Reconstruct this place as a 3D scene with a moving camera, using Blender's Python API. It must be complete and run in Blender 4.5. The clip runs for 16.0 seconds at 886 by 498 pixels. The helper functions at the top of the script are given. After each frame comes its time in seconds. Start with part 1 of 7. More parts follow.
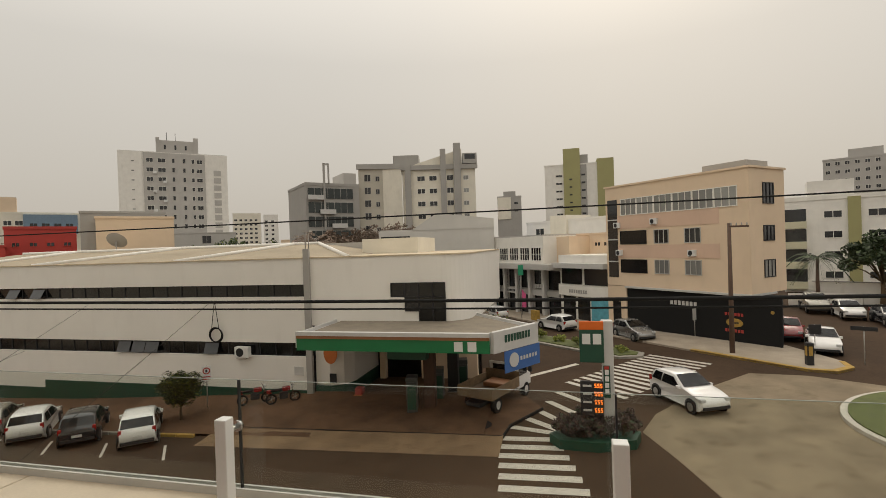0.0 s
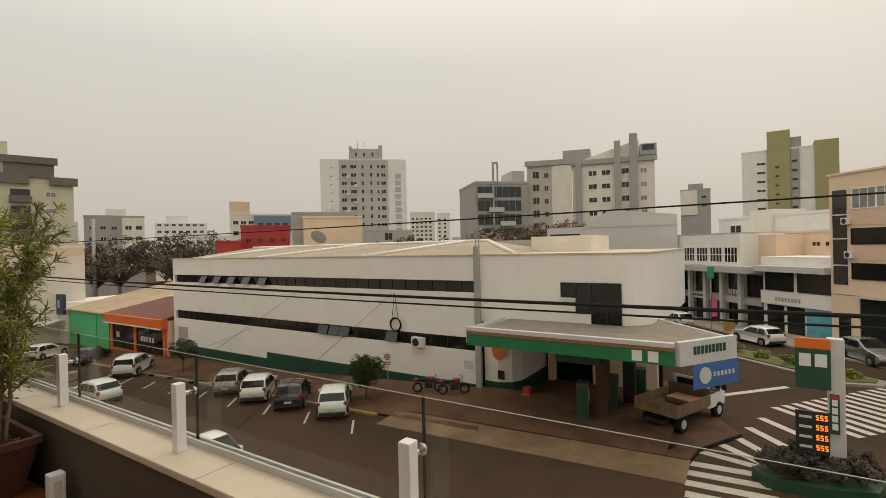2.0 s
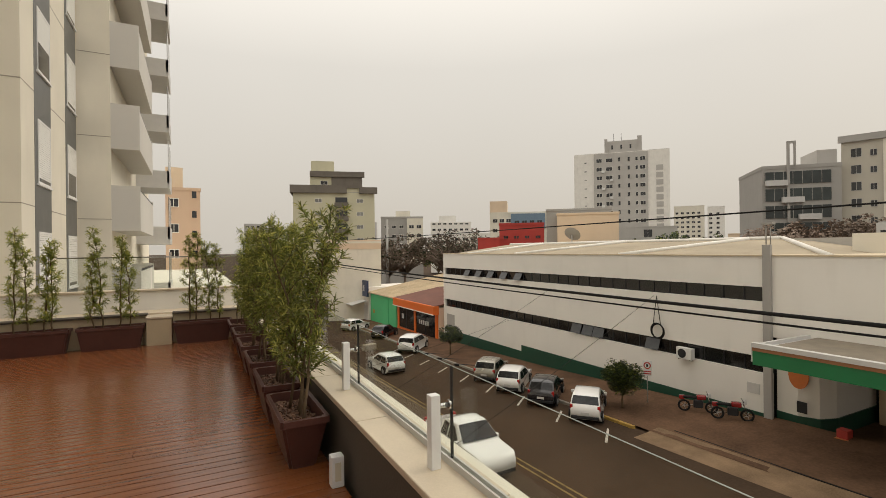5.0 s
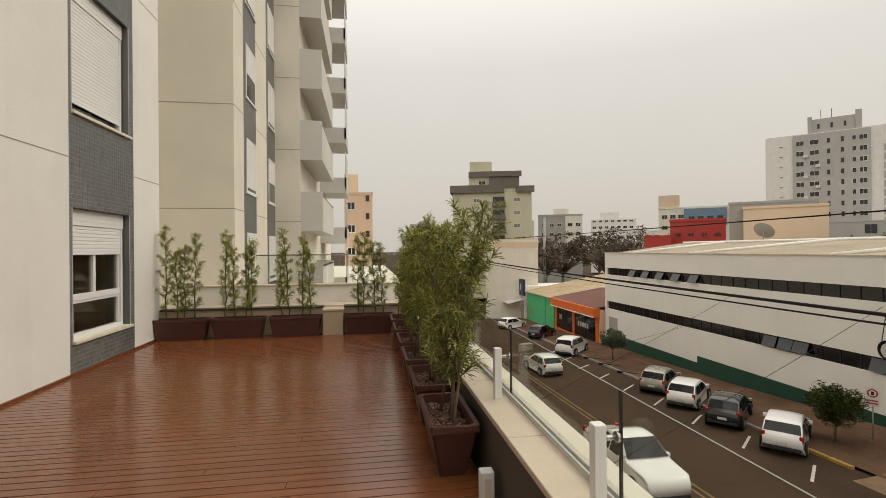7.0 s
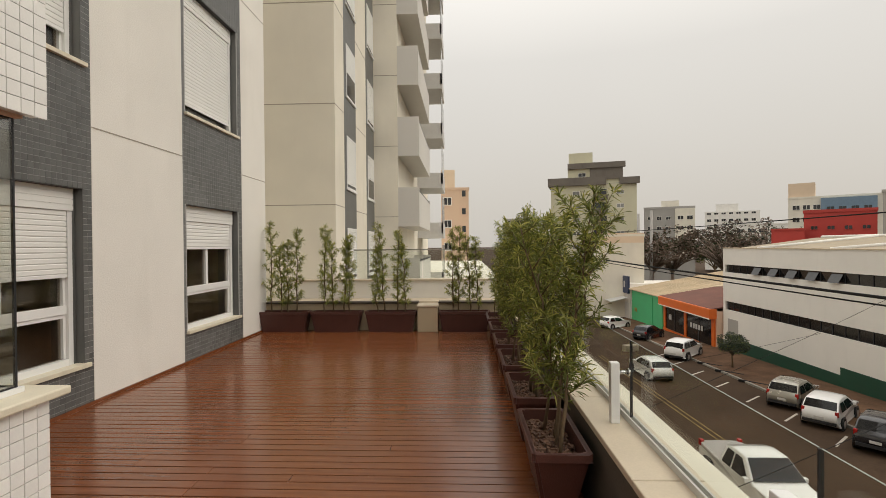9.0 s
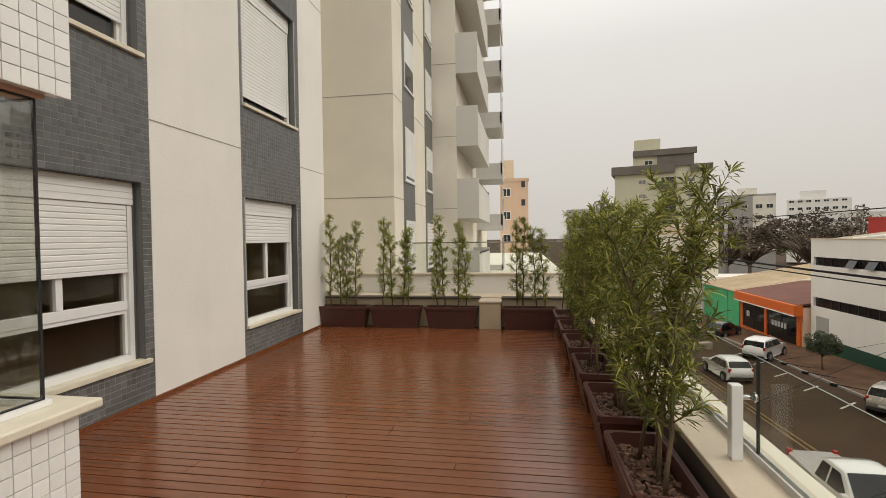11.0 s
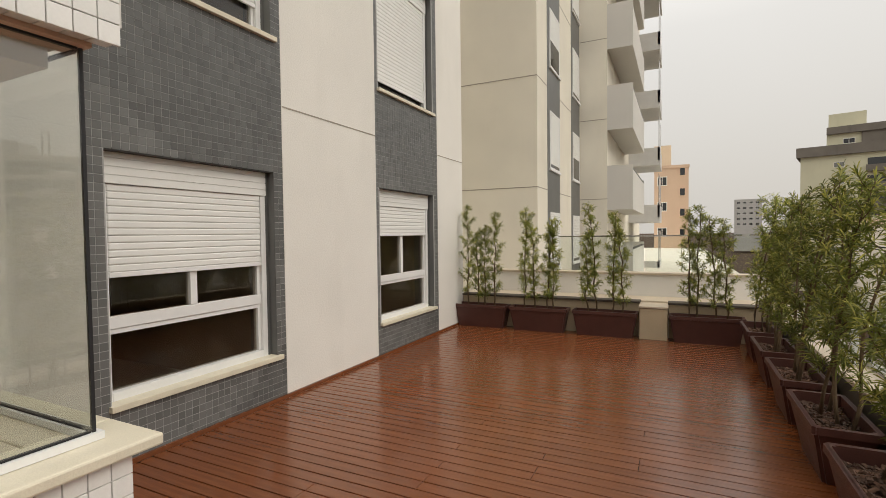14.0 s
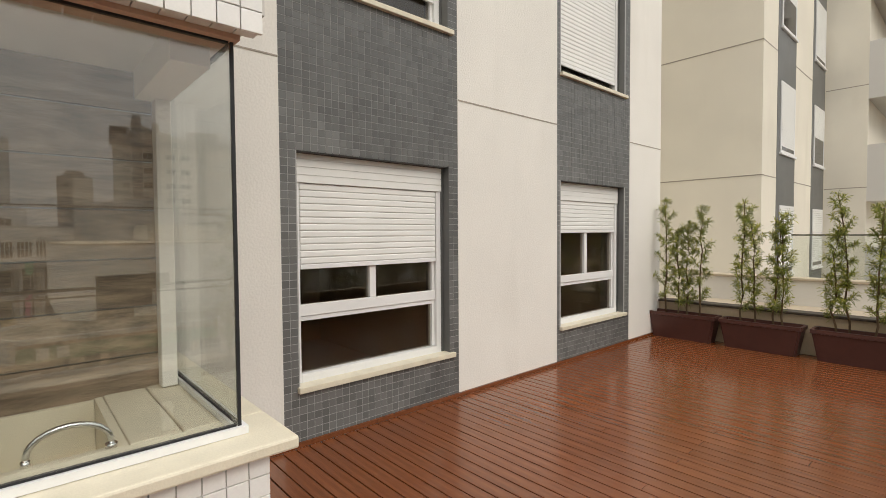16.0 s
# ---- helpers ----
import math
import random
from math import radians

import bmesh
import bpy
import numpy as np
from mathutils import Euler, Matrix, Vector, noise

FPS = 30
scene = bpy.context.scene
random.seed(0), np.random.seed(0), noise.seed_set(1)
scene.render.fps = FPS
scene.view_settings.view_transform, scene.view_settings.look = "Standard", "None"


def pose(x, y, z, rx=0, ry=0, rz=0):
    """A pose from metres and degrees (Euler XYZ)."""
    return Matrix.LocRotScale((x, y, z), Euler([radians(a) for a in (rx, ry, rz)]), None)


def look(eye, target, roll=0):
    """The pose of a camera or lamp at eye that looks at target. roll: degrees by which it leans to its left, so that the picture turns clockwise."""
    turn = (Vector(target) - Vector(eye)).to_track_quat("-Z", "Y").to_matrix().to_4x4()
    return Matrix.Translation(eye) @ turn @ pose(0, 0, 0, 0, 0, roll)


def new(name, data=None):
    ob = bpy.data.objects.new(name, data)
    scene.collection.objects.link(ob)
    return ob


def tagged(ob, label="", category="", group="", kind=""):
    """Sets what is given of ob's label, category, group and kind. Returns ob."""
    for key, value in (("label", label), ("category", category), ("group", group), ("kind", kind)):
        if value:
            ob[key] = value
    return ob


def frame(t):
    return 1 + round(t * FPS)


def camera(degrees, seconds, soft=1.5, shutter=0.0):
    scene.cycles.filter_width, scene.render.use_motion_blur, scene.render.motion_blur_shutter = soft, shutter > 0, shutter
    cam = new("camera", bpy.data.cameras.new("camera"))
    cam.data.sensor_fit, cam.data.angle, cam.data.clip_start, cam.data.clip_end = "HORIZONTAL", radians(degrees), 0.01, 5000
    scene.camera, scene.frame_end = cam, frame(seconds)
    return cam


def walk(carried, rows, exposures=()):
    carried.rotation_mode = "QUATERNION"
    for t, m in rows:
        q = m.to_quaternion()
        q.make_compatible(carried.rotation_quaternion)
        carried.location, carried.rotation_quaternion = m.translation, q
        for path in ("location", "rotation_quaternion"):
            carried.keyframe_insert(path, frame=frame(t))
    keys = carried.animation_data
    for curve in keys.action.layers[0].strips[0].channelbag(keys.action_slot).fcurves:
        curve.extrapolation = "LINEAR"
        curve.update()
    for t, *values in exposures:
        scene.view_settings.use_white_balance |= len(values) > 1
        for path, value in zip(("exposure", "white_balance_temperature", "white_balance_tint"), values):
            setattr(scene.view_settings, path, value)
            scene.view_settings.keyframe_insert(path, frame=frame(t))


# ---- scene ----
cam = camera(85.2, 16.0, soft=0.85)
PATH = [
    (0, (-0.247, -1.89, 1.511), (1.699, -1.424, 1.498), -1.9),
    (0.5, (-0.144, -1.678, 1.514), (1.76, -1.065, 1.502), -1.8),
    (1, (-0.096, -1.62, 1.518), (1.743, -0.834, 1.509), -1.5),
    (1.5, (-0.052, -1.673, 1.527), (1.715, -0.736, 1.52), -1.6),
    (2, (0.067, -1.613, 1.53), (1.742, -0.52, 1.526), -1.3),
    (2.5, (0.139, -1.58, 1.543), (1.725, -0.361, 1.541), -1.2),
    (3, (0.228, -1.507, 1.556), (1.706, -0.159, 1.556), -1.0),
    (3.5, (0.282, -1.433, 1.55), (1.656, 0.021, 1.553), -0.9),
    (4, (0.313, -1.340, 1.557), (1.550, 0.232, 1.560), -1.0),
    (4.5, (0.350, -1.238, 1.556), (1.429, 0.446, 1.560), -0.9),
    (4.7, (0.370, -1.192, 1.553), (1.386, 0.530, 1.556), -0.8),
    (6.8, (0.501, -0.910, 1.562), (0.868, 1.056, 1.562), -0.4),
    (7, (0.516, -0.855, 1.554), (0.827, 1.121, 1.556), -0.5),
    (7.5, (0.481, -0.764, 1.556), (0.687, 1.225, 1.558), -0.4),
    (8, (0.481, -0.641, 1.566), (0.587, 1.357, 1.56), -0.4),
    (8.5, (0.498, -0.519, 1.555), (0.5, 1.481, 1.543), -0.4),
    (9, (0.543, -0.404, 1.548), (0.457, 1.594, 1.533), -0.5),
    (11.5, (0.411, 0.15, 1.558), (0.031, 2.113, 1.506), -0.6),
    (12, (0.392, 0.282, 1.552), (-0.055, 2.231, 1.496), -0.4),
    (12.5, (0.371, 0.44, 1.558), (-0.169, 2.364, 1.499), -0.6),
    (13, (0.343, 0.561, 1.567), (-0.289, 2.458, 1.507), -0.7),
    (13.5, (0.276, 0.686, 1.551), (-0.464, 2.543, 1.49), -0.7),
    (14, (0.199, 0.802, 1.545), (-0.678, 2.598, 1.481), -0.7),
    (14.5, (0.166, 0.896, 1.542), (-0.852, 2.616, 1.478), -0.6),
    (15, (0.146, 0.989, 1.54), (-1.025, 2.609, 1.471), -0.5),
    (15.5, (0.128, 1.09, 1.542), (-1.218, 2.568, 1.473), -0.4),
    (16, (0.097, 1.15, 1.539), (-1.394, 2.481, 1.47), -0.4),
]
walk(cam, [(t, look(eye, target, roll)) for t, eye, target, roll in PATH],
     [(0, -0.22, 7000, 10), (2.5, -0.10, 7000, 10), (4.5, 0.0, 7000, 10), (8, 0.03, 6800, 10), (12.5, 0.12, 6650, 10), (14.5, 0.14, 6600, 10), (15.2, 0.18, 6550, 10), (16, 0.37, 6450, 10)])

# ---- world and light ----
world = bpy.data.worlds.new("hazy_sky")
scene.world = world
world.use_nodes = True
wn, wl = world.node_tree.nodes, world.node_tree.links
wn.clear()
w_out = wn.new("ShaderNodeOutputWorld")
w_bg = wn.new("ShaderNodeBackground")
w_sky = wn.new("ShaderNodeTexSky")
w_sky.sky_type = "NISHITA"
w_sky.sun_disc = False
w_sky.sun_elevation, w_sky.sun_rotation = radians(42), radians(100)
w_sky.dust_density, w_sky.air_density = 6.0, 1.5
w_scale = wn.new("ShaderNodeVectorMath")
w_scale.operation = "SCALE"
w_scale.inputs["Scale"].default_value = 0.10
# the cloud deck: bright overhead, duller near the horizon, slightly warm to the south-east
w_co = wn.new("ShaderNodeTexCoord")
w_sep = wn.new("ShaderNodeSeparateXYZ")
w_ramp = wn.new("ShaderNodeValToRGB")
r_el = w_ramp.color_ramp.elements
r_el[0].position, r_el[0].color = 0.0, (0.60, 0.575, 0.535, 1)
r_el[1].position, r_el[1].color = 1.0, (1.75, 1.72, 1.66, 1)
for pos, col in ((0.08, (0.63, 0.605, 0.565, 1)), (0.35, (0.76, 0.745, 0.715, 1)), (0.6, (1.2, 1.18, 1.14, 1))):
    e_new = r_el.new(pos)
    e_new.color = col
w_noise = wn.new("ShaderNodeTexNoise")
w_noise.inputs["Scale"].default_value = 1.6
w_noise.inputs["Detail"].default_value = 3
w_map = wn.new("ShaderNodeMapRange")
w_map.inputs["To Min"].default_value, w_map.inputs["To Max"].default_value = 0.95, 1.05
w_mul = wn.new("ShaderNodeVectorMath")
w_mul.operation = "SCALE"
w_mix = wn.new("ShaderNodeMix")
w_mix.data_type = "RGBA"
w_mix.inputs["Factor"].default_value = 0.93
wl.new(w_co.outputs["Generated"], w_sep.inputs[0])
wl.new(w_sep.outputs["Z"], w_ramp.inputs[0])
wl.new(w_co.outputs["Generated"], w_noise.inputs["Vector"])
wl.new(w_noise.outputs["Fac"], w_map.inputs["Value"])
wl.new(w_ramp.outputs["Color"], w_mul.inputs[0])
wl.new(w_map.outputs["Result"], w_mul.inputs["Scale"])
wl.new(w_sky.outputs["Color"], w_scale.inputs[0])
wl.new(w_scale.outputs[0], w_mix.inputs["A"])
wl.new(w_mul.outputs[0], w_mix.inputs["B"])
wl.new(w_mix.outputs["Result"], w_bg.inputs["Color"])
wl.new(w_bg.outputs[0], w_out.inputs[0])
sun = new("sun", bpy.data.lights.new("sun", "SUN"))
sun.data.energy, sun.data.angle, sun.data.color = 0.62, radians(25), (1.0, 0.93, 0.82)
sun.matrix_world = look((54, -9.5, 49), (0, 0, 0))


# ---- materials ----
def mat(name, color, rough=0.7, metal=0.0, vary=0.12, scale=3.0, bump=0.15, fine=60.0, rand=0.0, coat=0.0, spec=0.5, stain=0.0, stretch=(1, 1, 1), emit=0.0):
    m = bpy.data.materials.new(name)
    m.use_nodes = True
    n, l = m.node_tree.nodes, m.node_tree.links
    b = n["Principled BSDF"]
    b.inputs["Roughness"].default_value, b.inputs["Metallic"].default_value = rough, metal
    b.inputs["Coat Weight"].default_value, b.inputs["Specular IOR Level"].default_value = coat, spec
    b.inputs["Coat Roughness"].default_value = 0.12
    co, mp = n.new("ShaderNodeTexCoord"), n.new("ShaderNodeMapping")
    mp.inputs["Scale"].default_value = stretch
    l.new(co.outputs["Object"], mp.inputs["Vector"])
    big, small = n.new("ShaderNodeTexNoise"), n.new("ShaderNodeTexNoise")
    big.inputs["Scale"].default_value, big.inputs["Detail"].default_value = scale, 4
    small.inputs["Scale"].default_value, small.inputs["Detail"].default_value = fine, 3
    l.new(mp.outputs[0], big.inputs["Vector"])
    l.new(mp.outputs[0], small.inputs["Vector"])
    mid = n.new("ShaderNodeMath")
    mid.operation = "ADD"
    half = n.new("ShaderNodeMath")
    half.operation, half.inputs[1].default_value = "MULTIPLY", 0.5
    l.new(small.outputs["Fac"], half.inputs[0])
    l.new(big.outputs["Fac"], mid.inputs[0])
    l.new(half.outputs[0], mid.inputs[1])
    rng = n.new("ShaderNodeMapRange")
    rng.inputs["From Min"].default_value, rng.inputs["From Max"].default_value = 0.45, 1.05
    rng.inputs["To Min"].default_value, rng.inputs["To Max"].default_value = 1 - vary, 1 + vary
    l.new(mid.outputs[0], rng.inputs["Value"])
    last = rng.outputs["Result"]
    if rand:
        inf, rr, mu = n.new("ShaderNodeObjectInfo"), n.new("ShaderNodeMapRange"), n.new("ShaderNodeMath")
        rr.inputs["To Min"].default_value, rr.inputs["To Max"].default_value = 1 - rand, 1 + rand
        mu.operation = "MULTIPLY"
        l.new(inf.outputs["Random"], rr.inputs["Value"])
        l.new(rr.outputs["Result"], mu.inputs[0])
        l.new(last, mu.inputs[1])
        last = mu.outputs[0]
        geo, gr, gm = n.new("ShaderNodeNewGeometry"), n.new("ShaderNodeMapRange"), n.new("ShaderNodeMath")
        gr.inputs["To Min"].default_value, gr.inputs["To Max"].default_value = 1 - rand, 1 + rand
        gm.operation = "MULTIPLY"
        l.new(geo.outputs["Random Per Island"], gr.inputs["Value"])
        l.new(gr.outputs["Result"], gm.inputs[0])
        l.new(last, gm.inputs[1])
        last = gm.outputs[0]
    col = n.new("ShaderNodeVectorMath")
    col.operation = "SCALE"
    col.inputs[0].default_value = color
    l.new(last, col.inputs["Scale"])
    out = col.outputs[0]
    if stain:
        sn, sr, sm = n.new("ShaderNodeTexNoise"), n.new("ShaderNodeMapRange"), n.new("ShaderNodeMix")
        smp = n.new("ShaderNodeMapping")
        smp.inputs["Scale"].default_value = (1.0, 1.0, 0.25)
        l.new(co.outputs["Object"], smp.inputs["Vector"])
        sn.inputs["Scale"].default_value, sn.inputs["Detail"].default_value = 1.3, 8
        sr.inputs["From Min"].default_value, sr.inputs["From Max"].default_value = 0.55, 0.8
        sr.inputs["To Max"].default_value = stain
        l.new(smp.outputs[0], sn.inputs["Vector"])
        l.new(sn.outputs["Fac"], sr.inputs["Value"])
        sm.data_type = "RGBA"
        sm.inputs["B"].default_value = (color[0] * 0.45, color[1] * 0.43, color[2] * 0.38, 1)
        l.new(sr.outputs["Result"], sm.inputs["Factor"])
        l.new(out, sm.inputs["A"])
        out = sm.outputs["Result"]
    l.new(out, b.inputs["Base Color"])
    rv = n.new("ShaderNodeMapRange")
    rv.inputs["To Min"].default_value, rv.inputs["To Max"].default_value = max(0.02, rough - 0.1), min(1, rough + 0.1)
    l.new(big.outputs["Fac"], rv.inputs["Value"])
    l.new(rv.outputs["Result"], b.inputs["Roughness"])
    if bump:
        bp = n.new("ShaderNodeBump")
        bp.inputs["Strength"].default_value, bp.inputs["Distance"].default_value = bump, 0.01
        l.new(small.outputs["Fac"], bp.inputs["Height"])
        l.new(bp.outputs[0], b.inputs["Normal"])
    if emit:
        b.inputs["Emission Color"].default_value = (*color, 1)
        b.inputs["Emission Strength"].default_value = emit
    return m


def clear_glass(name, tint, gloss=0.022, graze=0.5):
    m = bpy.data.materials.new(name)
    m.use_nodes = True
    n, l = m.node_tree.nodes, m.node_tree.links
    n.clear()
    out, mix, lw = n.new("ShaderNodeOutputMaterial"), n.new("ShaderNodeMixShader"), n.new("ShaderNodeLayerWeight")
    lw.inputs["Blend"].default_value = 0.5
    pw, fr = n.new("ShaderNodeMath"), n.new("ShaderNodeMath")
    pw.operation, pw.inputs[1].default_value = "POWER", 5.0
    fr.operation, fr.inputs[1].default_value, fr.inputs[2].default_value = "MULTIPLY_ADD", graze, gloss
    l.new(lw.outputs["Facing"], pw.inputs[0])
    l.new(pw.outputs[0], fr.inputs[0])
    tr, gl = n.new("ShaderNodeBsdfTransparent"), n.new("ShaderNodeBsdfGlossy")
    tr.inputs["Color"].default_value, gl.inputs["Roughness"].default_value = (*tint, 1), 0.01
    l.new(fr.outputs[0], mix.inputs[0])
    l.new(tr.outputs[0], mix.inputs[1])
    l.new(gl.outputs[0], mix.inputs[2])
    l.new(mix.outputs[0], out.inputs[0])
    return m


M_WALL = mat("white_render", (0.80, 0.775, 0.72), 0.85, vary=0.07, scale=0.8, bump=0.3, fine=60, stain=0.2)
M_CREAM = mat("cream_render", (0.76, 0.715, 0.61), 0.85, vary=0.08, scale=0.6, bump=0.3, fine=60, stain=0.18)
M_JOINT = mat("joint_shadow_gap", (0.36, 0.32, 0.265), 0.9)
M_TILE_D = mat("grey_glazed_tile", (0.128, 0.130, 0.126), 0.42, vary=0.10, scale=3, bump=0.04, fine=150, rand=0.20)
M_GROUT_D = mat("grey_grout", (0.40, 0.40, 0.39), 0.9)
M_TILE_W = mat("white_glazed_tile", (0.80, 0.79, 0.76), 0.22, vary=0.05, scale=10, bump=0.04, fine=120, rand=0.05)
M_GROUT_W = mat("light_grout", (0.64, 0.62, 0.58), 0.9)
M_STONE = mat("beige_stone_sill", (0.72, 0.66, 0.52), 0.45, vary=0.10, scale=8, bump=0.1, fine=140, stain=0.06)
M_ALU = mat("white_aluminium", (0.80, 0.80, 0.79), 0.35, vary=0.03, bump=0.0)
M_SLAT = mat("white_shutter_slat", (0.82, 0.82, 0.79), 0.4, vary=0.03, bump=0.0)
# brown reveal taken near black, so the recess shade sits in the colour
M_REVEAL_SHADE = mat("shade_dark_reveal", (0.035, 0.032, 0.030), 0.6)
M_DECK = mat("varnished_red_deck_wood", (0.172, 0.054, 0.018), 0.23, vary=0.26, scale=5, bump=0.02, fine=40, rand=0.08, coat=0.22, stretch=(0.35, 6, 6))
M_SUB = mat("dark_underdeck", (0.03, 0.018, 0.012), 0.9)
M_PARAPET = mat("dark_brown_render", (0.085, 0.068, 0.052), 0.8, vary=0.15, scale=2, stain=0.1)
M_CAP = mat("cream_marble_cap", (0.60, 0.505, 0.385), 0.45, vary=0.10, scale=4, bump=0.08, fine=90, stain=0.10)
M_BEIGE = mat("beige_render", (0.52, 0.42, 0.28), 0.85, vary=0.08, scale=2)
M_POT = mat("brown_planter_fibre", (0.085, 0.030, 0.022), 0.45, vary=0.18, scale=6, bump=0.2, fine=120)
M_BARK = mat("bark_chips", (0.13, 0.07, 0.045), 0.9, vary=0.35, scale=15, bump=0.5, rand=0.35)
M_STEM = mat("brown_stem", (0.13, 0.085, 0.045), 0.85, vary=0.25, scale=20, bump=0.4)
M_LEAF = mat("podocarpus_leaf", (0.185, 0.215, 0.040), 0.45, vary=0.25, scale=6, bump=0.0, rand=0.35)
M_LEAF2 = mat("young_leaf", (0.440, 0.425, 0.095), 0.45, vary=0.25, scale=6, bump=0.0, rand=0.3)
for m_leaf in (M_LEAF, M_LEAF2):
    n_l, l_l = m_leaf.node_tree.nodes, m_leaf.node_tree.links
    tl, ms_l = n_l.new("ShaderNodeBsdfTranslucent"), n_l.new("ShaderNodeMixShader")
    src = n_l["Principled BSDF"].inputs["Base Color"].links[0].from_socket
    l_l.new(src, tl.inputs["Color"])
    ms_l.inputs[0].default_value = 0.33
    l_l.new(n_l["Principled BSDF"].outputs[0], ms_l.inputs[1])
    l_l.new(tl.outputs[0], ms_l.inputs[2])
    l_l.new(ms_l.outputs[0], n_l["Material Output"].inputs["Surface"])
M_LEAF_D = mat("dark_tree_leaf", (0.035, 0.055, 0.018), 0.6, vary=0.3, scale=1, bump=0.0, rand=0.4)
M_TWIG = mat("grey_brown_twigs", (0.20, 0.15, 0.115), 0.9, vary=0.3, scale=2, rand=0.3)
M_STEEL = mat("brushed_steel", (0.55, 0.55, 0.54), 0.25, 1.0, vary=0.05)
M_CHROME = mat("chrome", (0.75, 0.75, 0.75), 0.08, 1.0, vary=0.02, bump=0.0)
M_WOODTILE = mat("weathered_wood_wall_tile", (0.27, 0.205, 0.145), 0.5, vary=0.62, scale=3.0, bump=0.1, fine=20, stretch=(1, 1.2, 9), rand=0.14)
M_BLACK = mat("black_rubber", (0.016, 0.016, 0.016), 0.75, spec=0.15)
M_DARKMET = mat("dark_metal_and_core_shade", (0.026, 0.026, 0.028), 0.5, spec=0.3)
M_ROOM = mat("dim_room_plaster", (0.62, 0.56, 0.44), 0.9)
M_GLASS = clear_glass("guard_glass", (0.93, 0.95, 0.93))
M_BAYGLASS = clear_glass("bay_glass", (0.955, 0.965, 0.95), 0.10)
M_WINGLASS = clear_glass("tinted_window_glass", (0.80, 0.77, 0.72), 0.06)
M_PANE = mat("dark_window_pane", (0.025, 0.027, 0.030), 0.08, vary=0.25, scale=0.7, bump=0.0, rand=0.5, spec=0.7)
M_PANE_L = mat("curtained_window_pane", (0.30, 0.30, 0.28), 0.2, vary=0.15, scale=0.7, bump=0.0, rand=0.35, spec=0.6)
M_PANE_B = mat("black_band_pane", (0.012, 0.012, 0.013), 0.12, vary=0.2, scale=0.7, bump=0.0, rand=0.5)
M_ASPHALT = mat("asphalt", (0.064, 0.041, 0.026), 0.95, vary=0.30, spec=0.12, scale=0.22, bump=0.5, fine=9, stain=0.4)
M_CONC = mat("worn_concrete", (0.225, 0.178, 0.122), 0.95, vary=0.35, spec=0.15, scale=0.5, bump=0.4, fine=22, stain=0.6)
M_PAVE = mat("brown_pavement", (0.125, 0.072, 0.044), 0.95, vary=0.42, spec=0.12, scale=0.6, bump=0.4, fine=9, stain=0.55)
M_PAVE_L = mat("light_pavement", (0.36, 0.30, 0.23), 0.9, vary=0.22, scale=0.8, bump=0.3, fine=25)
M_APRON = mat("tan_concrete_apron", (0.21, 0.140, 0.085), 0.95, vary=0.35, scale=0.9, bump=0.4, fine=20, stain=0.5, spec=0.15)
M_KERB = mat("concrete_kerb", (0.27, 0.25, 0.21), 0.9, vary=0.2, scale=2)
M_YELLOW_F = mat("faded_yellow_line", (0.22, 0.145, 0.045), 0.85, vary=0.4, scale=3, stain=0.7)
M_EDGE = mat("polished_glass_edge", (0.30, 0.34, 0.31), 0.2, bump=0.0)
M_YELLOW = mat("yellow_road_paint", (0.40, 0.25, 0.055), 0.8, vary=0.3, scale=4, stain=0.4)
M_LINE = mat("white_road_paint", (0.52, 0.48, 0.42), 0.8, vary=0.2, scale=4, stain=0.35)
M_GRASS = mat("dry_grass", (0.10, 0.115, 0.035), 0.9, vary=0.35, scale=1.5, bump=0.6, fine=30)
M_STWHITE = mat("station_white_paint", (0.80, 0.775, 0.725), 0.7, vary=0.05, scale=0.3, bump=0.1, stain=0.10)
M_GREEN = mat("dark_green_paint", (0.008, 0.060, 0.035), 0.5, vary=0.15, scale=1)
M_GREEN_B = mat("bright_green_fascia", (0.005, 0.16, 0.055), 0.4, vary=0.08, scale=1)
M_GREEN_W = mat("light_green_wall", (0.075, 0.47, 0.20), 0.7, vary=0.08, scale=0.6, stain=0.08)
M_ORANGE = mat("orange_fascia", (0.70, 0.14, 0.015), 0.5, vary=0.08, scale=1)
M_ORANGE_L = mat("orange_glow_digits", (1.0, 0.22, 0.03), 0.5, emit=1.6, vary=0.0)
M_COPPER = mat("copper_stripe", (0.30, 0.13, 0.055), 0.5)
M_COLUMN = mat("dark_brown_column", (0.075, 0.042, 0.03), 0.7, spec=0.25)
M_LGREY = mat("light_grey_panel", (0.55, 0.54, 0.52), 0.5, vary=0.06)
M_GREY = mat("grey_paint", (0.37, 0.355, 0.33), 0.8, vary=0.08, scale=0.3, stain=0.15)
M_MGREY = mat("mid_grey_paint", (0.47, 0.45, 0.42), 0.8, vary=0.08, scale=0.3, stain=0.12)
M_ROOF = mat("fibre_cement_roof", (0.36, 0.30, 0.215), 0.9, vary=0.2, scale=0.3, stain=0.35)
M_ROOF_C = mat("cream_sheet_roof", (0.58, 0.48, 0.34), 0.85, vary=0.18, scale=0.4, stain=0.3)
M_TILEROOF = mat("red_clay_roof", (0.15, 0.062, 0.045), 0.9, vary=0.25, scale=0.6, stain=0.3)
M_RED = mat("red_paint", (0.42, 0.045, 0.035), 0.7, vary=0.12, scale=0.5)
M_PEACH = mat("peach_render", (0.74, 0.58, 0.42), 0.85, vary=0.07, scale=0.4, stain=0.12)
M_PEACH2 = mat("pink_peach_render", (0.68, 0.48, 0.36), 0.85, vary=0.07, scale=0.4, stain=0.12)
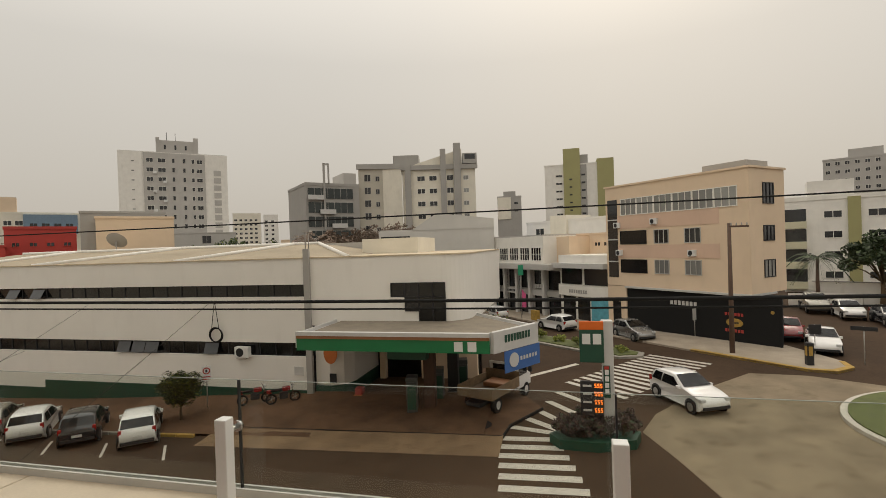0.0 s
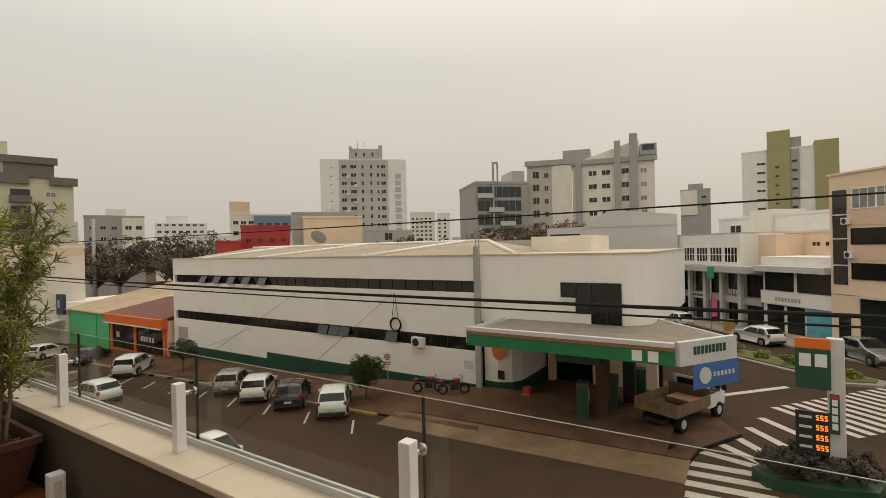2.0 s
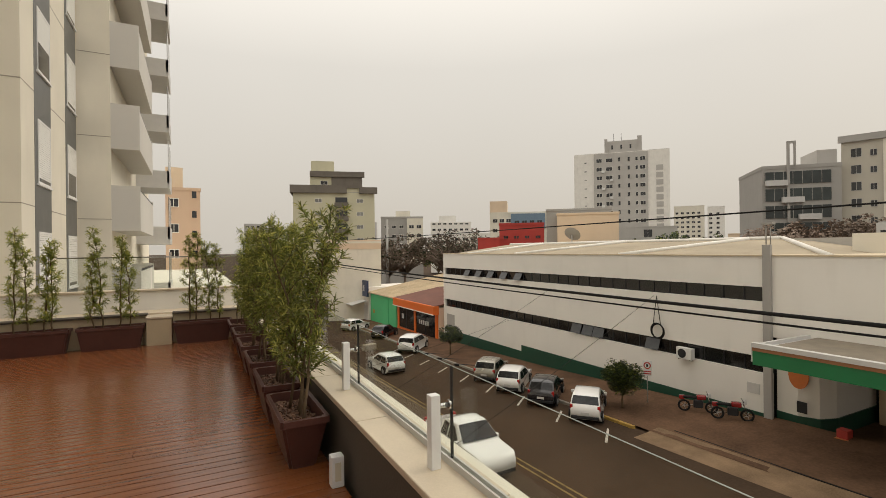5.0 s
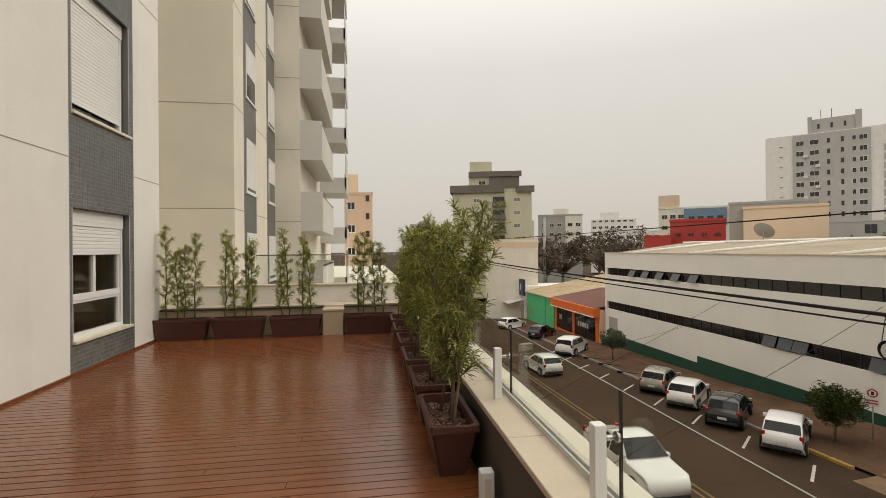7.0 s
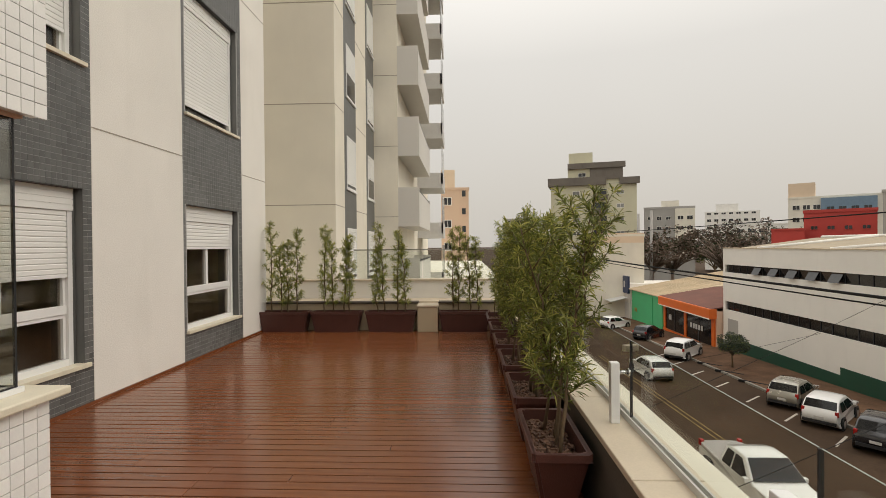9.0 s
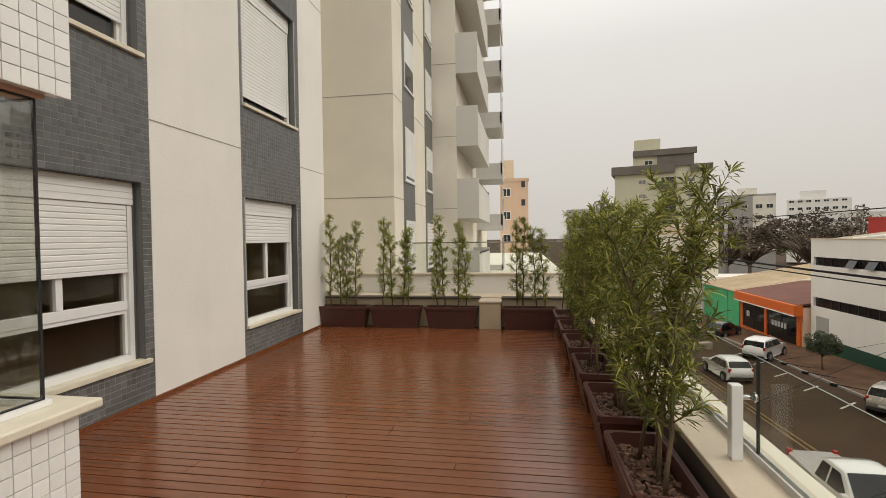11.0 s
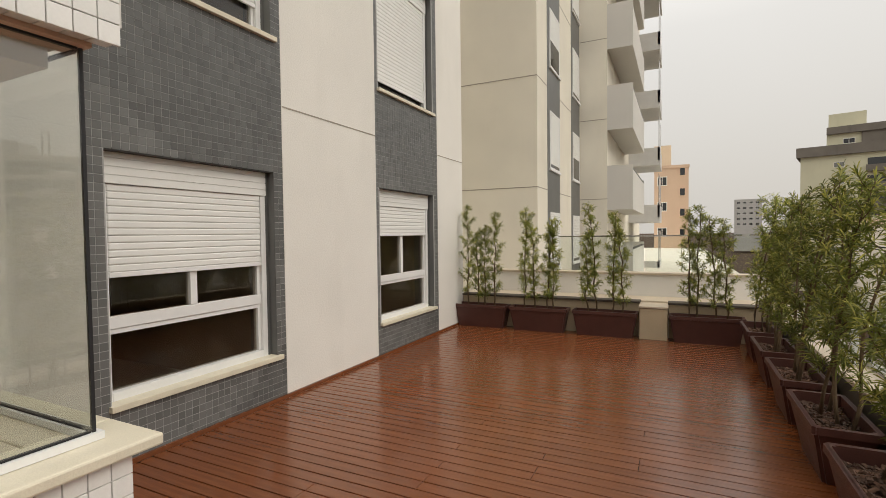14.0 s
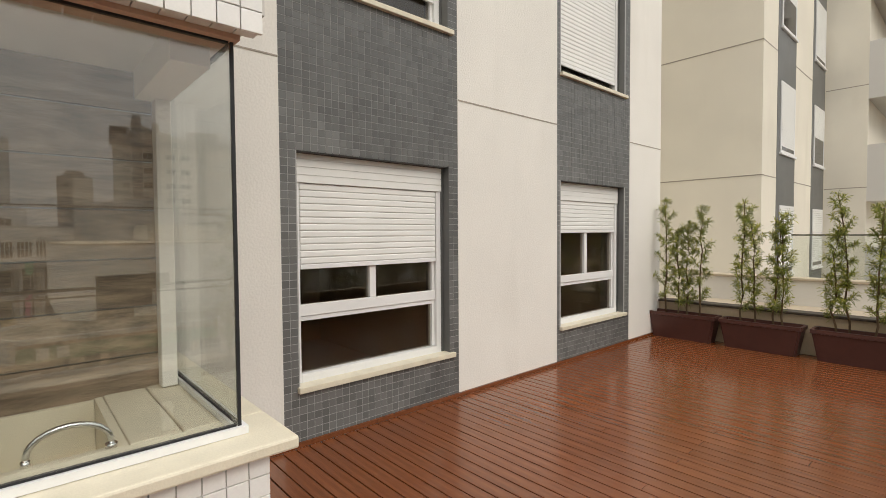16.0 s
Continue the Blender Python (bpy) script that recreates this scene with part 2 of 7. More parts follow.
M_ORANGEB = mat("salmon_render", (0.64, 0.46, 0.33), 0.85, vary=0.07, scale=0.4)
M_YGREEN = mat("pale_lime_render", (0.60, 0.57, 0.41), 0.85, vary=0.07, scale=0.3, stain=0.1)
M_OLIVE = mat("olive_render", (0.36, 0.34, 0.16), 0.85, vary=0.07, scale=0.3)
M_BEIGEG = mat("grey_beige_render", (0.50, 0.465, 0.39), 0.85, vary=0.07, scale=0.3, stain=0.12)
M_PANE_G = mat("green_tinted_glazing", (0.030, 0.042, 0.040), 0.10, vary=0.4, scale=0.8, bump=0.0, rand=0.4, spec=0.6)
M_EAVE = mat("dark_concrete_eave", (0.17, 0.15, 0.125), 0.9, vary=0.15, scale=0.5, stain=0.3)
M_BLUE = mat("blue_paint", (0.045, 0.13, 0.36), 0.6)
M_PALE = mat("pale_grey_render", (0.62, 0.60, 0.56), 0.85, vary=0.06, scale=0.4, stain=0.12)
M_PUMP = mat("dark_pump_panel", (0.055, 0.06, 0.058), 0.4)
M_BLUE_L = mat("faded_blue_cladding", (0.17, 0.25, 0.33), 0.7)
M_TEAL = mat("teal_blue_mural", (0.10, 0.36, 0.45), 0.6, vary=0.4, scale=1.2)
M_CARW = mat("white_car_paint", (0.78, 0.77, 0.75), 0.18, vary=0.02, bump=0.0, coat=0.6)
M_CARS = mat("silver_car_paint", (0.34, 0.34, 0.33), 0.25, 0.6, vary=0.03, bump=0.0, coat=0.6)
M_CARB = mat("black_car_paint", (0.022, 0.022, 0.026), 0.15, vary=0.03, bump=0.0, coat=0.7)
M_CARR = mat("dark_red_car_paint", (0.26, 0.018, 0.020), 0.18, vary=0.03, bump=0.0, coat=0.7)
M_CARG = mat("grey_beige_car_paint", (0.36, 0.34, 0.29), 0.25, 0.4, vary=0.03, bump=0.0, coat=0.6)
M_CARGL = mat("car_window_glass", (0.015, 0.016, 0.018), 0.05, vary=0.1, bump=0.0, spec=0.8)
M_TAIL = mat("red_tail_lamp", (0.35, 0.015, 0.012), 0.2, bump=0.0)
M_HEAD = mat("headlamp_glass", (0.6, 0.6, 0.6), 0.1, bump=0.0)
M_RIM = mat("alloy_rim", (0.42, 0.42, 0.42), 0.3, 0.8, vary=0.05)
M_WOODBED = mat("weathered_bed_planks", (0.17, 0.115, 0.065), 0.85, vary=0.3, scale=3, rand=0.2, stain=0.3)
M_POLE = mat("wooden_utility_pole", (0.12, 0.075, 0.055), 0.9, vary=0.2, scale=3)
M_WHITEPL = mat("white_plastic", (0.70, 0.70, 0.68), 0.4, vary=0.05)
M_DIRT = mat("orange_plastic", (0.55, 0.16, 0.04), 0.5)
M_CANROOF = mat("dusty_canopy_roof", (0.22, 0.185, 0.14), 0.9, vary=0.2, scale=1.5, stain=0.3)
M_PINK = mat("pink_fabric", (0.65, 0.10, 0.25), 0.8)


# ---- mesh helpers ----
def box(bm, x0, x1, y0, y1, z0, z1, slot=0):
    v = [bm.verts.new((x, y, z)) for z in (z0, z1) for y in (y0, y1) for x in (x0, x1)]
    for f in ((0, 2, 3, 1), (4, 5, 7, 6), (0, 1, 5, 4), (2, 6, 7, 3), (0, 4, 6, 2), (1, 3, 7, 5)):
        bm.faces.new([v[i] for i in f]).material_index = slot


def bevelled(bm, width=0.01, segments=2):
    bmesh.ops.bevel(bm, geom=list(bm.edges), offset=width, segments=segments, affect="EDGES", profile=0.5)
    return bm


def fresh(*boxes, bevel=0.0):
    bm = bmesh.new()
    for b in boxes:
        box(bm, *b)
    if bevel:
        bevelled(bm, bevel)
    return bm


def prism(bm, pts, z0, z1, slot=0):
    """An upright prism over a flat outline; heights are numbers or functions of (x, y)."""
    lo = [bm.verts.new((x, y, z0(x, y) if callable(z0) else z0)) for x, y in pts]
    hi = [bm.verts.new((x, y, z1(x, y) if callable(z1) else z1)) for x, y in pts]
    k = len(pts)
    fs = [bm.faces.new(hi), bm.faces.new(lo[::-1])]
    fs += [bm.faces.new((lo[i], lo[(i + 1) % k], hi[(i + 1) % k], hi[i])) for i in range(k)]
    for f in fs:
        f.material_index = slot
    bmesh.ops.recalc_face_normals(bm, faces=fs)


def tube(bm, pts, radii, sides=8, slot=0):
    """A round tube along points; radii is a number or a list."""
    pts = [Vector(p) for p in pts]
    rings = []
    for i, p in enumerate(pts):
        d = (pts[min(i + 1, len(pts) - 1)] - pts[max(i - 1, 0)]).normalized()
        a = d.orthogonal().normalized()
        b = d.cross(a)
        r = radii if isinstance(radii, (int, float)) else radii[i]
        rings.append([bm.verts.new(p + r * (math.cos(2 * math.pi * k / sides) * a + math.sin(2 * math.pi * k / sides) * b)) for k in range(sides)])
    for a, b in zip(rings, rings[1:]):
        # align ring seams
        off = min(range(sides), key=lambda o: (a[0].co - b[o].co).length)
        for k in range(sides):
            f = bm.faces.new((a[k], a[(k + 1) % sides], b[(k + 1 + off) % sides], b[(k + off) % sides]))
            f.smooth, f.material_index = True, slot
    for ring, flip in ((rings[0], True), (rings[-1], False)):
        f = bm.faces.new(ring[::-1] if flip else ring)
        f.material_index = slot


def mesh_of(name, bm, *mats):
    me = bpy.data.meshes.new(name)
    bm.to_mesh(me)
    bm.free()
    for m in mats:
        me.materials.append(m)
    return me


def part(name, bm, material, parent, label="", kind=""):
    mats = material if isinstance(material, (list, tuple)) else (material,)
    data = bm if isinstance(bm, bpy.types.Mesh) else mesh_of(name, bm, *mats)
    ob = new(name, data)
    ob.parent = parent
    return tagged(ob, label, "", "", kind)


def thing(name, label, category, loc=(0, 0, 0), rz=0.0, group="", kind=""):
    ob = new(name)
    ob.empty_display_size = 0.3
    ob.matrix_basis = pose(*loc, 0, 0, rz)
    return tagged(ob, label, category, group, kind)


def put(name, data, parent, x, y, z, rx=0, ry=0, rz=0, s=(1, 1, 1)):
    ob = new(name, data)
    ob.parent = parent
    ob.matrix_basis = pose(x, y, z, rx, ry, rz) @ Matrix.Diagonal((*s, 1))
    return ob


def structure(name, bm, material, label, category="", kind="structure"):
    mats = material if isinstance(material, (list, tuple)) else (material,)
    return tagged(new(name, mesh_of(name, bm, *mats)), label, category or name.split("_")[0], "", kind)


# ---- ground and street ----
SLOPE = 0.033


def zg(y):
    """Height of the street: it falls gently along the terrace's long side."""
    return -7.35 - SLOPE * (max(-70.0, min(110.0, y)) - 17.5)


bm = bmesh.new()
xs, ys = (-2500, -60, 12, 30, 60, 120, 2500), (-2500, -70, -30, 0, 30, 60, 110, 2500)
grid = [[bm.verts.new((x, y, zg(y))) for y in ys] for x in xs]
for i in range(len(xs) - 1):
    for j in range(len(ys) - 1):
        bm.faces.new((grid[i][j], grid[i + 1][j], grid[i + 1][j + 1], grid[i][j + 1]))
structure("ground", bm, M_ASPHALT, "dark worn asphalt street falling gently away", "ground")


def slab(name, pts, up, material, label, lift0=-0.3, category="pavement"):
    bm = bmesh.new()
    prism(bm, pts, lambda x, y: zg(y) + lift0, lambda x, y: zg(y) + (up(x, y) if callable(up) else up))
    return structure(name, bm, material, label, category)


# pavement in front of the station, tilting up from the kerb to the wall
def pave_up(x, y):
    f = max(0.0, min(1.0, (x - 19.6) / 4.9))
    return (0.12 if y > 9 or x > 19.9 else 0.03) + f * max(0.0, min(0.5, 0.5 - (y - 12) * 0.030))


bm = bmesh.new()
cols = [19.5, 20.5, 22.0, 23.3, 24.7]
rows_y = [1.5 + 2.0 * i for i in range(35)]
gv = [[bm.verts.new((x, y, zg(y) + pave_up(x, y))) for y in rows_y] for x in cols]
for i in range(len(cols) - 1):
    for j in range(len(rows_y) - 1):
        bm.faces.new((gv[i][j], gv[i + 1][j], gv[i + 1][j + 1], gv[i][j + 1]))
structure("pavement_station", bm, M_PAVE, "brown worn pavement along the station wall", "pavement")
slab("pavement_forecourt", [(19.97, 0.72), (21.5, 0.5), (23.9, -0.85), (31.5, 3.0), (36.0, 9.5), (24.4, 12.0), (20.1, 10.0)], 0.135, M_PAVE, "brown concrete forecourt under the fuel canopy")
# kerb pieces
kerb = thing("kerb_station", "worn concrete kerb along the parking bays", "kerb", (19.4, 0, zg(20)), kind="structure")
kerb_me = mesh_of("kerb_stone", fresh((-0.12, 0.06, -0.48, 0.48, -0.3, 0.14), bevel=0.02), M_KERB)
kerb_my = mesh_of("kerb_stone_yellow", fresh((-0.12, 0.06, -0.48, 0.48, -0.3, 0.14), bevel=0.02), M_YELLOW)
for i in range(16, 64):
    y = -0.1 + i
    put("kerb_stone", kerb_my if y < 17.5 else kerb_me, kerb, 0, y, zg(y) - zg(20), -math.degrees(math.atan(SLOPE)))
# tan apron along the forecourt
bm = bmesh.new()
ap_y = [0.62 + 1.75 * i for i in range(9)]
gv = [[bm.verts.new((x, y, zg(y) + max(0.012 + 0.07 * (x - 18.4), pave_up(x, y) + 0.006 if x > 19.5 else 0.0))) for y in ap_y] for x in (18.4, 19.3, 19.6, 19.95, 20.12)]
for i in range(4):
    for j in range(len(ap_y) - 1):
        bm.faces.new((gv[i][j], gv[i + 1][j], gv[i + 1][j + 1], gv[i][j + 1]))
structure("pavement_apron", bm, M_APRON, "tan worn concrete apron between street and forecourt", "pavement")
slab("drain_line", [(20.07, 0.7), (20.13, 0.7), (20.33, 13.9), (20.27, 13.9)], lambda x, y: max(pave_up(x, y), 0.14) + 0.014, M_BLACK, "dark drainage groove along the forecourt", -0.02, "drain")
slab("drain_side", [(20.0, 0.66), (21.5, 0.44), (23.85, -0.93), (23.88, -0.87), (21.52, 0.50), (20.0, 0.72)], 0.146, M_BLACK, "dark drainage groove beside the crossing", -0.02, "drain")
slab("pavement_near", [(3.0, -30), (7.2, -30), (7.2, 60), (3.0, 60)], 0.14, M_PAVE_L, "pale pavement below the terrace")
# corner of the beige building
slab("pavement_corner", [(36.4, -10.6), (30.8, -15.4), (30.4, -16.6), (31.2, -17.8), (32.6, -18.0), (38.5, -16.6), (47.0, -15.5), (50.0, -6.0), (66, 9.5), (64, 11.5)], 0.13, M_PAVE_L, "pale paved pavement with a yellow kerb at the corner")
slab("kerb_yellow", [(36.4, -10.6), (30.8, -15.4), (30.4, -16.6), (31.2, -17.8), (32.6, -18.0), (32.7, -17.75), (31.45, -17.5), (30.8, -16.5), (31.1, -15.5), (36.6, -10.85)], 0.15, M_YELLOW, "yellow painted kerb round the corner", category="kerb")
slab("median", [(34.3, -5.6), (34.5, -7.2), (35.6, -7.5), (60, 16.4), (56, 16.6)], 0.14, M_KERB, "kerbed median strip", category="median")
slab("median_grass", [(34.7, -5.7), (34.9, -6.9), (35.6, -7.1), (59.4, 16.3), (56.4, 16.4)], 0.2, M_GRASS, "patchy green grass on the median", -0.1, "grass")
slab("concrete_lane", [(16.0, -6.6), (18.7, -5.9), (21.3, -5.1), (23.5, -6.0), (27.0, -8.6), (30.6, -12.3), (30.0, -15.0), (27.0, -19.0), (14, -22), (8, -16), (11, -9.0)], 0.006, M_CONC, "pale worn concrete of the roundabout lane", -0.05, "road")
# roundabout
ring = [(21.9 + 5.1 * math.cos(a * math.pi / 24), -18.2 + 5.1 * math.sin(a * math.pi / 24)) for a in range(48)]
slab("roundabout_kerb", ring, 0.16, M_LINE, "round pale kerb of the traffic island", category="kerb")
slab("roundabout_grass", [(21.9 + (x - 21.9) * 0.95, -18.2 + (y + 18.2) * 0.95) for x, y in ring], 0.22, M_GRASS, "round grass island of the roundabout", -0.1, "grass")


def stripes(name, label, items):
    root = thing(name, label, "road marking", (items[0][0], items[0][1], zg(items[0][1])), kind="structure")
    for x, y, w, l, a in items:
        me = mesh_of("stripe", fresh((-w / 2, w / 2, -l / 2, l / 2, 0, 0.006)), M_LINE)
        put("stripe", me, root, x - items[0][0], y - items[0][1], zg(y) - zg(items[0][1]) + 0.004, -math.degrees(math.atan(SLOPE)) * math.cos(radians(a)), math.degrees(math.atan(SLOPE)) * math.sin(radians(a)) * -1, a)


stripes("crosswalk_near", "white zebra crossing over the side street", [(9.2 + 0.85 * i, -1.15 + 0.172 * (0.85 * i - 6.8), 0.44, 3.0 - 0.12 * max(0.0, 0.85 * i - 6.8), 0) for i in range(14)])
stripes("crosswalk_turn", "white zebra crossing fanning round the totem", [(21.23, -0.63, 0.42, 2.15, -18), (22.03, -0.90, 0.42, 2.1, -43), (23.2, -1.15, 0.42, 2.0, -53), (24.4, -1.75, 0.42, 2.1, -54), (25.9, -2.35, 0.42, 2.4, -51)])
stripes("crosswalk_avenue", "white zebra crossing over the avenue", [(27.3 + 0.52 * i, -3.6 - 0.44 * i, 0.38, 4.2, -46 + 0.4 * i) for i in range(14)])
stripes("stop_line", "white stop line", [(31.2, -1.05, 0.35, 5.2, -135 + 180)])
stripes("crosswalk_right", "white zebra crossing at the far corner", [(31.0 - 0.7 * i, -20.0 - 0.7 * i, 0.4, 3, 60) for i in range(5)])
stripes("parking_lines", "white angled parking bay lines", [(17.6, 15.45 + 3.35 * i, 0.11, 1.9, -49) for i in range(9)])
for nm, x in (("centre_line", 12.1), ("centre_line_b", 12.4)):
    slab(nm, [(x, 1.0), (x + 0.09, 1.0), (x + 0.09, 42), (x, 42)], 0.008, M_YELLOW_F, "yellow centre line of the street", -0.01, "road marking")

# ---- terrace ----
Y0, Y1 = -4.2, 8.20
structure("deck_bed", fresh((-3.15, 1.27, Y0, 8.42, -0.30, -0.035)), M_SUB, "dark underlay between the deck boards", "floor")
structure("podium", fresh((-3.2, 2.6, Y0 - 0.3, 8.4, -9.5, -0.3), (-30, 2.6, 8.4, 60, -9.5, -0.35), (-30, 2.6, Y0 - 30, Y0 - 0.3, -9.5, -0.3)), M_CREAM, "rendered podium walls under the terrace", "wall")
structure("wall_south", fresh((-3.4, 1.7, Y0 - 0.3, Y0, -0.3, 3.4)), M_WALL, "plain white rendered wall closing the terrace", "wall")

parapet = structure("parapet", fresh((1.315, 1.58, Y0, 8.66, -0.3, 0.44)), M_PARAPET, "dark brown rendered parapet wall", "wall")
CAPIN = -0.125
cap = thing("parapet_cap", "cream polished stone coping on the parapet", "coping", (1.42, 0, 0.44), kind="structure")
cap_me = mesh_of("coping_slab", fresh((CAPIN, 0.20, -0.596, 0.596, 0, 0.04), bevel=0.006), M_CAP)
for i in range(11):
    put("coping_slab", cap_me, cap, 0, -3.6 + 1.2 * i, 0)
# far end: low wall, coping, pier, taller white wall of the next terrace
structure("wall_end_low", fresh((-3.15, -0.31, 8.44, 8.58, -0.3, 0.48), (0.08, 1.29, 8.44, 8.58, -0.3, 0.48)), M_BEIGE, "low beige rendered wall behind the planters", "wall")
structure("coping_end", fresh((-3.15, -0.30, 8.40, 8.62, 0.484, 0.515), (0.07, 1.23, 8.40, 8.62, 0.484, 0.515), bevel=0.006), M_PARAPET, "dark coping of the low end wall", "coping")
structure("pier_end", fresh((-0.30, 0.07, 8.22, 8.64, -0.02, 0.44), bevel=0.008), M_BEIGE, "short beige pier between the planters", "pier")
structure("pier_cap", fresh((-0.31, 0.08, 8.20, 8.66, 0.444, 0.475), bevel=0.006), M_CAP, "stone cap of the short pier", "coping")
structure("shelf_end", fresh((-3.15, 1.6, 8.62, 9.18, 0.30, 0.50)), M_CAP, "pale stone shelf behind the low wall", "coping")
structure("wall_neighbour", fresh((-3.1, 1.6, 9.18, 9.36, -0.3, 0.84)), M_WALL, "white rendered wall of the neighbouring terrace", "wall")
structure("coping_neighbour", fresh((-3.1, 1.62, 9.15, 9.39, 0.845, 0.88), bevel=0.006), M_CAP, "stone coping of the neighbouring wall", "coping")
structure("floor_neighbour", fresh((-3.1, 1.6, 9.4, 19.4, -0.35, -0.05)), M_CONC, "pale floor of the neighbouring terrace", "floor")

# guard: posts, clamps and glass panes
guard = thing("glass_guard", "frameless glass guard on short white posts", "railing", (1.44, 0, 0.48), group="terrace guard")
post_me = mesh_of("post", fresh((-0.03, 0.022, -0.026, 0.026, 0, 0.362), bevel=0.004), M_ALU)
bm = bmesh.new()
tube(bm, [(0.02, 0, 0), (0.075, 0, 0)], [0.012, 0.012], 10)
tube(bm, [(0.075, 0, 0), (0.088, 0, 0)], [0.024, 0.024], 12)
clamp_me = mesh_of("clamp", bm, M_STEEL)
posts = [-3.60, -2.07, -0.55, 0.985, 2.515, 4.04, 5.57, 7.10]
for y in posts:
    p = put("post", post_me, guard, 0, y, 0)
    put("clamp", clamp_me, p, 0, 0, 0.30)
for a, b in zip(posts, posts[1:]):
    pane = part("glass_pane", fresh((0.092, 0.102, a + 0.006, b - 0.006, 0.03, 0.49)), M_GLASS, guard, "clear glass pane")
    pane.visible_shadow = False
    part("top_edge", fresh((0.0945, 0.0995, a + 0.006, b - 0.006, 0.4903, 0.4918)), M_EDGE, guard, "bright polished glass edge")
    part("edge_seal", fresh((0.0895, 0.1045, b - 0.003, b + 0.003, 0.03, 0.49)), M_DARKMET, guard, "dark pane joint")
track = part("track", fresh((0.075, 0.085, Y0, 8.4, 0.0, 0.035), (0.109, 0.119, Y0, 8.4, 0.0, 0.035)), M_LGREY, guard, "dull pale glazing channel")
guard2 = thing("glass_guard_end", "clear glass guard on the neighbouring wall", "railing", (0, 9.27, 0.88), group="terrace guard")
for i, (a, b) in enumerate(((-1.68, -0.30), (-0.28, 0.72), (0.74, 1.58))):
    pane = part("glass_pane", fresh((a, b, -0.005, 0.005, 0.01, 0.57)), M_GLASS, guard2)
    pane.visible_shadow = False
part("rail", fresh((-1.68, 1.58, -0.02, 0.02, 0.575, 0.60)), M_STEEL, guard2, "thin steel top rail")


# ---- the apartment building ----
FLOOR = 2.93
FX = -3.15


def shutter_window(name, y0, y1, z0, z1, shut, label):
    """A sliding window in a deep reveal with a roller shutter lowered to the height shut."""
    w = thing(name, label, "window", (FX - 0.09, y0, z0), 90, kind="structure")
    W, H = y1 - y0, z1 - z0
    # local x runs along the wall, local y into the building
    part("window_sill", fresh((-0.02, W + 0.075, -0.125, -0.001, -0.03, 0.012), bevel=0.004), M_STONE, w, "pale stone sill")
    fr = 0.055
    box_h = 0.23
    part("window_frame", fresh((0.0, fr, 0, 0.09, 0.004, H - box_h), (W - fr, W, 0, 0.09, 0.004, H - box_h), (fr, W - fr, 0, 0.09, 0.004, 0.07), bevel=0.004), M_ALU, w)
    hb = bmesh.new()
    k = 4
    for i in range(k):
        box(hb, 0.0, W, -0.012, 0.10, H - box_h + i * box_h / k + 0.003, H - box_h + (i + 1) * box_h / k - 0.003)
    box(hb, 0.002, W - 0.002, -0.004, 0.12, H - box_h, H)
    part("shutter_box", hb, M_SLAT, w, "ribbed white shutter box")
    sl = mesh_of("slat", bevelled(fresh((fr + 0.004, W - fr - 0.004, 0.003, 0.024, -0.001, 0.048)), 0.0095, 3), M_SLAT)
    z = H - box_h - 0.05
    while z > shut - z0:
        put("slat", sl, w, 0, 0, z)
        z -= 0.05
    part("shutter_backing", fresh((fr + 0.006, W - fr - 0.006, 0.026, 0.034, z + 0.02, H - box_h)), M_SLAT, w)
    part("bottom_rail", fresh((fr + 0.004, W - fr - 0.004, 0.002, 0.026, z + 0.012, z + 0.048), bevel=0.004), M_ALU, w)
    if shut - z0 > 0.2:
        mz = 0.50
        part("transom", fresh((fr, W - fr, 0.02, 0.08, mz, mz + 0.085), bevel=0.004), M_ALU, w)
        xm = fr + (W - 2 * fr) * 0.49
        part("mullion", fresh((xm - 0.03, xm + 0.03, 0.025, 0.085, mz + 0.087, H - box_h), bevel=0.004), M_ALU, w)
        part("casement", fresh((W - fr - 0.032, W - fr - 0.002, 0.03, 0.085, 0.075, H - box_h), (fr + 0.002, W - fr - 0.034, 0.03, 0.085, mz - 0.035, mz - 0.003)), M_ALU, w, "inner white sash frame")
    for nm, a, b, c, d in (("pane", fr, W - fr, 0.07, H - box_h),):
        pane = part(nm, fresh((a, b, 0.055, 0.060, c, d)), M_WINGLASS, w, "dark reflecting glass")
    # head and side linings carry the opening's shade as paint
    part("reveal", fresh((-0.018, -0.002, -0.083, 0.2, 0.006, H), (0, W - 0.002, -0.083, -0.013, H - 0.018, H - 0.001)), M_REVEAL_SHADE, w, "reveal lining with its shade painted in")
    part("jamb", fresh((W + 0.0005, W + 0.0335, 0.0, 0.12, 0.004, H - 0.002), (W + 0.030, W + 0.0335, -0.083, -0.002, 0.013, H - 0.002)), M_TILE_D, w, "grey tiled jamb")
    return w


def facade(segments, z0, z1, openings, thick=0.35, name="wall"):
    """Wall pieces along y on the plane FX, with openings cut through."""
    for ya, yb, kind in segments:
        ops = sorted([o for o in openings if ya <= o[0] and o[1] <= yb], key=lambda o: o[2])
        bm = bmesh.new()
        x1 = FX - (0.0045 if kind == "tile" else 0.0)
        if not ops:
            box(bm, FX - thick, x1, ya, yb, z0, z1)
        else:
            oa, ob_ = ops[0][0], ops[0][1]
            box(bm, FX - thick, x1, ya, oa, z0, z1)
            box(bm, FX - thick, x1, ob_, yb, z0, z1)
            z = z0
            for o in ops:
                box(bm, FX - thick, x1, oa, ob_, z, o[2])
                z = o[3]
            box(bm, FX - thick, x1, oa, ob_, z, z1)
        yield ya, yb, kind, bm, ops


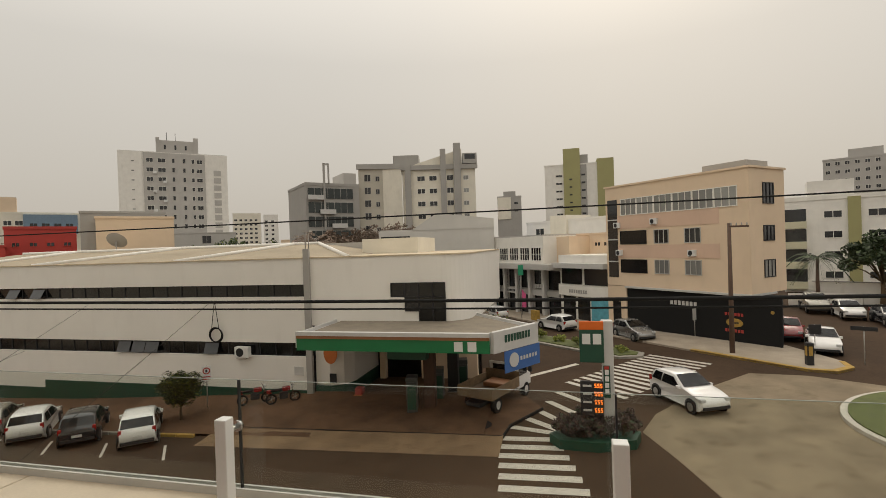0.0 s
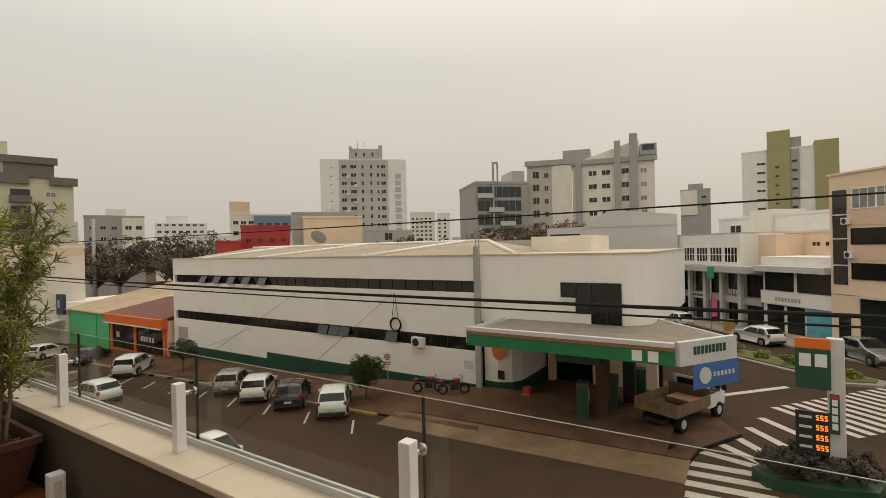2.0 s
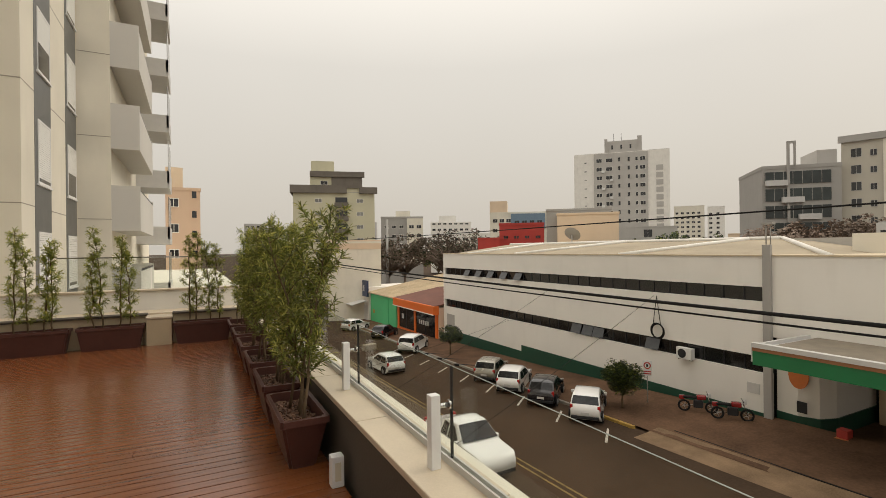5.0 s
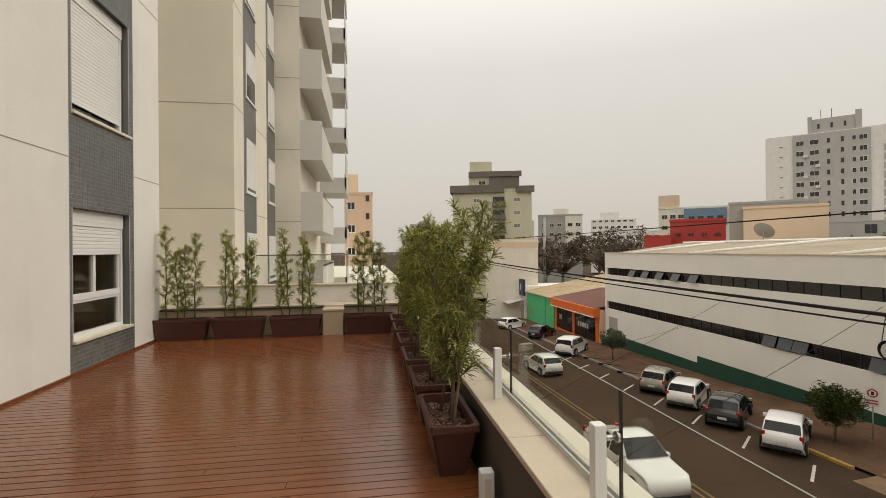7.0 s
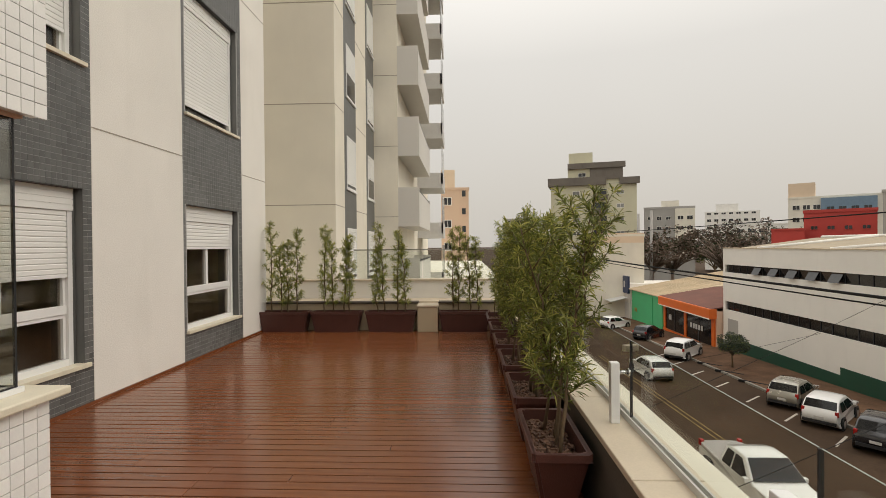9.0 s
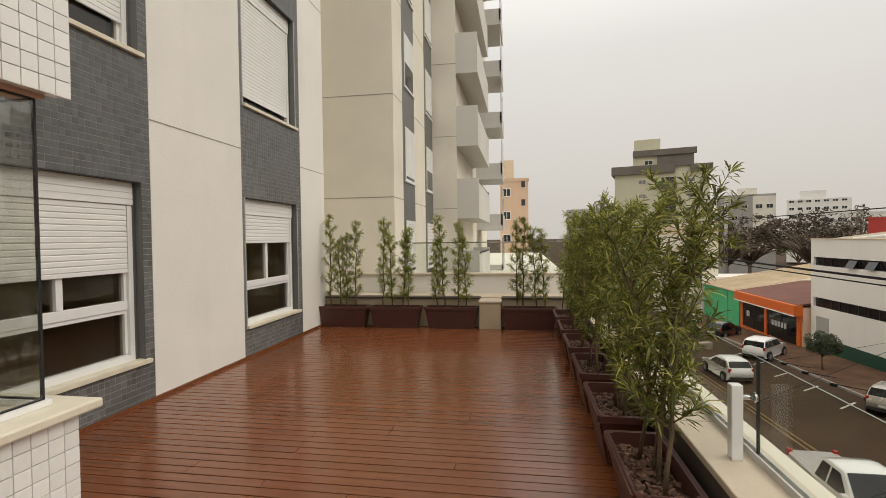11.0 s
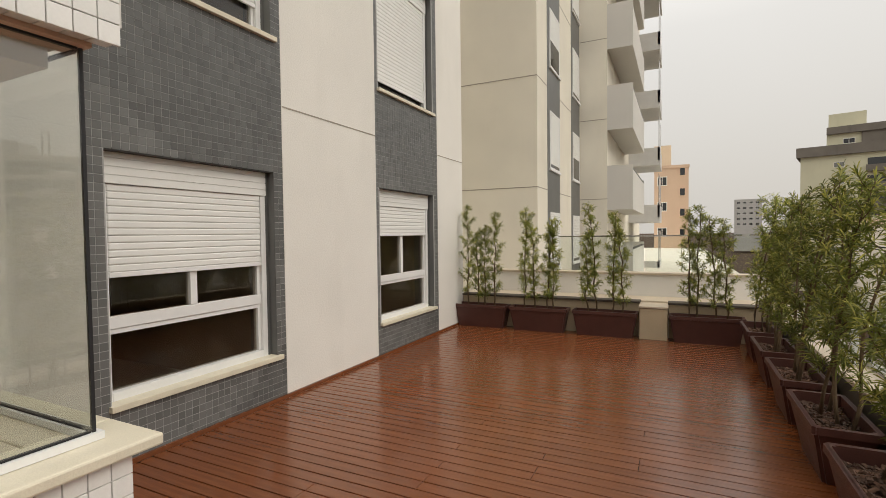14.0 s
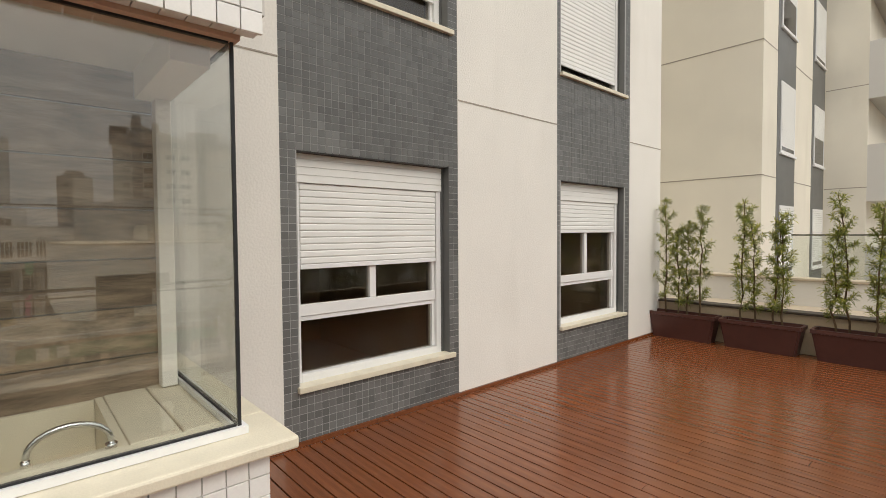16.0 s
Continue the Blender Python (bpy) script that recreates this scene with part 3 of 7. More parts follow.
TOP = 14.5
opens = []
for fl in range(5):
    opens += [(2.665, 4.135, 0.42 + FLOOR * fl, 2.14 + FLOOR * fl), (5.88, 7.35, 0.42 + FLOOR * fl, 2.14 + FLOOR * fl)]
segs = [(-4.2, 2.54, "white"), (2.54, 4.24, "tile"), (4.24, 5.80, "white"), (5.80, 7.49, "tile"), (7.49, 8.44, "white")]
n_seg = 0
for ya, yb, kind, bm, ops in facade(segs, -0.3, TOP, opens):
    n_seg += 1
    structure("wall_facade_%d" % n_seg, bm, M_GROUT_D if kind == "tile" else M_WALL, "grey grouted wall strip round the windows" if kind == "tile" else "white rendered facade panel with shadow joints", "wall")
# horizontal joints of the panels
bm = bmesh.new()
for fl in range(5):
    for ya, yb in ((1.9, 2.535), (4.245, 5.795), (7.495, 8.435)):
        box(bm, FX - 0.01, FX + 0.003, ya, yb, 2.749 + FLOOR * fl, 2.762 + FLOOR * fl)
structure("joint_facade", bm, M_JOINT, "thin dark movement joints in the facade", "joint")
structure("wall_return", fresh((-9.0, FX - 0.35, 8.1, 8.44, -0.3, TOP)), M_WALL, "white return wall beside the recess", "wall")
for fl in range(2):
    dz = FLOOR * fl
    shutter_window("window_1" if fl == 0 else "window_3", 2.665, 4.10, 0.42 + dz, 2.14 + dz, (1.29 if fl == 0 else 0.70) + dz, "white sliding window with its shutter half lowered" if fl == 0 else "white sliding window with its shutter nearly closed")
    shutter_window("window_2" if fl == 0 else "window_4", 5.88, 7.315, 0.42 + dz, 2.14 + dz, (1.54 if fl == 0 else 0.56) + dz, "white sliding window with its shutter a third lowered" if fl == 0 else "white sliding window with its shutter nearly closed")
# rooms behind the panes
for i, (ya, yb) in enumerate(((2.55, 4.3), (5.8, 7.5))):
    for fl in range(2):
        dz = FLOOR * fl
        structure("room_%d" % (2 * i + fl + 1), fresh((-6.5, -6.3, ya - 0.3, yb + 0.3, -0.1 + dz, 2.6 + dz), (-6.3, FX - 0.36, ya - 0.3, ya - 0.15, -0.1 + dz, 2.6 + dz), (-6.3, FX - 0.36, yb + 0.15, yb + 0.3, -0.1 + dz, 2.6 + dz), (-6.3, FX - 0.36, ya - 0.15, yb + 0.15, -0.1 + dz, 0.0 + dz), (-6.3, FX - 0.36, ya - 0.15, yb + 0.15, 2.5 + dz, 2.6 + dz)), M_ROOM, "dim empty room behind the window", "room")

# the wing past the recess
structure("wall_wing", fresh((-9.0, FX, 13.4, 19.5, -9.0, 40)), M_CREAM, "cream rendered wing of the apartment tower", "wall")
structure("wall_wing_far", fresh((-9.0, -2.16, 19.52, 36, -9.0, 40)), M_CREAM, "cream rendered far wing of the apartment tower", "wall")
structure("wall_recess", fresh((-9.3, -9.0, 8.0, 14, -9.0, 40)), M_WALL, "white wall at the back of the recess", "wall")
bm = bmesh.new()
for fl in range(13):
    z = 2.755 + FLOOR * fl
    box(bm, -8.9, FX + 0.004, 13.394, 13.44, z - 0.012, z + 0.012)
    box(bm, FX - 0.01, FX + 0.004, 13.394, 14.5, z - 0.012, z + 0.012)
    box(bm, FX - 0.01, FX + 0.004, 16.12, 17.88, z - 0.012, z + 0.012)
    box(bm, FX + 0.02, -2.156, 19.514, 19.56, z - 0.012, z + 0.012)
structure("joint_wing", bm, M_JOINT, "thin dark movement joints of the tower", "joint")
for nm, ya, yb in (("tile_strip_1", 14.5, 16.1), ("tile_strip_2", 17.9, 19.45)):
    structure(nm, fresh((FX - 0.02, FX + 0.008, ya, yb, -1, 39.5)), M_TILE_D, "dark grey tiled strip holding the window column", "wall")
wing = thing("tower_windows", "white shuttered windows of the apartment tower", "window", (FX, 14.6, 0), kind="structure")
wf = mesh_of("window", fresh((0.0, 0.02, 0.0, 1.25, 0.0, 0.06), (0.0, 0.02, 0.0, 1.25, 1.62, 1.68), (0.0, 0.02, 0.0, 0.06, 0.06, 1.62), (0.0, 0.02, 1.19, 1.25, 0.06, 1.62), (0.0, 0.05, -0.06, 1.31, -0.05, 0.0)), M_ALU)
ws = bmesh.new()
for i in range(26):
    box(ws, 0.008, 0.014, 0.06, 1.19, 0.06 + i * 0.06, 0.115 + i * 0.06)
ws = mesh_of("shutter", ws, M_SLAT)
wp = mesh_of("pane", fresh((0.005, 0.012, 0.06, 1.19, 0.06, 1.62)), M_PANE)
for fl in range(12):
    for k, y in enumerate((0.15, 3.5)):
        z = 0.45 + FLOOR * fl
        o = put("window", wf, wing, 0.01, y, z)
        half = (fl + k) % 4 == 2
        put("shutter", ws, o, 0, 0, 0.75 if half else 0.1, s=(1, 1, 0.55 if half else 0.94))
        put("pane", wp, o, 0, 0, 0)
# balconies
balc = bmesh.new()
box(balc, 0, 0.88, 0, 6.4, 0.0, 0.14)
box(balc, 0, 0.88, 0.0, 0.12, 0.14, 1.62)
box(balc, 0.78, 0.88, 0.12, 6.28, 0.14, 1.45)
box(balc, 0, 0.88, 6.28, 6.4, 0.14, 1.62)
balc_me = mesh_of("slab", balc, M_PALE)
balc_rail = mesh_of("rail", fresh((0.79, 0.87, 0.12, 6.28, 1.46, 1.52)), M_DARKMET)
for fl in range(11):
    b = thing("balcony", "pale grey balcony with a solid parapet on the tower", "balcony", (-2.16, 19.53, 2.35 + FLOOR * fl - FLOOR), group="tower balconies", kind="structure")
    put("slab", balc_me, b, 0, 0, 0)
    put("rail", balc_rail, b, 0, 0, 0)
    b2 = thing("balcony", "narrow far balcony with glass front on the tower", "balcony", (-2.16, 28.0, 2.0 + FLOOR * fl - FLOOR), group="tower balconies", kind="structure")
    part("slab", fresh((0, 1.5, 0, 3.2, 0, 0.25), (1.4, 1.5, 0, 3.2, 0.25, 0.9), (0, 1.5, 0, 0.1, 0.25, 0.9)), M_LGREY, b2)
    part("glass_pane", fresh((1.44, 1.46, 0.1, 3.2, 0.92, 2.5)), M_PANE_L, b2)

# ---- the glazed bay ----
BX, BY = -1.36, 1.75
structure("wall_bay_low", fresh((-3.14, BX - 0.02, -3.0, BY - 0.02, -0.05, 0.60), (-1.60, BX - 0.02, -3.0, BY - 0.02, 0.60, 0.855), (-3.14, -2.64, -3.0, BY - 0.02, 0.6, 2.15)), M_GROUT_W, "light grouted base wall of the glazed bay", "wall")
structure("wall_bay_high", fresh((-3.14, BX - 0.01, -3.0, BY - 0.01, 2.20, 9.0)), M_GROUT_W, "light grouted upper wall of the glazed bay", "wall")
structure("lintel_bay", fresh((-1.56, -1.44, -3.0, 1.69, 2.135, 2.20)), M_PEACH2, "painted lintel strip above the bay glass", "lintel")
structure("sill_bay", fresh((-1.62, BX + 0.03, -3.0, BY + 0.06, 0.86, 0.90), (-3.14, -1.62, 1.55, BY + 0.06, 0.86, 0.90), bevel=0.008), M_STONE, "cream stone sill of the glazed bay", "sill")
bay = thing("bay_window", "large fixed glass corner of the bay", "window", (-1.478, 1.675, 0.9), kind="structure")
for nm, b in (("front_pane", (-0.005, 0.005, -4.6, -0.006, 0.026, 1.24)), ("side_pane", (-1.66, -0.006, -0.005, 0.005, 0.026, 1.24))):
    part(nm, fresh(b), M_BAYGLASS, bay, "clear glass pane").visible_shadow = False
part("bottom_track", fresh((-0.016, 0.022, -4.6, 0.022, 0.002, 0.026), (-1.66, -0.018, -0.016, 0.022, 0.002, 0.026)), M_ALU, bay, "white glazing track")
part("corner_seal", fresh((-0.006, 0.0055, -0.005, 0.0055, 0.026, 1.24), (-0.007, 0.007, -4.6, -0.01, 0.027, 0.033), (-1.66, -0.01, -0.007, 0.007, 0.027, 0.033), (-0.007, 0.007, -4.6, -0.01, 1.228, 1.236), (-1.66, -0.01, -0.007, 0.007, 1.228, 1.236)), M_DARKMET, bay, "dark silicone corner joint")
structure("ceiling_bay", fresh((-3.1, -1.58, -3.0, 1.62, 2.24, 2.3)), M_WALL, "white ceiling inside the bay", "ceiling")
structure("beam_bay", fresh((-2.22, -1.62, 1.535, 1.655, 2.09, 2.236)), M_WALL, "white beam inside the bay", "beam")
structure("post_bay", fresh((-2.216, -2.15, 1.595, 1.653, 0.904, 2.088), bevel=0.004), M_WALL, "white corner post inside the bay", "post")
back = thing("wall_bay_back", "brown weathered wood-look tiles on the bay's back wall", "wall", (-2.23, 0, 0.9), kind="structure")
part("backing", fresh((-0.4, -0.013, -3.0, 1.61, -0.3, 1.336)), M_GROUT_D, back)
plank_me = mesh_of("wall_tile", fresh((-0.012, 0, 0.003, 1.197, 0.003, 0.197)), M_WOODTILE)
for r in range(7):
    for c in range(4):
        put("wall_tile", plank_me, back, 0, (0.41 - 1.2 * c) if r % 2 == 0 else (1.01 - 1.2 * c), -0.06 + 0.2 * r, s=(1, 0.5 if r % 2 and not c else 1, 1))
# stone sink counter
sink = thing("sink_counter", "pale stone sink counter inside the bay", "sink", (-2.225, 0, 0.615))
part("counter", fresh((0, 0.60, 1.40, 1.545, 0.24, 0.285), (0.56, 0.60, -1.0, 1.395, 0.24, 0.281), bevel=0.006), M_STONE, sink)
part("basin", fresh((0.002, 0.598, -1.0, 1.37, 0.0, 0.03), (0.002, 0.598, 1.372, 1.398, 0.0, 0.28), (0.57, 0.598, -1.0, 1.37, 0.032, 0.236), (0.002, 0.022, -1.0, 1.37, 0.032, 0.275)), M_STONE, sink, "deep stone basin")
tap = thing("tap", "chrome arched swivel tap", "tap", (-1.645, 1.355, 0.897))
bm = bmesh.new()
arc = [(0, 0, 0.0)] + [(-0.01 * k / 12, -0.098 + 0.098 * math.cos(math.pi * k / 12), 0.025 + 0.066 * math.sin(math.pi * k / 12)) for k in range(0, 13)]
arc += [(-0.01, -0.197, 0.012)]
tube(bm, arc, 0.0085, 10)
part("spout", bm, M_CHROME, tap)
bm = bmesh.new()
tube(bm, [(-0.01, -0.197, 0.016), (-0.01, -0.197, -0.004)], 0.0115, 12)
part("aerator", bm, M_CHROME, tap)
bm = bmesh.new()
tube(bm, [(0, 0, 0.0), (0, 0, 0.014)], 0.016, 12)
part("base", bm, M_CHROME, tap)

# bulkhead lamp on the deck by the parapet
lamp = thing("deck_light", "white box light standing by the parapet", "lamp", (1.225, 2.02, 0.0))
part("housing", fresh((-0.042, 0.042, -0.04, 0.04, 0.0, 0.205), bevel=0.008), M_ALU, lamp)
part("slot", fresh((-0.02, 0.02, -0.0435, -0.0405, 0.045, 0.165)), M_STONE, lamp, "recessed louvre")


# ---- planters and their plants ----
def planter_mesh(L, Wd, H, taper):
    """A tapered trough with a rolled rim and a wall thickness."""
    bm = bmesh.new()

    def ring(l, w, z):
        return [bm.verts.new((sx * l / 2, sy * w / 2, z)) for sx, sy in ((-1, -1), (1, -1), (1, 1), (-1, 1))]

    rs = [ring(L - taper * 2, Wd - taper * 1.4, 0), ring(L - 0.03, Wd - 0.03, H - 0.05), ring(L, Wd, H - 0.045), ring(L, Wd, H), ring(L - 0.06, Wd - 0.06, H), ring(L - 0.07, Wd - 0.07, H - 0.10)]
    bm.faces.new(rs[0][::-1])
    for a, b in zip(rs, rs[1:]):
        for k in range(4):
            bm.faces.new((a[k], a[(k + 1) % 4], b[(k + 1) % 4], b[k]))
    bm.faces.new(rs[-1])
    bmesh.ops.bevel(bm, geom=[e for e in bm.edges if abs(e.verts[0].co.z - e.verts[1].co.z) > 0.02], offset=0.02, segments=2, affect="EDGES")
    return mesh_of("trough", bm, M_POT)


def bark_mesh(L, Wd, n, rng):
    bm = bmesh.new()
    for _ in range(n):
        c = Vector((rng.uniform(-L / 2 + 0.05, L / 2 - 0.05), rng.uniform(-Wd / 2 + 0.05, Wd / 2 - 0.05), rng.uniform(0, 0.025)))
        m = Matrix.Translation(c) @ Euler((rng.uniform(-0.6, 0.6), rng.uniform(-0.6, 0.6), rng.uniform(0, 6.3))).to_matrix().to_4x4()
        a, b, h = rng.uniform(0.012, 0.03), rng.uniform(0.008, 0.018), rng.uniform(0.004, 0.008)
        v = [bm.verts.new(m @ Vector(p)) for p in ((-a, -b * 0.6, -h), (a * 0.8, -b, -h), (a, b * 0.7, -h), (-a * 0.7, b, -h), (-a * 0.8, -b * 0.5, h), (a * 0.6, -b * 0.8, h), (a * 0.8, b * 0.5, h), (-a * 0.6, b * 0.8, h))]
        for f in ((4, 5, 6, 7), (0, 1, 5, 4), (1, 2, 6, 5), (2, 3, 7, 6), (3, 0, 4, 7)):
            bm.faces.new([v[i] for i in f])
    return mesh_of("bark_mulch", bm, M_BARK)


def plant(rng, stems, height, reach, pairs, leaf, per, bare, L, lean_by=1.0, tilt=0.0):
    """Upright stems with rising side branches; star-shaped whorls of narrow leaves sit along each branch and at its end.
    Returns the stem meshes, the foliage mesh and the twigs."""
    verts, faces, mats = [], [], []
    stem_meshes = []
    tw = bmesh.new()

    def blade(p, d, ln, wd, slot):
        s = d.cross(Vector((rng.gauss(0, 0.4), rng.gauss(0, 0.4), 1)))
        s = s.normalized() if s.length > 0.1 else Vector((1, 0, 0))
        k = len(verts)
        a, b = p + d * ln * 0.35, p + d * ln * 0.75 + Vector((0, 0, -0.06 * ln))
        tip = p + d * ln + Vector((0, 0, -0.2 * ln))
        verts.extend([p, a + s * wd / 2, b + s * wd * 0.42, tip, b - s * wd * 0.42, a - s * wd / 2])
        faces.append(tuple(range(k, k + 6)))
        mats.append(slot)

    def whorl(p, axis, size, young):
        for _ in range(per):
            d = Vector((rng.gauss(0, 1), rng.gauss(0, 1), rng.gauss(0, 1))).normalized() + axis * 0.75
            d.normalize()
            q = p + axis * rng.uniform(-0.045, 0.015)
            blade(q, d, leaf * rng.uniform(0.65, 1.15) * size, leaf * 0.098, 1 if rng.random() < young else 0)

    for s in range(stems):
        base = Vector(((s + 0.5) / stems * (L - 0.24) - (L - 0.24) / 2 + rng.uniform(-0.05, 0.05), rng.uniform(-0.05, 0.05), -0.02))
        lean = Vector((rng.gauss(0, 0.10) * lean_by, rng.gauss(0, 0.06) * lean_by - tilt * rng.uniform(0.6, 1.4), 0))
        h = height * rng.uniform(0.80, 1.08)
        n = 8
        pts = [base + lean * (k / n) ** 1.4 * h + Vector((rng.gauss(0, 0.012), rng.gauss(0, 0.012), h * k / n)) for k in range(n + 1)]
        bm = bmesh.new()
        tube(bm, pts, [0.012 * (1 - 0.8 * k / n) + 0.002 for k in range(n + 1)], 6)
        turn = rng.uniform(0, 6.3)
        for b in range(pairs):
            f = bare + (0.97 - bare) * (b + rng.uniform(0, 0.9)) / pairs
            k = min(n - 1, int(f * n))
            p = pts[k].lerp(pts[k + 1], f * n - k)
            turn += 2.4 + rng.uniform(-0.5, 0.5)
            ln = reach * rng.uniform(0.45, 1.1) * (0.55 + 0.7 * math.sin(math.pi * min(1.0, 0.18 + 0.72 * f)))
            side = Vector((math.cos(turn), math.sin(turn) * 0.8, 0))
            q = p + side * ln * 0.72 + Vector((0, 0, ln * rng.uniform(0.45, 0.95)))
            m = p.lerp(q, 0.5) + side * ln * 0.08
            tube(tw, [p, m, q], [0.0045, 0.0035, 0.002], 4)
            axis = (q - m).normalized()
            whorl(q, axis, rng.uniform(0.85, 1.15), 0.42)
            whorl(m.lerp(q, 0.35), axis, rng.uniform(0.75, 1.0), 0.18)
            if ln > reach * 0.6:
                whorl(p.lerp(m, 0.75), axis, 0.85, 0.1)
        for f in (0.88, 0.94, 1.0):
            k = min(n - 1, int(f * n))
            whorl(pts[k].lerp(pts[k + 1], f * n - k), Vector((0, 0, 1)), 1.0, 0.4)
        stem_meshes.append(mesh_of("stem", bm, M_STEM))
    me = bpy.data.meshes.new("foliage")
    me.from_pydata([v[:] for v in verts], [], faces)
    me.materials.append(M_LEAF)
    me.materials.append(M_LEAF2)
    me.polygons.foreach_set("material_index", mats)
    return stem_meshes, me, mesh_of("twig_growth", tw, M_STEM)


rng = random.Random(4)
pot_r = planter_mesh(0.78, 0.34, 0.375, 0.11)
bark_r = [bark_mesh(0.80, 0.34, 260, rng) for _ in range(2)]
kinds_r = [plant(rng, 5, 1.52, 0.27, 16, 0.095, 19, 0.17, 0.8, 2.0, 0.25)] + [plant(rng, 4, 1.52, 0.24, 18, 0.092, 20, 0.17, 0.8, 1.2, 0.12) for _ in range(5)]
for i in range(6):
    y = 2.68 + 0.995 * i
    pt = thing("planter", "dark brown tapered trough planter filled with bark chips", "planter", (1.085, y, 0.0), 90, group="planters on the deck")
    put("trough", pot_r, pt, 0, 0, 0)
    put("bark_mulch", bark_r[i % 2], pt, 0, 0, 0.285, s=(0.97, 1, 1))
    tagged(pt.children[-1], kind="stuff")
    pl = thing("podocarpus", "tall dense narrow-leaved green shrub in a planter", "plant", (1.11, y, 0.31), 90, group="shrubs in the planters")
    st, fo, tg = kinds_r[i]
    tagged(put("twig_growth", tg, pl, 0, 0, 0), kind="stuff")
    for s in st:
        put("stem", s, pl, 0, 0, 0)
    tagged(put("foliage", fo, pl, 0, 0, 0), kind="stuff")
pot_f = planter_mesh(0.92, 0.30, 0.37, 0.07)
bark_f = bark_mesh(0.92, 0.30, 150, rng)
kinds_f = [plant(rng, 4, 1.58, 0.14, 21, 0.082, 24, 0.14, 0.9, 0.35) for _ in range(4)]
for i, x in enumerate((-2.73, -1.77, -0.78, 0.545)):
    pt = thing("planter", "dark brown trough planter against the end wall", "planter", (x, 8.27, 0.0), 0, group="planters on the deck")
    put("trough", pot_f, pt, 0, 0, 0)
    tagged(put("bark_mulch", bark_f, pt, 0, 0, 0.265), kind="stuff")
    pl = thing("podocarpus", "slender sparse green shrub in a planter by the end wall", "plant", (x, 8.27, 0.29), 0, group="shrubs in the planters")
    for s in kinds_f[i][0]:
        put("stem", s, pl, 0, 0, 0)
    tagged(put("foliage", kinds_f[i][1], pl, 0, 0, 0), kind="stuff")
    tagged(put("twig_growth", kinds_f[i][2], pl, 0, 0, 0), kind="stuff")


# ---- buildings ----
def win_mesh(w, h, pane=None, bars=1, depth=0.06, fr=0.07, cross=False):
    """A window frame in one piece, with its mullions; local x along, -y outwards."""
    xs, zs = [0, fr], [0, fr]
    for i in range(bars):
        xm = w * (i + 1) / (bars + 1)
        xs += [xm - fr * 0.4, xm + fr * 0.4]
    xs += [w - fr, w]
    if cross:
        zs += [h * 0.5 - fr * 0.4, h * 0.5 + fr * 0.4]
    zs += [h - fr, h]
    bm = bmesh.new()
    grid = {}

    def vert(i, k, y):
        if (i, k, y) not in grid:
            grid[i, k, y] = bm.verts.new((xs[i], y, zs[k]))
        return grid[i, k, y]

    nx, nz = len(xs) - 1, len(zs) - 1

    def solid(i, k):
        return 0 <= i < nx and 0 <= k < nz and (i % 2 == 0 or k % 2 == 0)

    for i in range(nx):
        for k in range(nz):
            if not solid(i, k):
                continue
            bm.faces.new([vert(i, k, -depth), vert(i + 1, k, -depth), vert(i + 1, k + 1, -depth), vert(i, k + 1, -depth)])
            for di, dk, p, q in ((-1, 0, (0, 1), (0, 0)), (1, 0, (1, 0), (1, 1)), (0, -1, (0, 0), (1, 0)), (0, 1, (1, 1), (0, 1))):
                if not solid(i + di, k + dk):
                    bm.faces.new([vert(i + p[0], k + p[1], -depth), vert(i + p[0], k + p[1], 0.0), vert(i + q[0], k + q[1], 0.0), vert(i + q[0], k + q[1], -depth)])
    bmesh.ops.recalc_face_normals(bm, faces=bm.faces)
    return bm


def window_at(parent, w, h, x, y, z, rz, frame_m, pane_m, bars=1, fr=0.07, cross=False, name="window", cache={}):
    key = (round(w, 3), round(h, 3), bars, fr, cross, frame_m.name, pane_m.name)
    if key not in cache:
        cache[key] = (mesh_of("window", win_mesh(w, h, bars=bars, fr=fr, cross=cross), frame_m), mesh_of("pane", fresh((fr * 0.5, w - fr * 0.5, -0.015, -0.002, fr * 0.5, h - fr * 0.5)), pane_m))
    o = put(name, cache[key][0], parent, x, y, z, 0, 0, rz)
    put("pane", cache[key][1], o, 0, 0, 0)
    return o


def windows(parent, x0, z0, cols, rows, w, h, dx, dz, frame_m, pane_m, bars=1, y=0.0, skip=(), side=0, fr=0.07, cross=False):
    for r in range(rows):
        for c in range(cols):
            if (c, r) not in skip:
                window_at(parent, w, h, x0 + c * dx, y, z0 + r * dz, 0, frame_m, pane_m, bars, fr, cross)


def block(name, label, A, B, depth, z0, z1, wall_m, roof_m=None, parapet=0.5, category="building"):
    """A building whose front runs from A to B as seen from the street; returns its Empty and its width."""
    a = math.degrees(math.atan2(B[1] - A[1], B[0] - A[0]))
    W = math.hypot(B[0] - A[0], B[1] - A[1])
    e = thing(name, label, category, (A[0], A[1], z0), a)
    H = z1 - z0
    part("wall", fresh((0, W, 0, depth, 0, H)), wall_m, e)
    if parapet:
        part("parapet", fresh((-0.08, W + 0.08, -0.08, 0.14, H, H + parapet), (-0.08, W + 0.08, depth - 0.14, depth + 0.08, H, H + parapet), (-0.08, 0.14, 0.14, depth - 0.14, H, H + parapet), (W - 0.14, W + 0.08, 0.14, depth - 0.14, H, H + parapet)), wall_m, e)
    part("roof", fresh((0.14, W - 0.14, 0.14, depth - 0.14, H, H + 0.12)), roof_m or M_MGREY, e)
    return e, W, H


def extra(e, b, m, name="annex", label=""):
    return part(name, fresh(b), m, e, label)


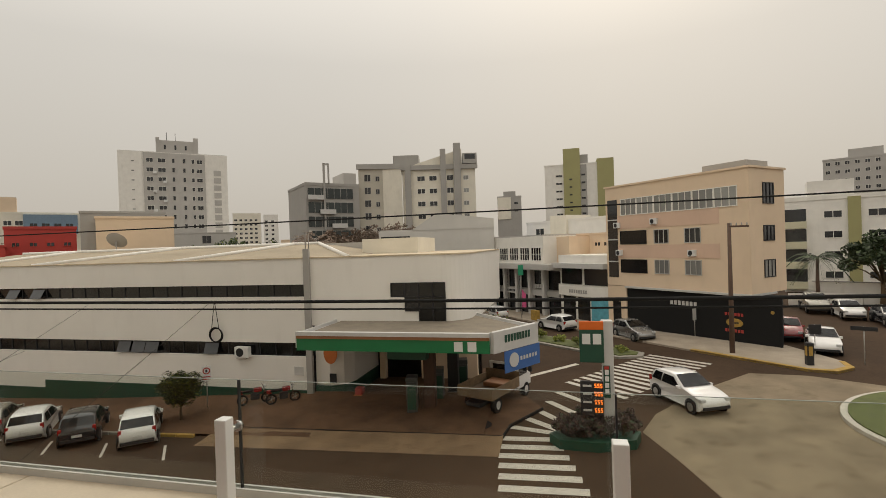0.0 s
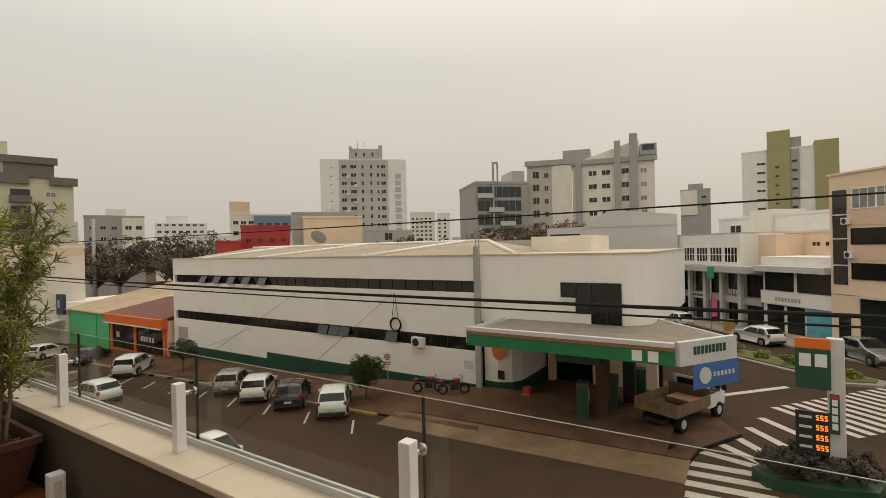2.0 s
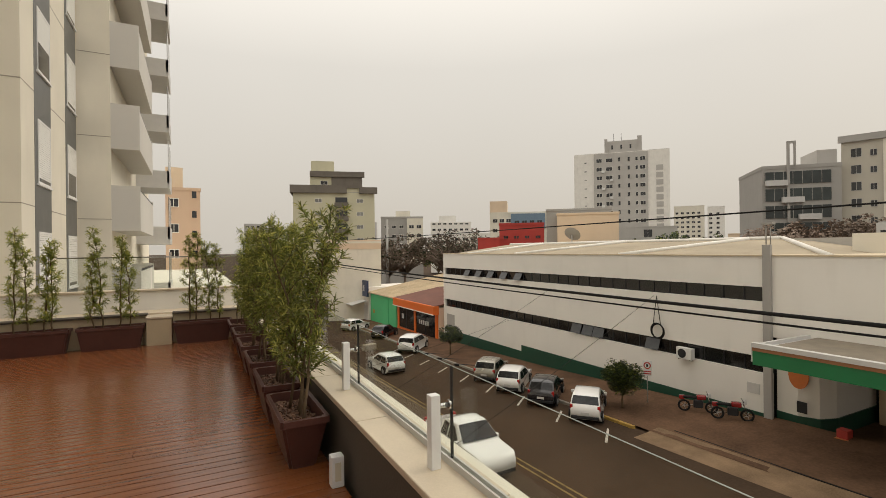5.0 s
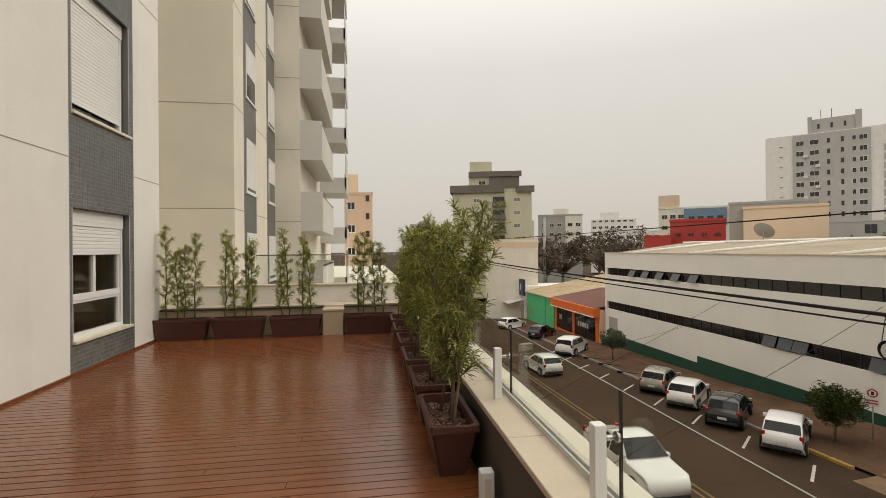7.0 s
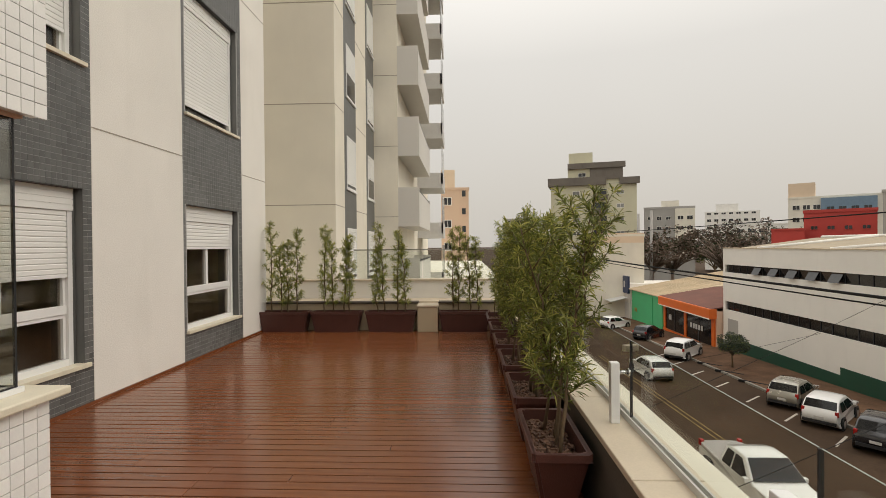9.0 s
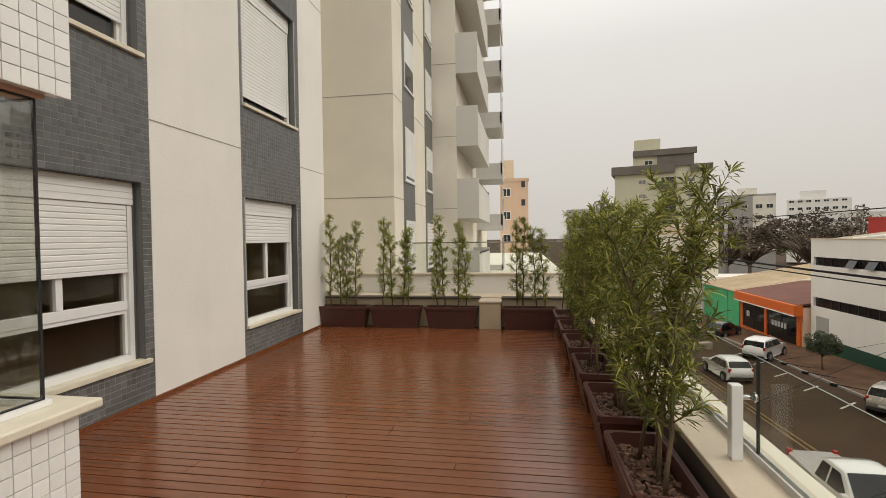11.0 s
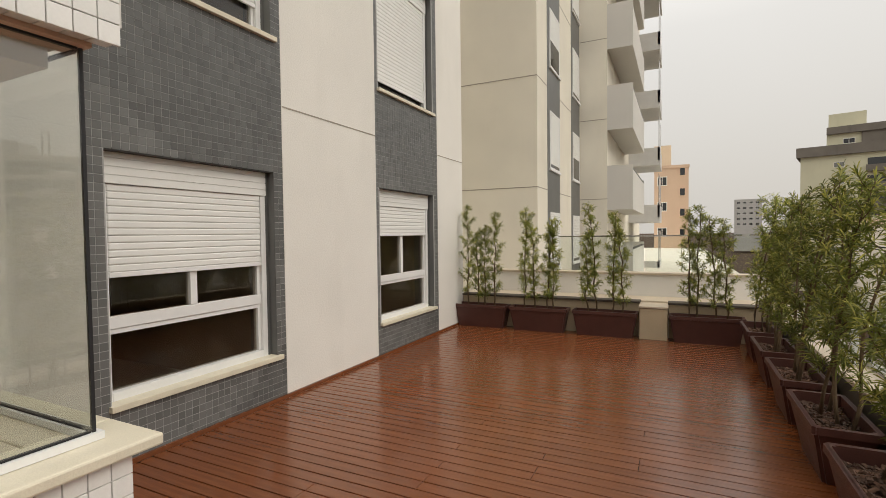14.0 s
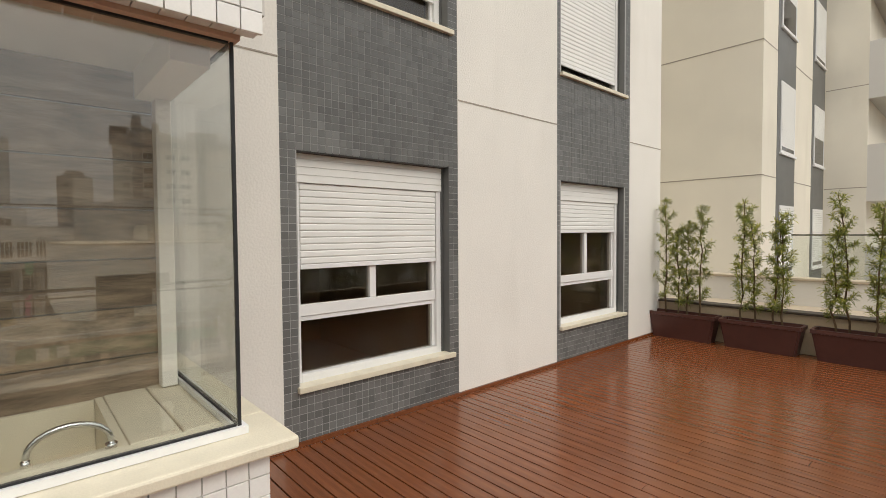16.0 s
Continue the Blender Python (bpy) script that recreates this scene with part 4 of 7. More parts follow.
def text_bars(e, x, y, z, w, h, n, m, name="lettering"):
    """Illegible or trade lettering as plain bars."""
    bm = bmesh.new()
    g = w / n
    for i in range(n):
        box(bm, x + i * g, x + i * g + g * 0.68, y - 0.02, y, z, z + h)
    return part(name, bm, m, e)


def aircon(loc, rz, label="white air conditioner unit on the wall"):
    a = thing("air_conditioner", label, "air conditioner", loc, rz)
    part("case", fresh((-0.45, 0.45, -0.32, 0, 0, 0.62), bevel=0.02), M_WHITEPL, a)
    bm = bmesh.new()
    tube(bm, [(-0.1, -0.32, 0.31), (-0.1, -0.335, 0.31)], 0.25, 20)
    part("fan_grille", bm, M_DARKMET, a)
    part("bracket", fresh((-0.35, -0.3, -0.3, 0, -0.06, -0.003), (0.3, 0.35, -0.3, 0, -0.06, -0.003)), M_STEEL, a)
    return a


ZB = -9.5
# lime tower
e, W, H = block("apartment_tower", "pale lime apartment tower with dark eaves", (19.8, 106.6), (36.8, 102.1), 14, ZB, 14.4, M_YGREEN, M_GREY, 0.0)
extra(e, (-0.6, 11.5, -0.6, 0.0, H - 0.2, H + 1.5), M_EAVE, "eave", "dark concrete eave")
extra(e, (14.2, W + 0.6, -0.6, 0.0, H - 0.2, H + 1.2), M_EAVE, "eave", "dark concrete eave")
extra(e, (-0.6, 0.0, 0.0, 8, H - 0.2, H + 1.5), M_EAVE, "eave")
extra(e, (3.6, 14.8, 0.3, 9, H, H + 4.2), M_YGREEN, "penthouse")
extra(e, (8.2, 14.9, 0.0, 0.28, H + 1.0, H + 3.4), M_EAVE, "band")
extra(e, (3.6, 15.4, -0.3, 0.28, H + 3.4, H + 4.6), M_EAVE, "eave")
extra(e, (3.8, 8.8, 1, 7, H + 4.6, H + 7.0), M_YGREEN, "water_tank_house")
for r in range(6):
    zz = H - 3.4 - 2.9 * r
    extra(e, (8.8, 11.8, -1.0, 0, zz, zz + 1.1), M_EAVE, "balcony", "dark balcony")
    extra(e, (9.0, 11.6, -0.02, 0, zz + 1.1, zz + 2.3), M_PANE, "balcony_door")
windows(e, 4.6, H - 16.8, 1, 6, 1.5, 0.9, 0, 2.9, M_WALL, M_PANE_L)
windows(e, 13.6, H - 16.8, 1, 6, 1.5, 0.9, 0, 2.9, M_WALL, M_PANE_L)
windows(e, 5.8, H + 1.6, 1, 1, 1.6, 0.9, 0, 2.9, M_WALL, M_PANE)
# grey-beige block
e, W, H = block("apartment_block", "grey beige apartment block", (51.9, 139.2), (63.8, 134.2), 14, ZB, 11.2, M_GREY, M_GREY, 0.6)
extra(e, (4.5, 9.0, 2, 8, H, H + 2.4), M_CREAM, "penthouse")
extra(e, (8.0, W, -0.3, 0, H - 14, H), M_CREAM, "bay")
windows(e, 8.6, H - 11.5, 2, 4, 1.5, 1.1, 2.3, 2.8, M_WALL, M_PANE, y=-0.3)
windows(e, 1.0, H - 11.5, 3, 4, 1.3, 1.0, 2.3, 2.8, M_WALL, M_PANE)
# far white stepped buildings
e, W, H = block("stepped_building", "white stepped building far off", (101, 205), (118, 196), 14, ZB, 14.0, M_WALL, None, 0.4)
extra(e, (4, 12, 2, 9, H, H + 3.6), M_WALL, "penthouse")
windows(e, 0.8, H - 9.5, 7, 4, 1.6, 1.1, 2.6, 2.9, M_WALL, M_PANE)
e, W, H = block("low_white_building", "low white building with a dark window strip", (88, 160), (112, 146), 12, ZB, 7.2, M_WALL, None, 0.4)
windows(e, 1.0, H - 5.2, 9, 2, 2.2, 1.2, 3.0, 2.8, M_WALL, M_PANE)
e, W, H = block("far_building", "pale distant apartment building", (26.8, 297), (39, 296), 14, ZB, 17, M_MGREY, None, 0.5)
windows(e, 1.0, H - 13, 4, 5, 1.6, 1.1, 2.8, 2.8, M_WALL, M_PANE)
e, W, H = block("far_building", "pale distant apartment building", (60, 250), (78, 246), 14, ZB, 9, M_CREAM, None, 0.5)
windows(e, 1.0, H - 10, 6, 4, 1.6, 1.1, 2.8, 2.8, M_WALL, M_PANE)
# cream and blue building
e, W, H = block("cream_blue_building", "cream building with blue cladding", (76.5, 115.8), (90, 106), 12, ZB, 11.6, M_CREAM, None, 0.4)
extra(e, (0, 5.0, 0.2, 6, H, H + 3.6), M_PEACH, "water_tank_house")
extra(e, (6.0, 15.5, -1.2, 0, H - 4.5, H - 0.2), M_BLUE_L, "cladding", "faded blue cladding")
windows(e, 0.8, H - 11, 3, 4, 1.4, 1.1, 1.9, 2.8, M_WALL, M_PANE)
windows(e, 7.0, H - 3.2, 4, 1, 1.4, 1.1, 2.1, 2.8, M_BLUE_L, M_PANE, y=-1.2)
# red building
e, W, H = block("red_building", "red painted building with small windows", (42.2, 60.5), (47.6, 56.5), 9, ZB, 5.1, M_RED, None, 0.35)
windows(e, 0.6, H - 3.8, 4, 2, 0.8, 0.55, 1.6, 1.7, M_RED, M_PANE)
e, W, H = block("red_building", "low red painted annex", (37.9, 59.8), (40.6, 58.0), 3, ZB, 3.0, M_RED, None, 0.2)
# cream box and grey top
e, W, H = block("cream_building", "plain cream rendered building", (40.6, 45.4), (45.8, 40.4), 8, ZB, 5.6, M_PEACH, None, 0.25)
e, W, H = block("grey_building", "grey weathered building behind", (40.9, 47.8), (46.7, 42.4), 3, ZB, 6.3, M_GREY, None, 0.25)
# white and grey tower
e, W, H = block("office_tower", "white and grey ribbed office tower", (122.3, 130.6), (143.3, 107.5), 16, ZB, 34.7, M_WALL, M_MGREY, 0.0)
extra(e, (6.8, 24.4, -0.35, 0, 0, H - 0.2), M_MGREY, "middle_panel", "grey middle panel")
extra(e, (11.0, 22.0, 1, 10, H, H + 4.2), M_MGREY, "machine_house")
extra(e, (10.4, 11.4, 0.6, 2, H, H + 5.0), M_MGREY, "pier")
extra(e, (21.2, 22.6, 0.6, 2, H, H + 5.4), M_MGREY, "pier")
for x0, w in ((7.6, 2.4), (10.8, 2.8), (20.4, 1.1), (21.9, 2.2)):
    windows(e, x0, H - 30.8, 1, 10, w * 0.8, 1.4, 0, 3.05, M_WALL, M_PANE, y=-0.35, bars=1 if w > 2 else 0)
for x0 in (14.8, 17.9):
    windows(e, x0, H - 30.8, 1, 10, 0.8, 1.5, 0, 3.05, M_MGREY, M_PANE, y=-0.35, bars=0)
windows(e, 12.6, H + 1.2, 3, 1, 0.7, 1.6, 3.0, 2, M_MGREY, M_PANE, y=1.0, bars=0)
windows(e, 3.5, H - 30.8, 1, 10, 0.9, 0.5, 0, 3.05, M_WALL, M_PANE_L, bars=0)
bm = bmesh.new()
for i in range(9):
    box(bm, 27.0, 29.2, -0.12, 0, H - 7.0 - 2.5 * i, H - 5.2 - 2.5 * i)
    box(bm, 27.7, 28.5, -0.16, -0.12, H - 6.6 - 2.5 * i, H - 5.6 - 2.5 * i)
part("lettering", bm, M_MGREY, e, "vertical row of faded letter shapes")
for x in (13.5, 16.0):
    bm = bmesh.new()
    tube(bm, [(x, 3, H + 4.2), (x, 3, H + 7.2)], 0.08, 5)
    part("antenna", bm, M_DARKMET, e)
for r in range(6):
    extra(e, (12.2 if r % 2 else 9.4, 13.2 if r % 2 else 10.4, -0.9, -0.36, H - 7 - 3.05 * r, H - 6.2 - 3.05 * r), M_WHITEPL, "air_unit")
e, W, H = block("grey_low_building", "low grey building below the tower", (118, 109), (130, 95), 10, ZB, 7.6, M_MGREY, None, 0.3)
windows(e, 9, H - 3, 1, 1, 2.5, 2.4, 1, 1, M_MGREY, M_PANE)
# distant pale buildings
e, W, H = block("far_building", "pale distant apartment building", (319, 238), (331, 222), 16, ZB, 31, M_CREAM, None, 0.5)
windows(e, 1.0, H - 26, 5, 7, 2.0, 1.6, 3.6, 3.4, M_WALL, M_PANE)
e, W, H = block("far_building", "slim pale distant tower", (333, 221), (339, 212), 14, ZB, 30, M_WALL, None, 0.5)
windows(e, 1.0, H - 26, 2, 7, 2.0, 1.6, 4.6, 3.4, M_WALL, M_PANE)
e, W, H = block("far_building", "pale peach distant house", (150, 92), (160, 76), 10, ZB, 5.2, M_PEACH, M_PEACH, 0.3)
# glazed office and apartment block
e, W, H = block("glazed_office", "grey office with dark green glazing", (87.5, 47.1), (95.5, 39.0), 14, ZB, 14.6, M_GREY, None, 0.6)
for r in range(5):
    zr = H - 2.6 - 2.9 * r
    extra(e, (0.4, W - 1.4, -0.12, 0, zr, zr + 2.1), M_PANE_G, "glazing_band", "dark green glazing")
    for k in range(8):
        xk = 0.4 + (W - 1.86) * k / 7
        extra(e, (xk, xk + 0.06, -0.17, -0.122, zr, zr + 2.1), M_GREY, "mullion")
    extra(e, (0.4 + 2.4 * (r % 3), 3.6 + 2.4 * (r % 3), -0.7, -0.18, zr - 0.3, zr + 0.65), M_LGREY, "balcony", "pale balcony front")
extra(e, (W - 3.0, W - 0.2, 1, 8, H + 0.6, H + 3.0), M_MGREY, "machine_house")
extra(e, (3.6, 4.0, -0.4, -0.1, H - 9, H + 4.6), M_GREY, "pier")
extra(e, (4.0, 4.9, -0.4, -0.1, H + 4.2, H + 4.6), M_GREY, "pier_arm")
extra(e, (4.6, 4.9, -0.4, -0.1, H + 0.5, H + 4.2), M_GREY, "pier_arm")
e, W, H = block("apartment_house", "beige apartment block with grey piers", (96.6, 39.5), (99.6, 30.7), 16, ZB, 18.6, M_BEIGEG, M_MGREY, 0.0)
extra(e, (-0.4, W, -0.4, 0, H - 0.1, H + 1.0), M_GREY, "eave", "dark eave")
extra(e, (5.2, W, -0.25, 0, 0, H - 0.2), M_CREAM, "panel", "cream panel")
windows(e, 1.2, H - 19.2, 1, 7, 1.4, 1.5, 0, 2.75, M_MGREY, M_PANE)
windows(e, 3.6, H - 19.2, 1, 7, 0.9, 1.1, 0, 2.75, M_MGREY, M_PANE)
e, W, H = block("apartment_block", "beige apartment block with grey piers and gabled top", (99.7, 30.6), (103.4, 15.2), 15, ZB, 18.2, M_CREAM, M_MGREY, 0.0)
for x0, w, top in ((0.6, 1.3, 1.0), (8.3, 1.2, 4.2), (11.2, 1.5, 5.4)):
    extra(e, (x0, x0 + w, -0.9, 0, 0, H + top), M_GREY, "pier", "grey projecting pier")
extra(e, (-0.3, W + 0.5, -0.5, -0.02, H - 0.1, H + 0.9), M_GREY, "eave")
extra(e, (13.2, W + 0.4, -0.6, 3, H + 1.0, H + 3.2), M_GREY, "balcony")
extra(e, (13.6, W, -0.62, -0.6, H + 1.9, H + 3.0), M_PANE, "balcony_glass")
bm = bmesh.new()
prism(bm, [(2.5, 0.5), (13.0, 0.5), (13.0, 8), (2.5, 8)], H, lambda x, y: H + 1.2 + 0.30 * (x - 2.5))
part("gable", bm, M_CREAM, e)
extra(e, (-2.0, 3.6, 1, 7, H, H + 3.4), M_GREY, "water_tank_house")
windows(e, 3.2, H - 19.0, 2, 7, 1.7, 1.1, 2.6, 2.75, M_WALL, M_PANE)
windows(e, 9.6, H - 19.0, 1, 7, 1.5, 1.2, 0, 2.75, M_WALL, M_PANE)
windows(e, 13.2, H - 19.0, 1, 7, 1.2, 1.0, 0, 2.75, M_WALL, M_PANE_L)
# small dark tower far off
e, W, H = block("far_tower", "small brown tower far off", (198.7, 22.0), (199.7, 12.3), 10, ZB, 20.6, M_GREY, None, 0.5)
extra(e, (0.1, 5.5, -0.3, 0, H - 9, H), M_CREAM, "panel")
extra(e, (2.5, 7.5, 1, 6, H, H + 2.5), M_GREY, "machine_house")
windows(e, 0.8, H - 6, 3, 2, 1.6, 1.0, 3.0, 3.0, M_GREY, M_PANE)
# olive and white tower
e, W, H = block("olive_white_tower", "white tower with olive vertical bands", (129.7, 1.05), (129.4, -16.0), 14, ZB, 21.4, M_WALL, None, 0.3)
extra(e, (4.8, 9.0, -0.5, 6, 0, H + 4.2), M_OLIVE, "band", "olive band")
extra(e, (13.2, W + 0.2, -0.3, 6, 0, H + 1.2), M_OLIVE, "band", "olive band")
extra(e, (8.6, 11.0, 0.5, 6, H, H + 2.6), M_GREY, "machine_house")
extra(e, (9.05, 10.6, -0.25, 0, 0, H - 0.1), M_GREY, "recess")
windows(e, 2.8, H - 25, 1, 12, 1.7, 0.6, 0, 2.0, M_WALL, M_PANE, bars=1)
windows(e, 9.2, H - 25, 1, 12, 1.1, 0.6, 0, 2.0, M_GREY, M_PANE, bars=0, y=-0.25)
windows(e, 6.2, H - 14, 1, 6, 0.8, 0.5, 0, 2.0, M_OLIVE, M_PANE, bars=0, y=-0.5)
# grey gabled hall behind the station
e, W, H = block("grey_hall", "grey rendered hall with a shallow gable", (57.8, 20.4), (60.8, 6.0), 12, ZB, 3.6, M_PALE, None, 0.0)
bm = bmesh.new()
vs = [bm.verts.new(p) for p in ((4.2, -0.05, H), (W, -0.05, H), (W, -0.05, H + 1.2), (7.5, -0.05, H + 2.1), (4.2, 12, H), (W, 12, H), (W, 12, H + 1.2), (7.5, 12, H + 2.1))]
for f in ((0, 1, 2, 3), (4, 7, 6, 5), (0, 3, 7, 4), (3, 2, 6, 7), (1, 5, 6, 2)):
    bm.faces.new([vs[i] for i in f])
part("gable", bm, M_PALE, e)
extra(e, (0.3, 4.0, -0.02, 0, H - 3.6, H - 0.7), M_PANE, "loggia", "dark loggia")
extra(e, (0.0, 4.2, -0.9, 0, H - 3.9, H - 3.6), M_MGREY, "balcony")
windows(e, 4.6, H - 2.6, 1, 1, 2.0, 1.7, 1, 1, M_WALL, M_PANE_L)
# right-hand white block with balconies, tall block behind
e, W, H = block("white_block", "white apartment block with ochre balcony edges", (69.4, -29.8), (63.0, -46.0), 12, ZB, 5.6, M_WALL, None, 0.5)
for r in range(4):
    zz = H - 3.2 - 2.5 * r
    extra(e, (0.0, 2.3, -1.0, 0, zz - 0.2, zz + 0.65), M_YGREEN, "balcony", "ochre balcony edge")
    extra(e, (0.1, 2.3, -0.04, 0, zz + 0.66, zz + 2.2), M_PANE, "loggia")
extra(e, (6.3, 7.5, -0.25, 0, 0, H + 0.2), M_OLIVE, "band", "ochre stair band")
windows(e, 4.0, H - 9.6, 1, 4, 1.8, 0.9, 1, 2.45, M_WALL, M_PANE)
windows(e, 8.1, H - 9.6, 1, 4, 1.8, 0.9, 1, 2.45, M_WALL, M_PANE)
windows(e, 12.0, H - 9.6, 2, 4, 1.8, 0.9, 2.6, 2.45, M_WALL, M_PANE)
extra(e, (2.5, 7.0, 0.5, 6, H + 0.4, H + 2.4), M_WALL, "penthouse")
e, W, H = block("tall_block", "pale grey apartment tower", (172, -82), (163.0, -100), 16, ZB, 23.6, M_MGREY, None, 0.5)
windows(e, 0.6, H - 22, 8, 9, 1.2, 1.1, 2.3, 2.55, M_WALL, M_PANE)
extra(e, (6, 14, 1, 9, H, H + 3), M_MGREY, "machine_house")
# left: buildings down the street
e, W, H = block("tan_building", "cream rendered house with tan upper band", (18.5, 71.5), (26.0, 68.8), 9, ZB, 2.6, M_CREAM, None, 0.3)
extra(e, (0, W, -0.05, 0, H - 0.9, H + 0.5), M_PEACH, "band", "tan band")
e, W, H = block("red_roof_house", "low house with a red clay roof", (42, 70), (51, 62), 9, ZB, -0.6, M_CREAM, M_TILEROOF, 0.0)
bm = bmesh.new()
prism(bm, [(-0.6, -0.6), (W + 0.6, -0.6), (W + 0.6, 4.5), (-0.6, 4.5)], H - 0.1, lambda x, y: H + (y + 0.6) * 0.32)
part("roof_slope", bm, M_TILEROOF, e)
e, W, H = block("dark_roof_house", "low house with dark roofs", (38.6, 66.0), (45.0, 57.5), 8, ZB, -2.2, M_PEACH, M_TILEROOF, 0.0)
bm = bmesh.new()
prism(bm, [(-0.6, -0.6), (W + 0.6, -0.6), (W + 0.6, 4.5), (-0.6, 4.5)], H - 0.1, lambda x, y: H + (y + 0.6) * 0.22)
part("roof_slope", bm, M_TILEROOF, e)
e, W, H = block("salmon_building", "salmon apartment tower down the street", (-2.2, 59.3), (1.2, 59.4), 12, ZB, 8.4, M_ORANGEB, None, 0.3)
extra(e, (0, 1.7, 0.1, 6, H, H + 2.5), M_PEACH, "penthouse")
windows(e, 0.3, H - 7.5, 1, 3, 1.0, 1.0, 1, 2.8, M_WALL, M_PANE)
windows(e, 2.5, H - 7.5, 1, 4, 0.6, 0.9, 1, 2.2, M_ORANGEB, M_PANE, bars=0)

# orange shop, green wall, cream roof, blue shop and kiosk along the street
e = thing("orange_shop", "orange fronted shop with dark display windows", "shop", (24.0, 57.0, -9.0), -90)
part("wall", fresh((0, 11.6, 0, 6, 0, 4.2)), M_PEACH2, e)
part("fascia", fresh((-0.2, 11.65, -0.7, -0.003, 3.45, 4.4), bevel=0.05), M_ORANGE, e, "orange fascia")
part("fascia_edge", fresh((-0.2, 11.65, -0.74, -0.703, 3.42, 3.52)), M_STWHITE, e, "thin pale lower edge")
for x in (0.0, 5.2, 10.9):
    part("pier", fresh((x, x + 0.5, -0.15, -0.003, 0.3, 3.42)), M_ORANGE, e)
part("plinth", fresh((0, 11.6, -0.2, -0.153, 0.2, 0.75)), M_ORANGE, e)
for xa, xb in ((0.5, 5.2), (5.7, 10.9)):
    part("pane", fresh((xa, xb, -0.06, -0.004, 0.76, 3.42)), M_PANE_B, e)
    part("mullion", fresh(((xa + xb) / 2 - 0.04, (xa + xb) / 2 + 0.04, -0.1, -0.062, 0.76, 3.42)), M_DARKMET, e)
text_bars(e, 6.6, -0.11, 1.9, 2.8, 0.5, 5, M_LGREY)
text_bars(e, 1.4, -0.11, 1.9, 0.8, 0.6, 2, M_LGREY)
bm = bmesh.new()
prism(bm, [(-0.3, -0.5), (11.6, -0.5), (11.6, 9), (-0.3, 9)], lambda x, y: 4.3 + (y + 0.5) * 0.16, lambda x, y: 4.42 + (y + 0.5) * 0.16)
part("roof", bm, M_TILEROOF, e)
e = thing("green_hall", "bright green walled hall with a cream sheet roof", "building", (23.8, 67.4, -9.4), -90)
part("wall", fresh((0, 10.2, 0, 14, 0, 4.6)), M_GREEN_W, e)
part("pilaster", fresh((7.0, 7.3, -0.08, -0.002, 0.2, 4.3), (2.0, 7.0, -0.05, -0.002, 4.0, 4.3)), M_GREEN_W, e)
text_bars(e, 1.2, -0.06, 1.8, 1.0, 0.5, 2, M_YELLOW, "notice")
bm = bmesh.new()
prism(bm, [(-0.4, -0.3), (10.1, -0.3), (10.1, 6.1), (20.5, 14), (-0.4, 14)], lambda x, y: 4.6 + (y + 0.3) * 0.185, lambda x, y: 4.72 + (y + 0.3) * 0.185)
part("roof", bm, M_ROOF_C, e, "cream corrugated sheet roof")
rb = bmesh.new()
for i in range(26):
    prism(rb, [(-0.3 + 0.4 * i, -0.3), (-0.2 + 0.4 * i, -0.3), (-0.2 + 0.4 * i, 13.9), (-0.3 + 0.4 * i, 13.9)], lambda x, y: 4.71 + (y + 0.3) * 0.185, lambda x, y: 4.77 + (y + 0.3) * 0.185)
part("roof_rib", rb, M_ROOF_C, e, kind="stuff")
for x in (2.0, 6.5, 10.5):
    bm = bmesh.new()
    tube(bm, [(x, 13.0, 7.05), (x, 13.0, 7.55)], 0.35, 10)
    part("roof_vent", bm, M_ROOF_C, e)
e = thing("blue_shop", "dark blue fronted shop with a pale awning", "shop", (23.6, 73.5, -9.6), -90)
part("wall", fresh((0, 5.8, 0, 8, 0, 5.6)), M_WALL, e)
part("fascia", fresh((0, 5.8, -0.3, -0.003, 4.2, 6.6)), mat("navy_panel", (0.02, 0.035, 0.09), 0.5), e, "navy blue sign panel")
text_bars(e, 4.2, -0.31, 5.0, 0.8, 0.9, 1, M_LGREY, "sign")
bm = bmesh.new()
prism(bm, [(0, -2.6), (5.8, -2.6), (5.8, -0.31), (0, -0.31)], lambda x, y: 3.0 + 0.25 * (y + 2.6), lambda x, y: 3.1 + 0.25 * (y + 2.6))
part("awning", bm, M_LGREY, e)
part("door", fresh((3.2, 5.4, -0.05, -0.003, 0.4, 2.9)), M_WHITEPL, e)
part("pane", fresh((0.4, 2.8, -0.05, -0.003, 0.6, 2.9)), M_PANE_B, e)

# ---- beige corner building on the avenue ----
CX, CY = 37.93, -14.96
DX, DY = 0.7427, 0.6696


def ave(s, back=0.0):
    """A point on the avenue's building line, s metres from the corner, set back from the street."""
    return (CX + DX * s + DY * back, CY + DY * s - DX * back)


A, B = ave(12.9), ave(-0.15)
ang = math.degrees(math.atan2(B[1] - A[1], B[0] - A[0]))
e = thing("corner_building", "four storey peach rendered corner building", "building", (A[0], A[1], -6.9), ang)
L = 13.05
part("wall", fresh((0, L, 0, 4.6, 4.25, 13.25)), M_PEACH, e)
part("band", fresh((1.2, L - 2.2, -0.03, -0.003, 9.4, 10.6), (1.2, L - 2.2, -0.03, -0.003, 6.8, 7.9)), M_PEACH2, e, "pinker spandrel band")
part("coping", fresh((-0.1, L + 0.1, -0.1, 4.7, 13.253, 13.4)), M_PEACH, e)
part("roof_house", fresh((L - 4.2, L - 0.8, 1.2, 4.0, 13.4, 14.0)), M_GREY, e)
bm = bmesh.new()
prism(bm, [(2.2, 0.05), (L + 1.9, 0.05), (L + 0.9, 2.2), (2.2, 2.9)], 0.0, 4.1)
part("ground_floor", bm, M_BLACK, e, "black painted shop front")
bm = bmesh.new()
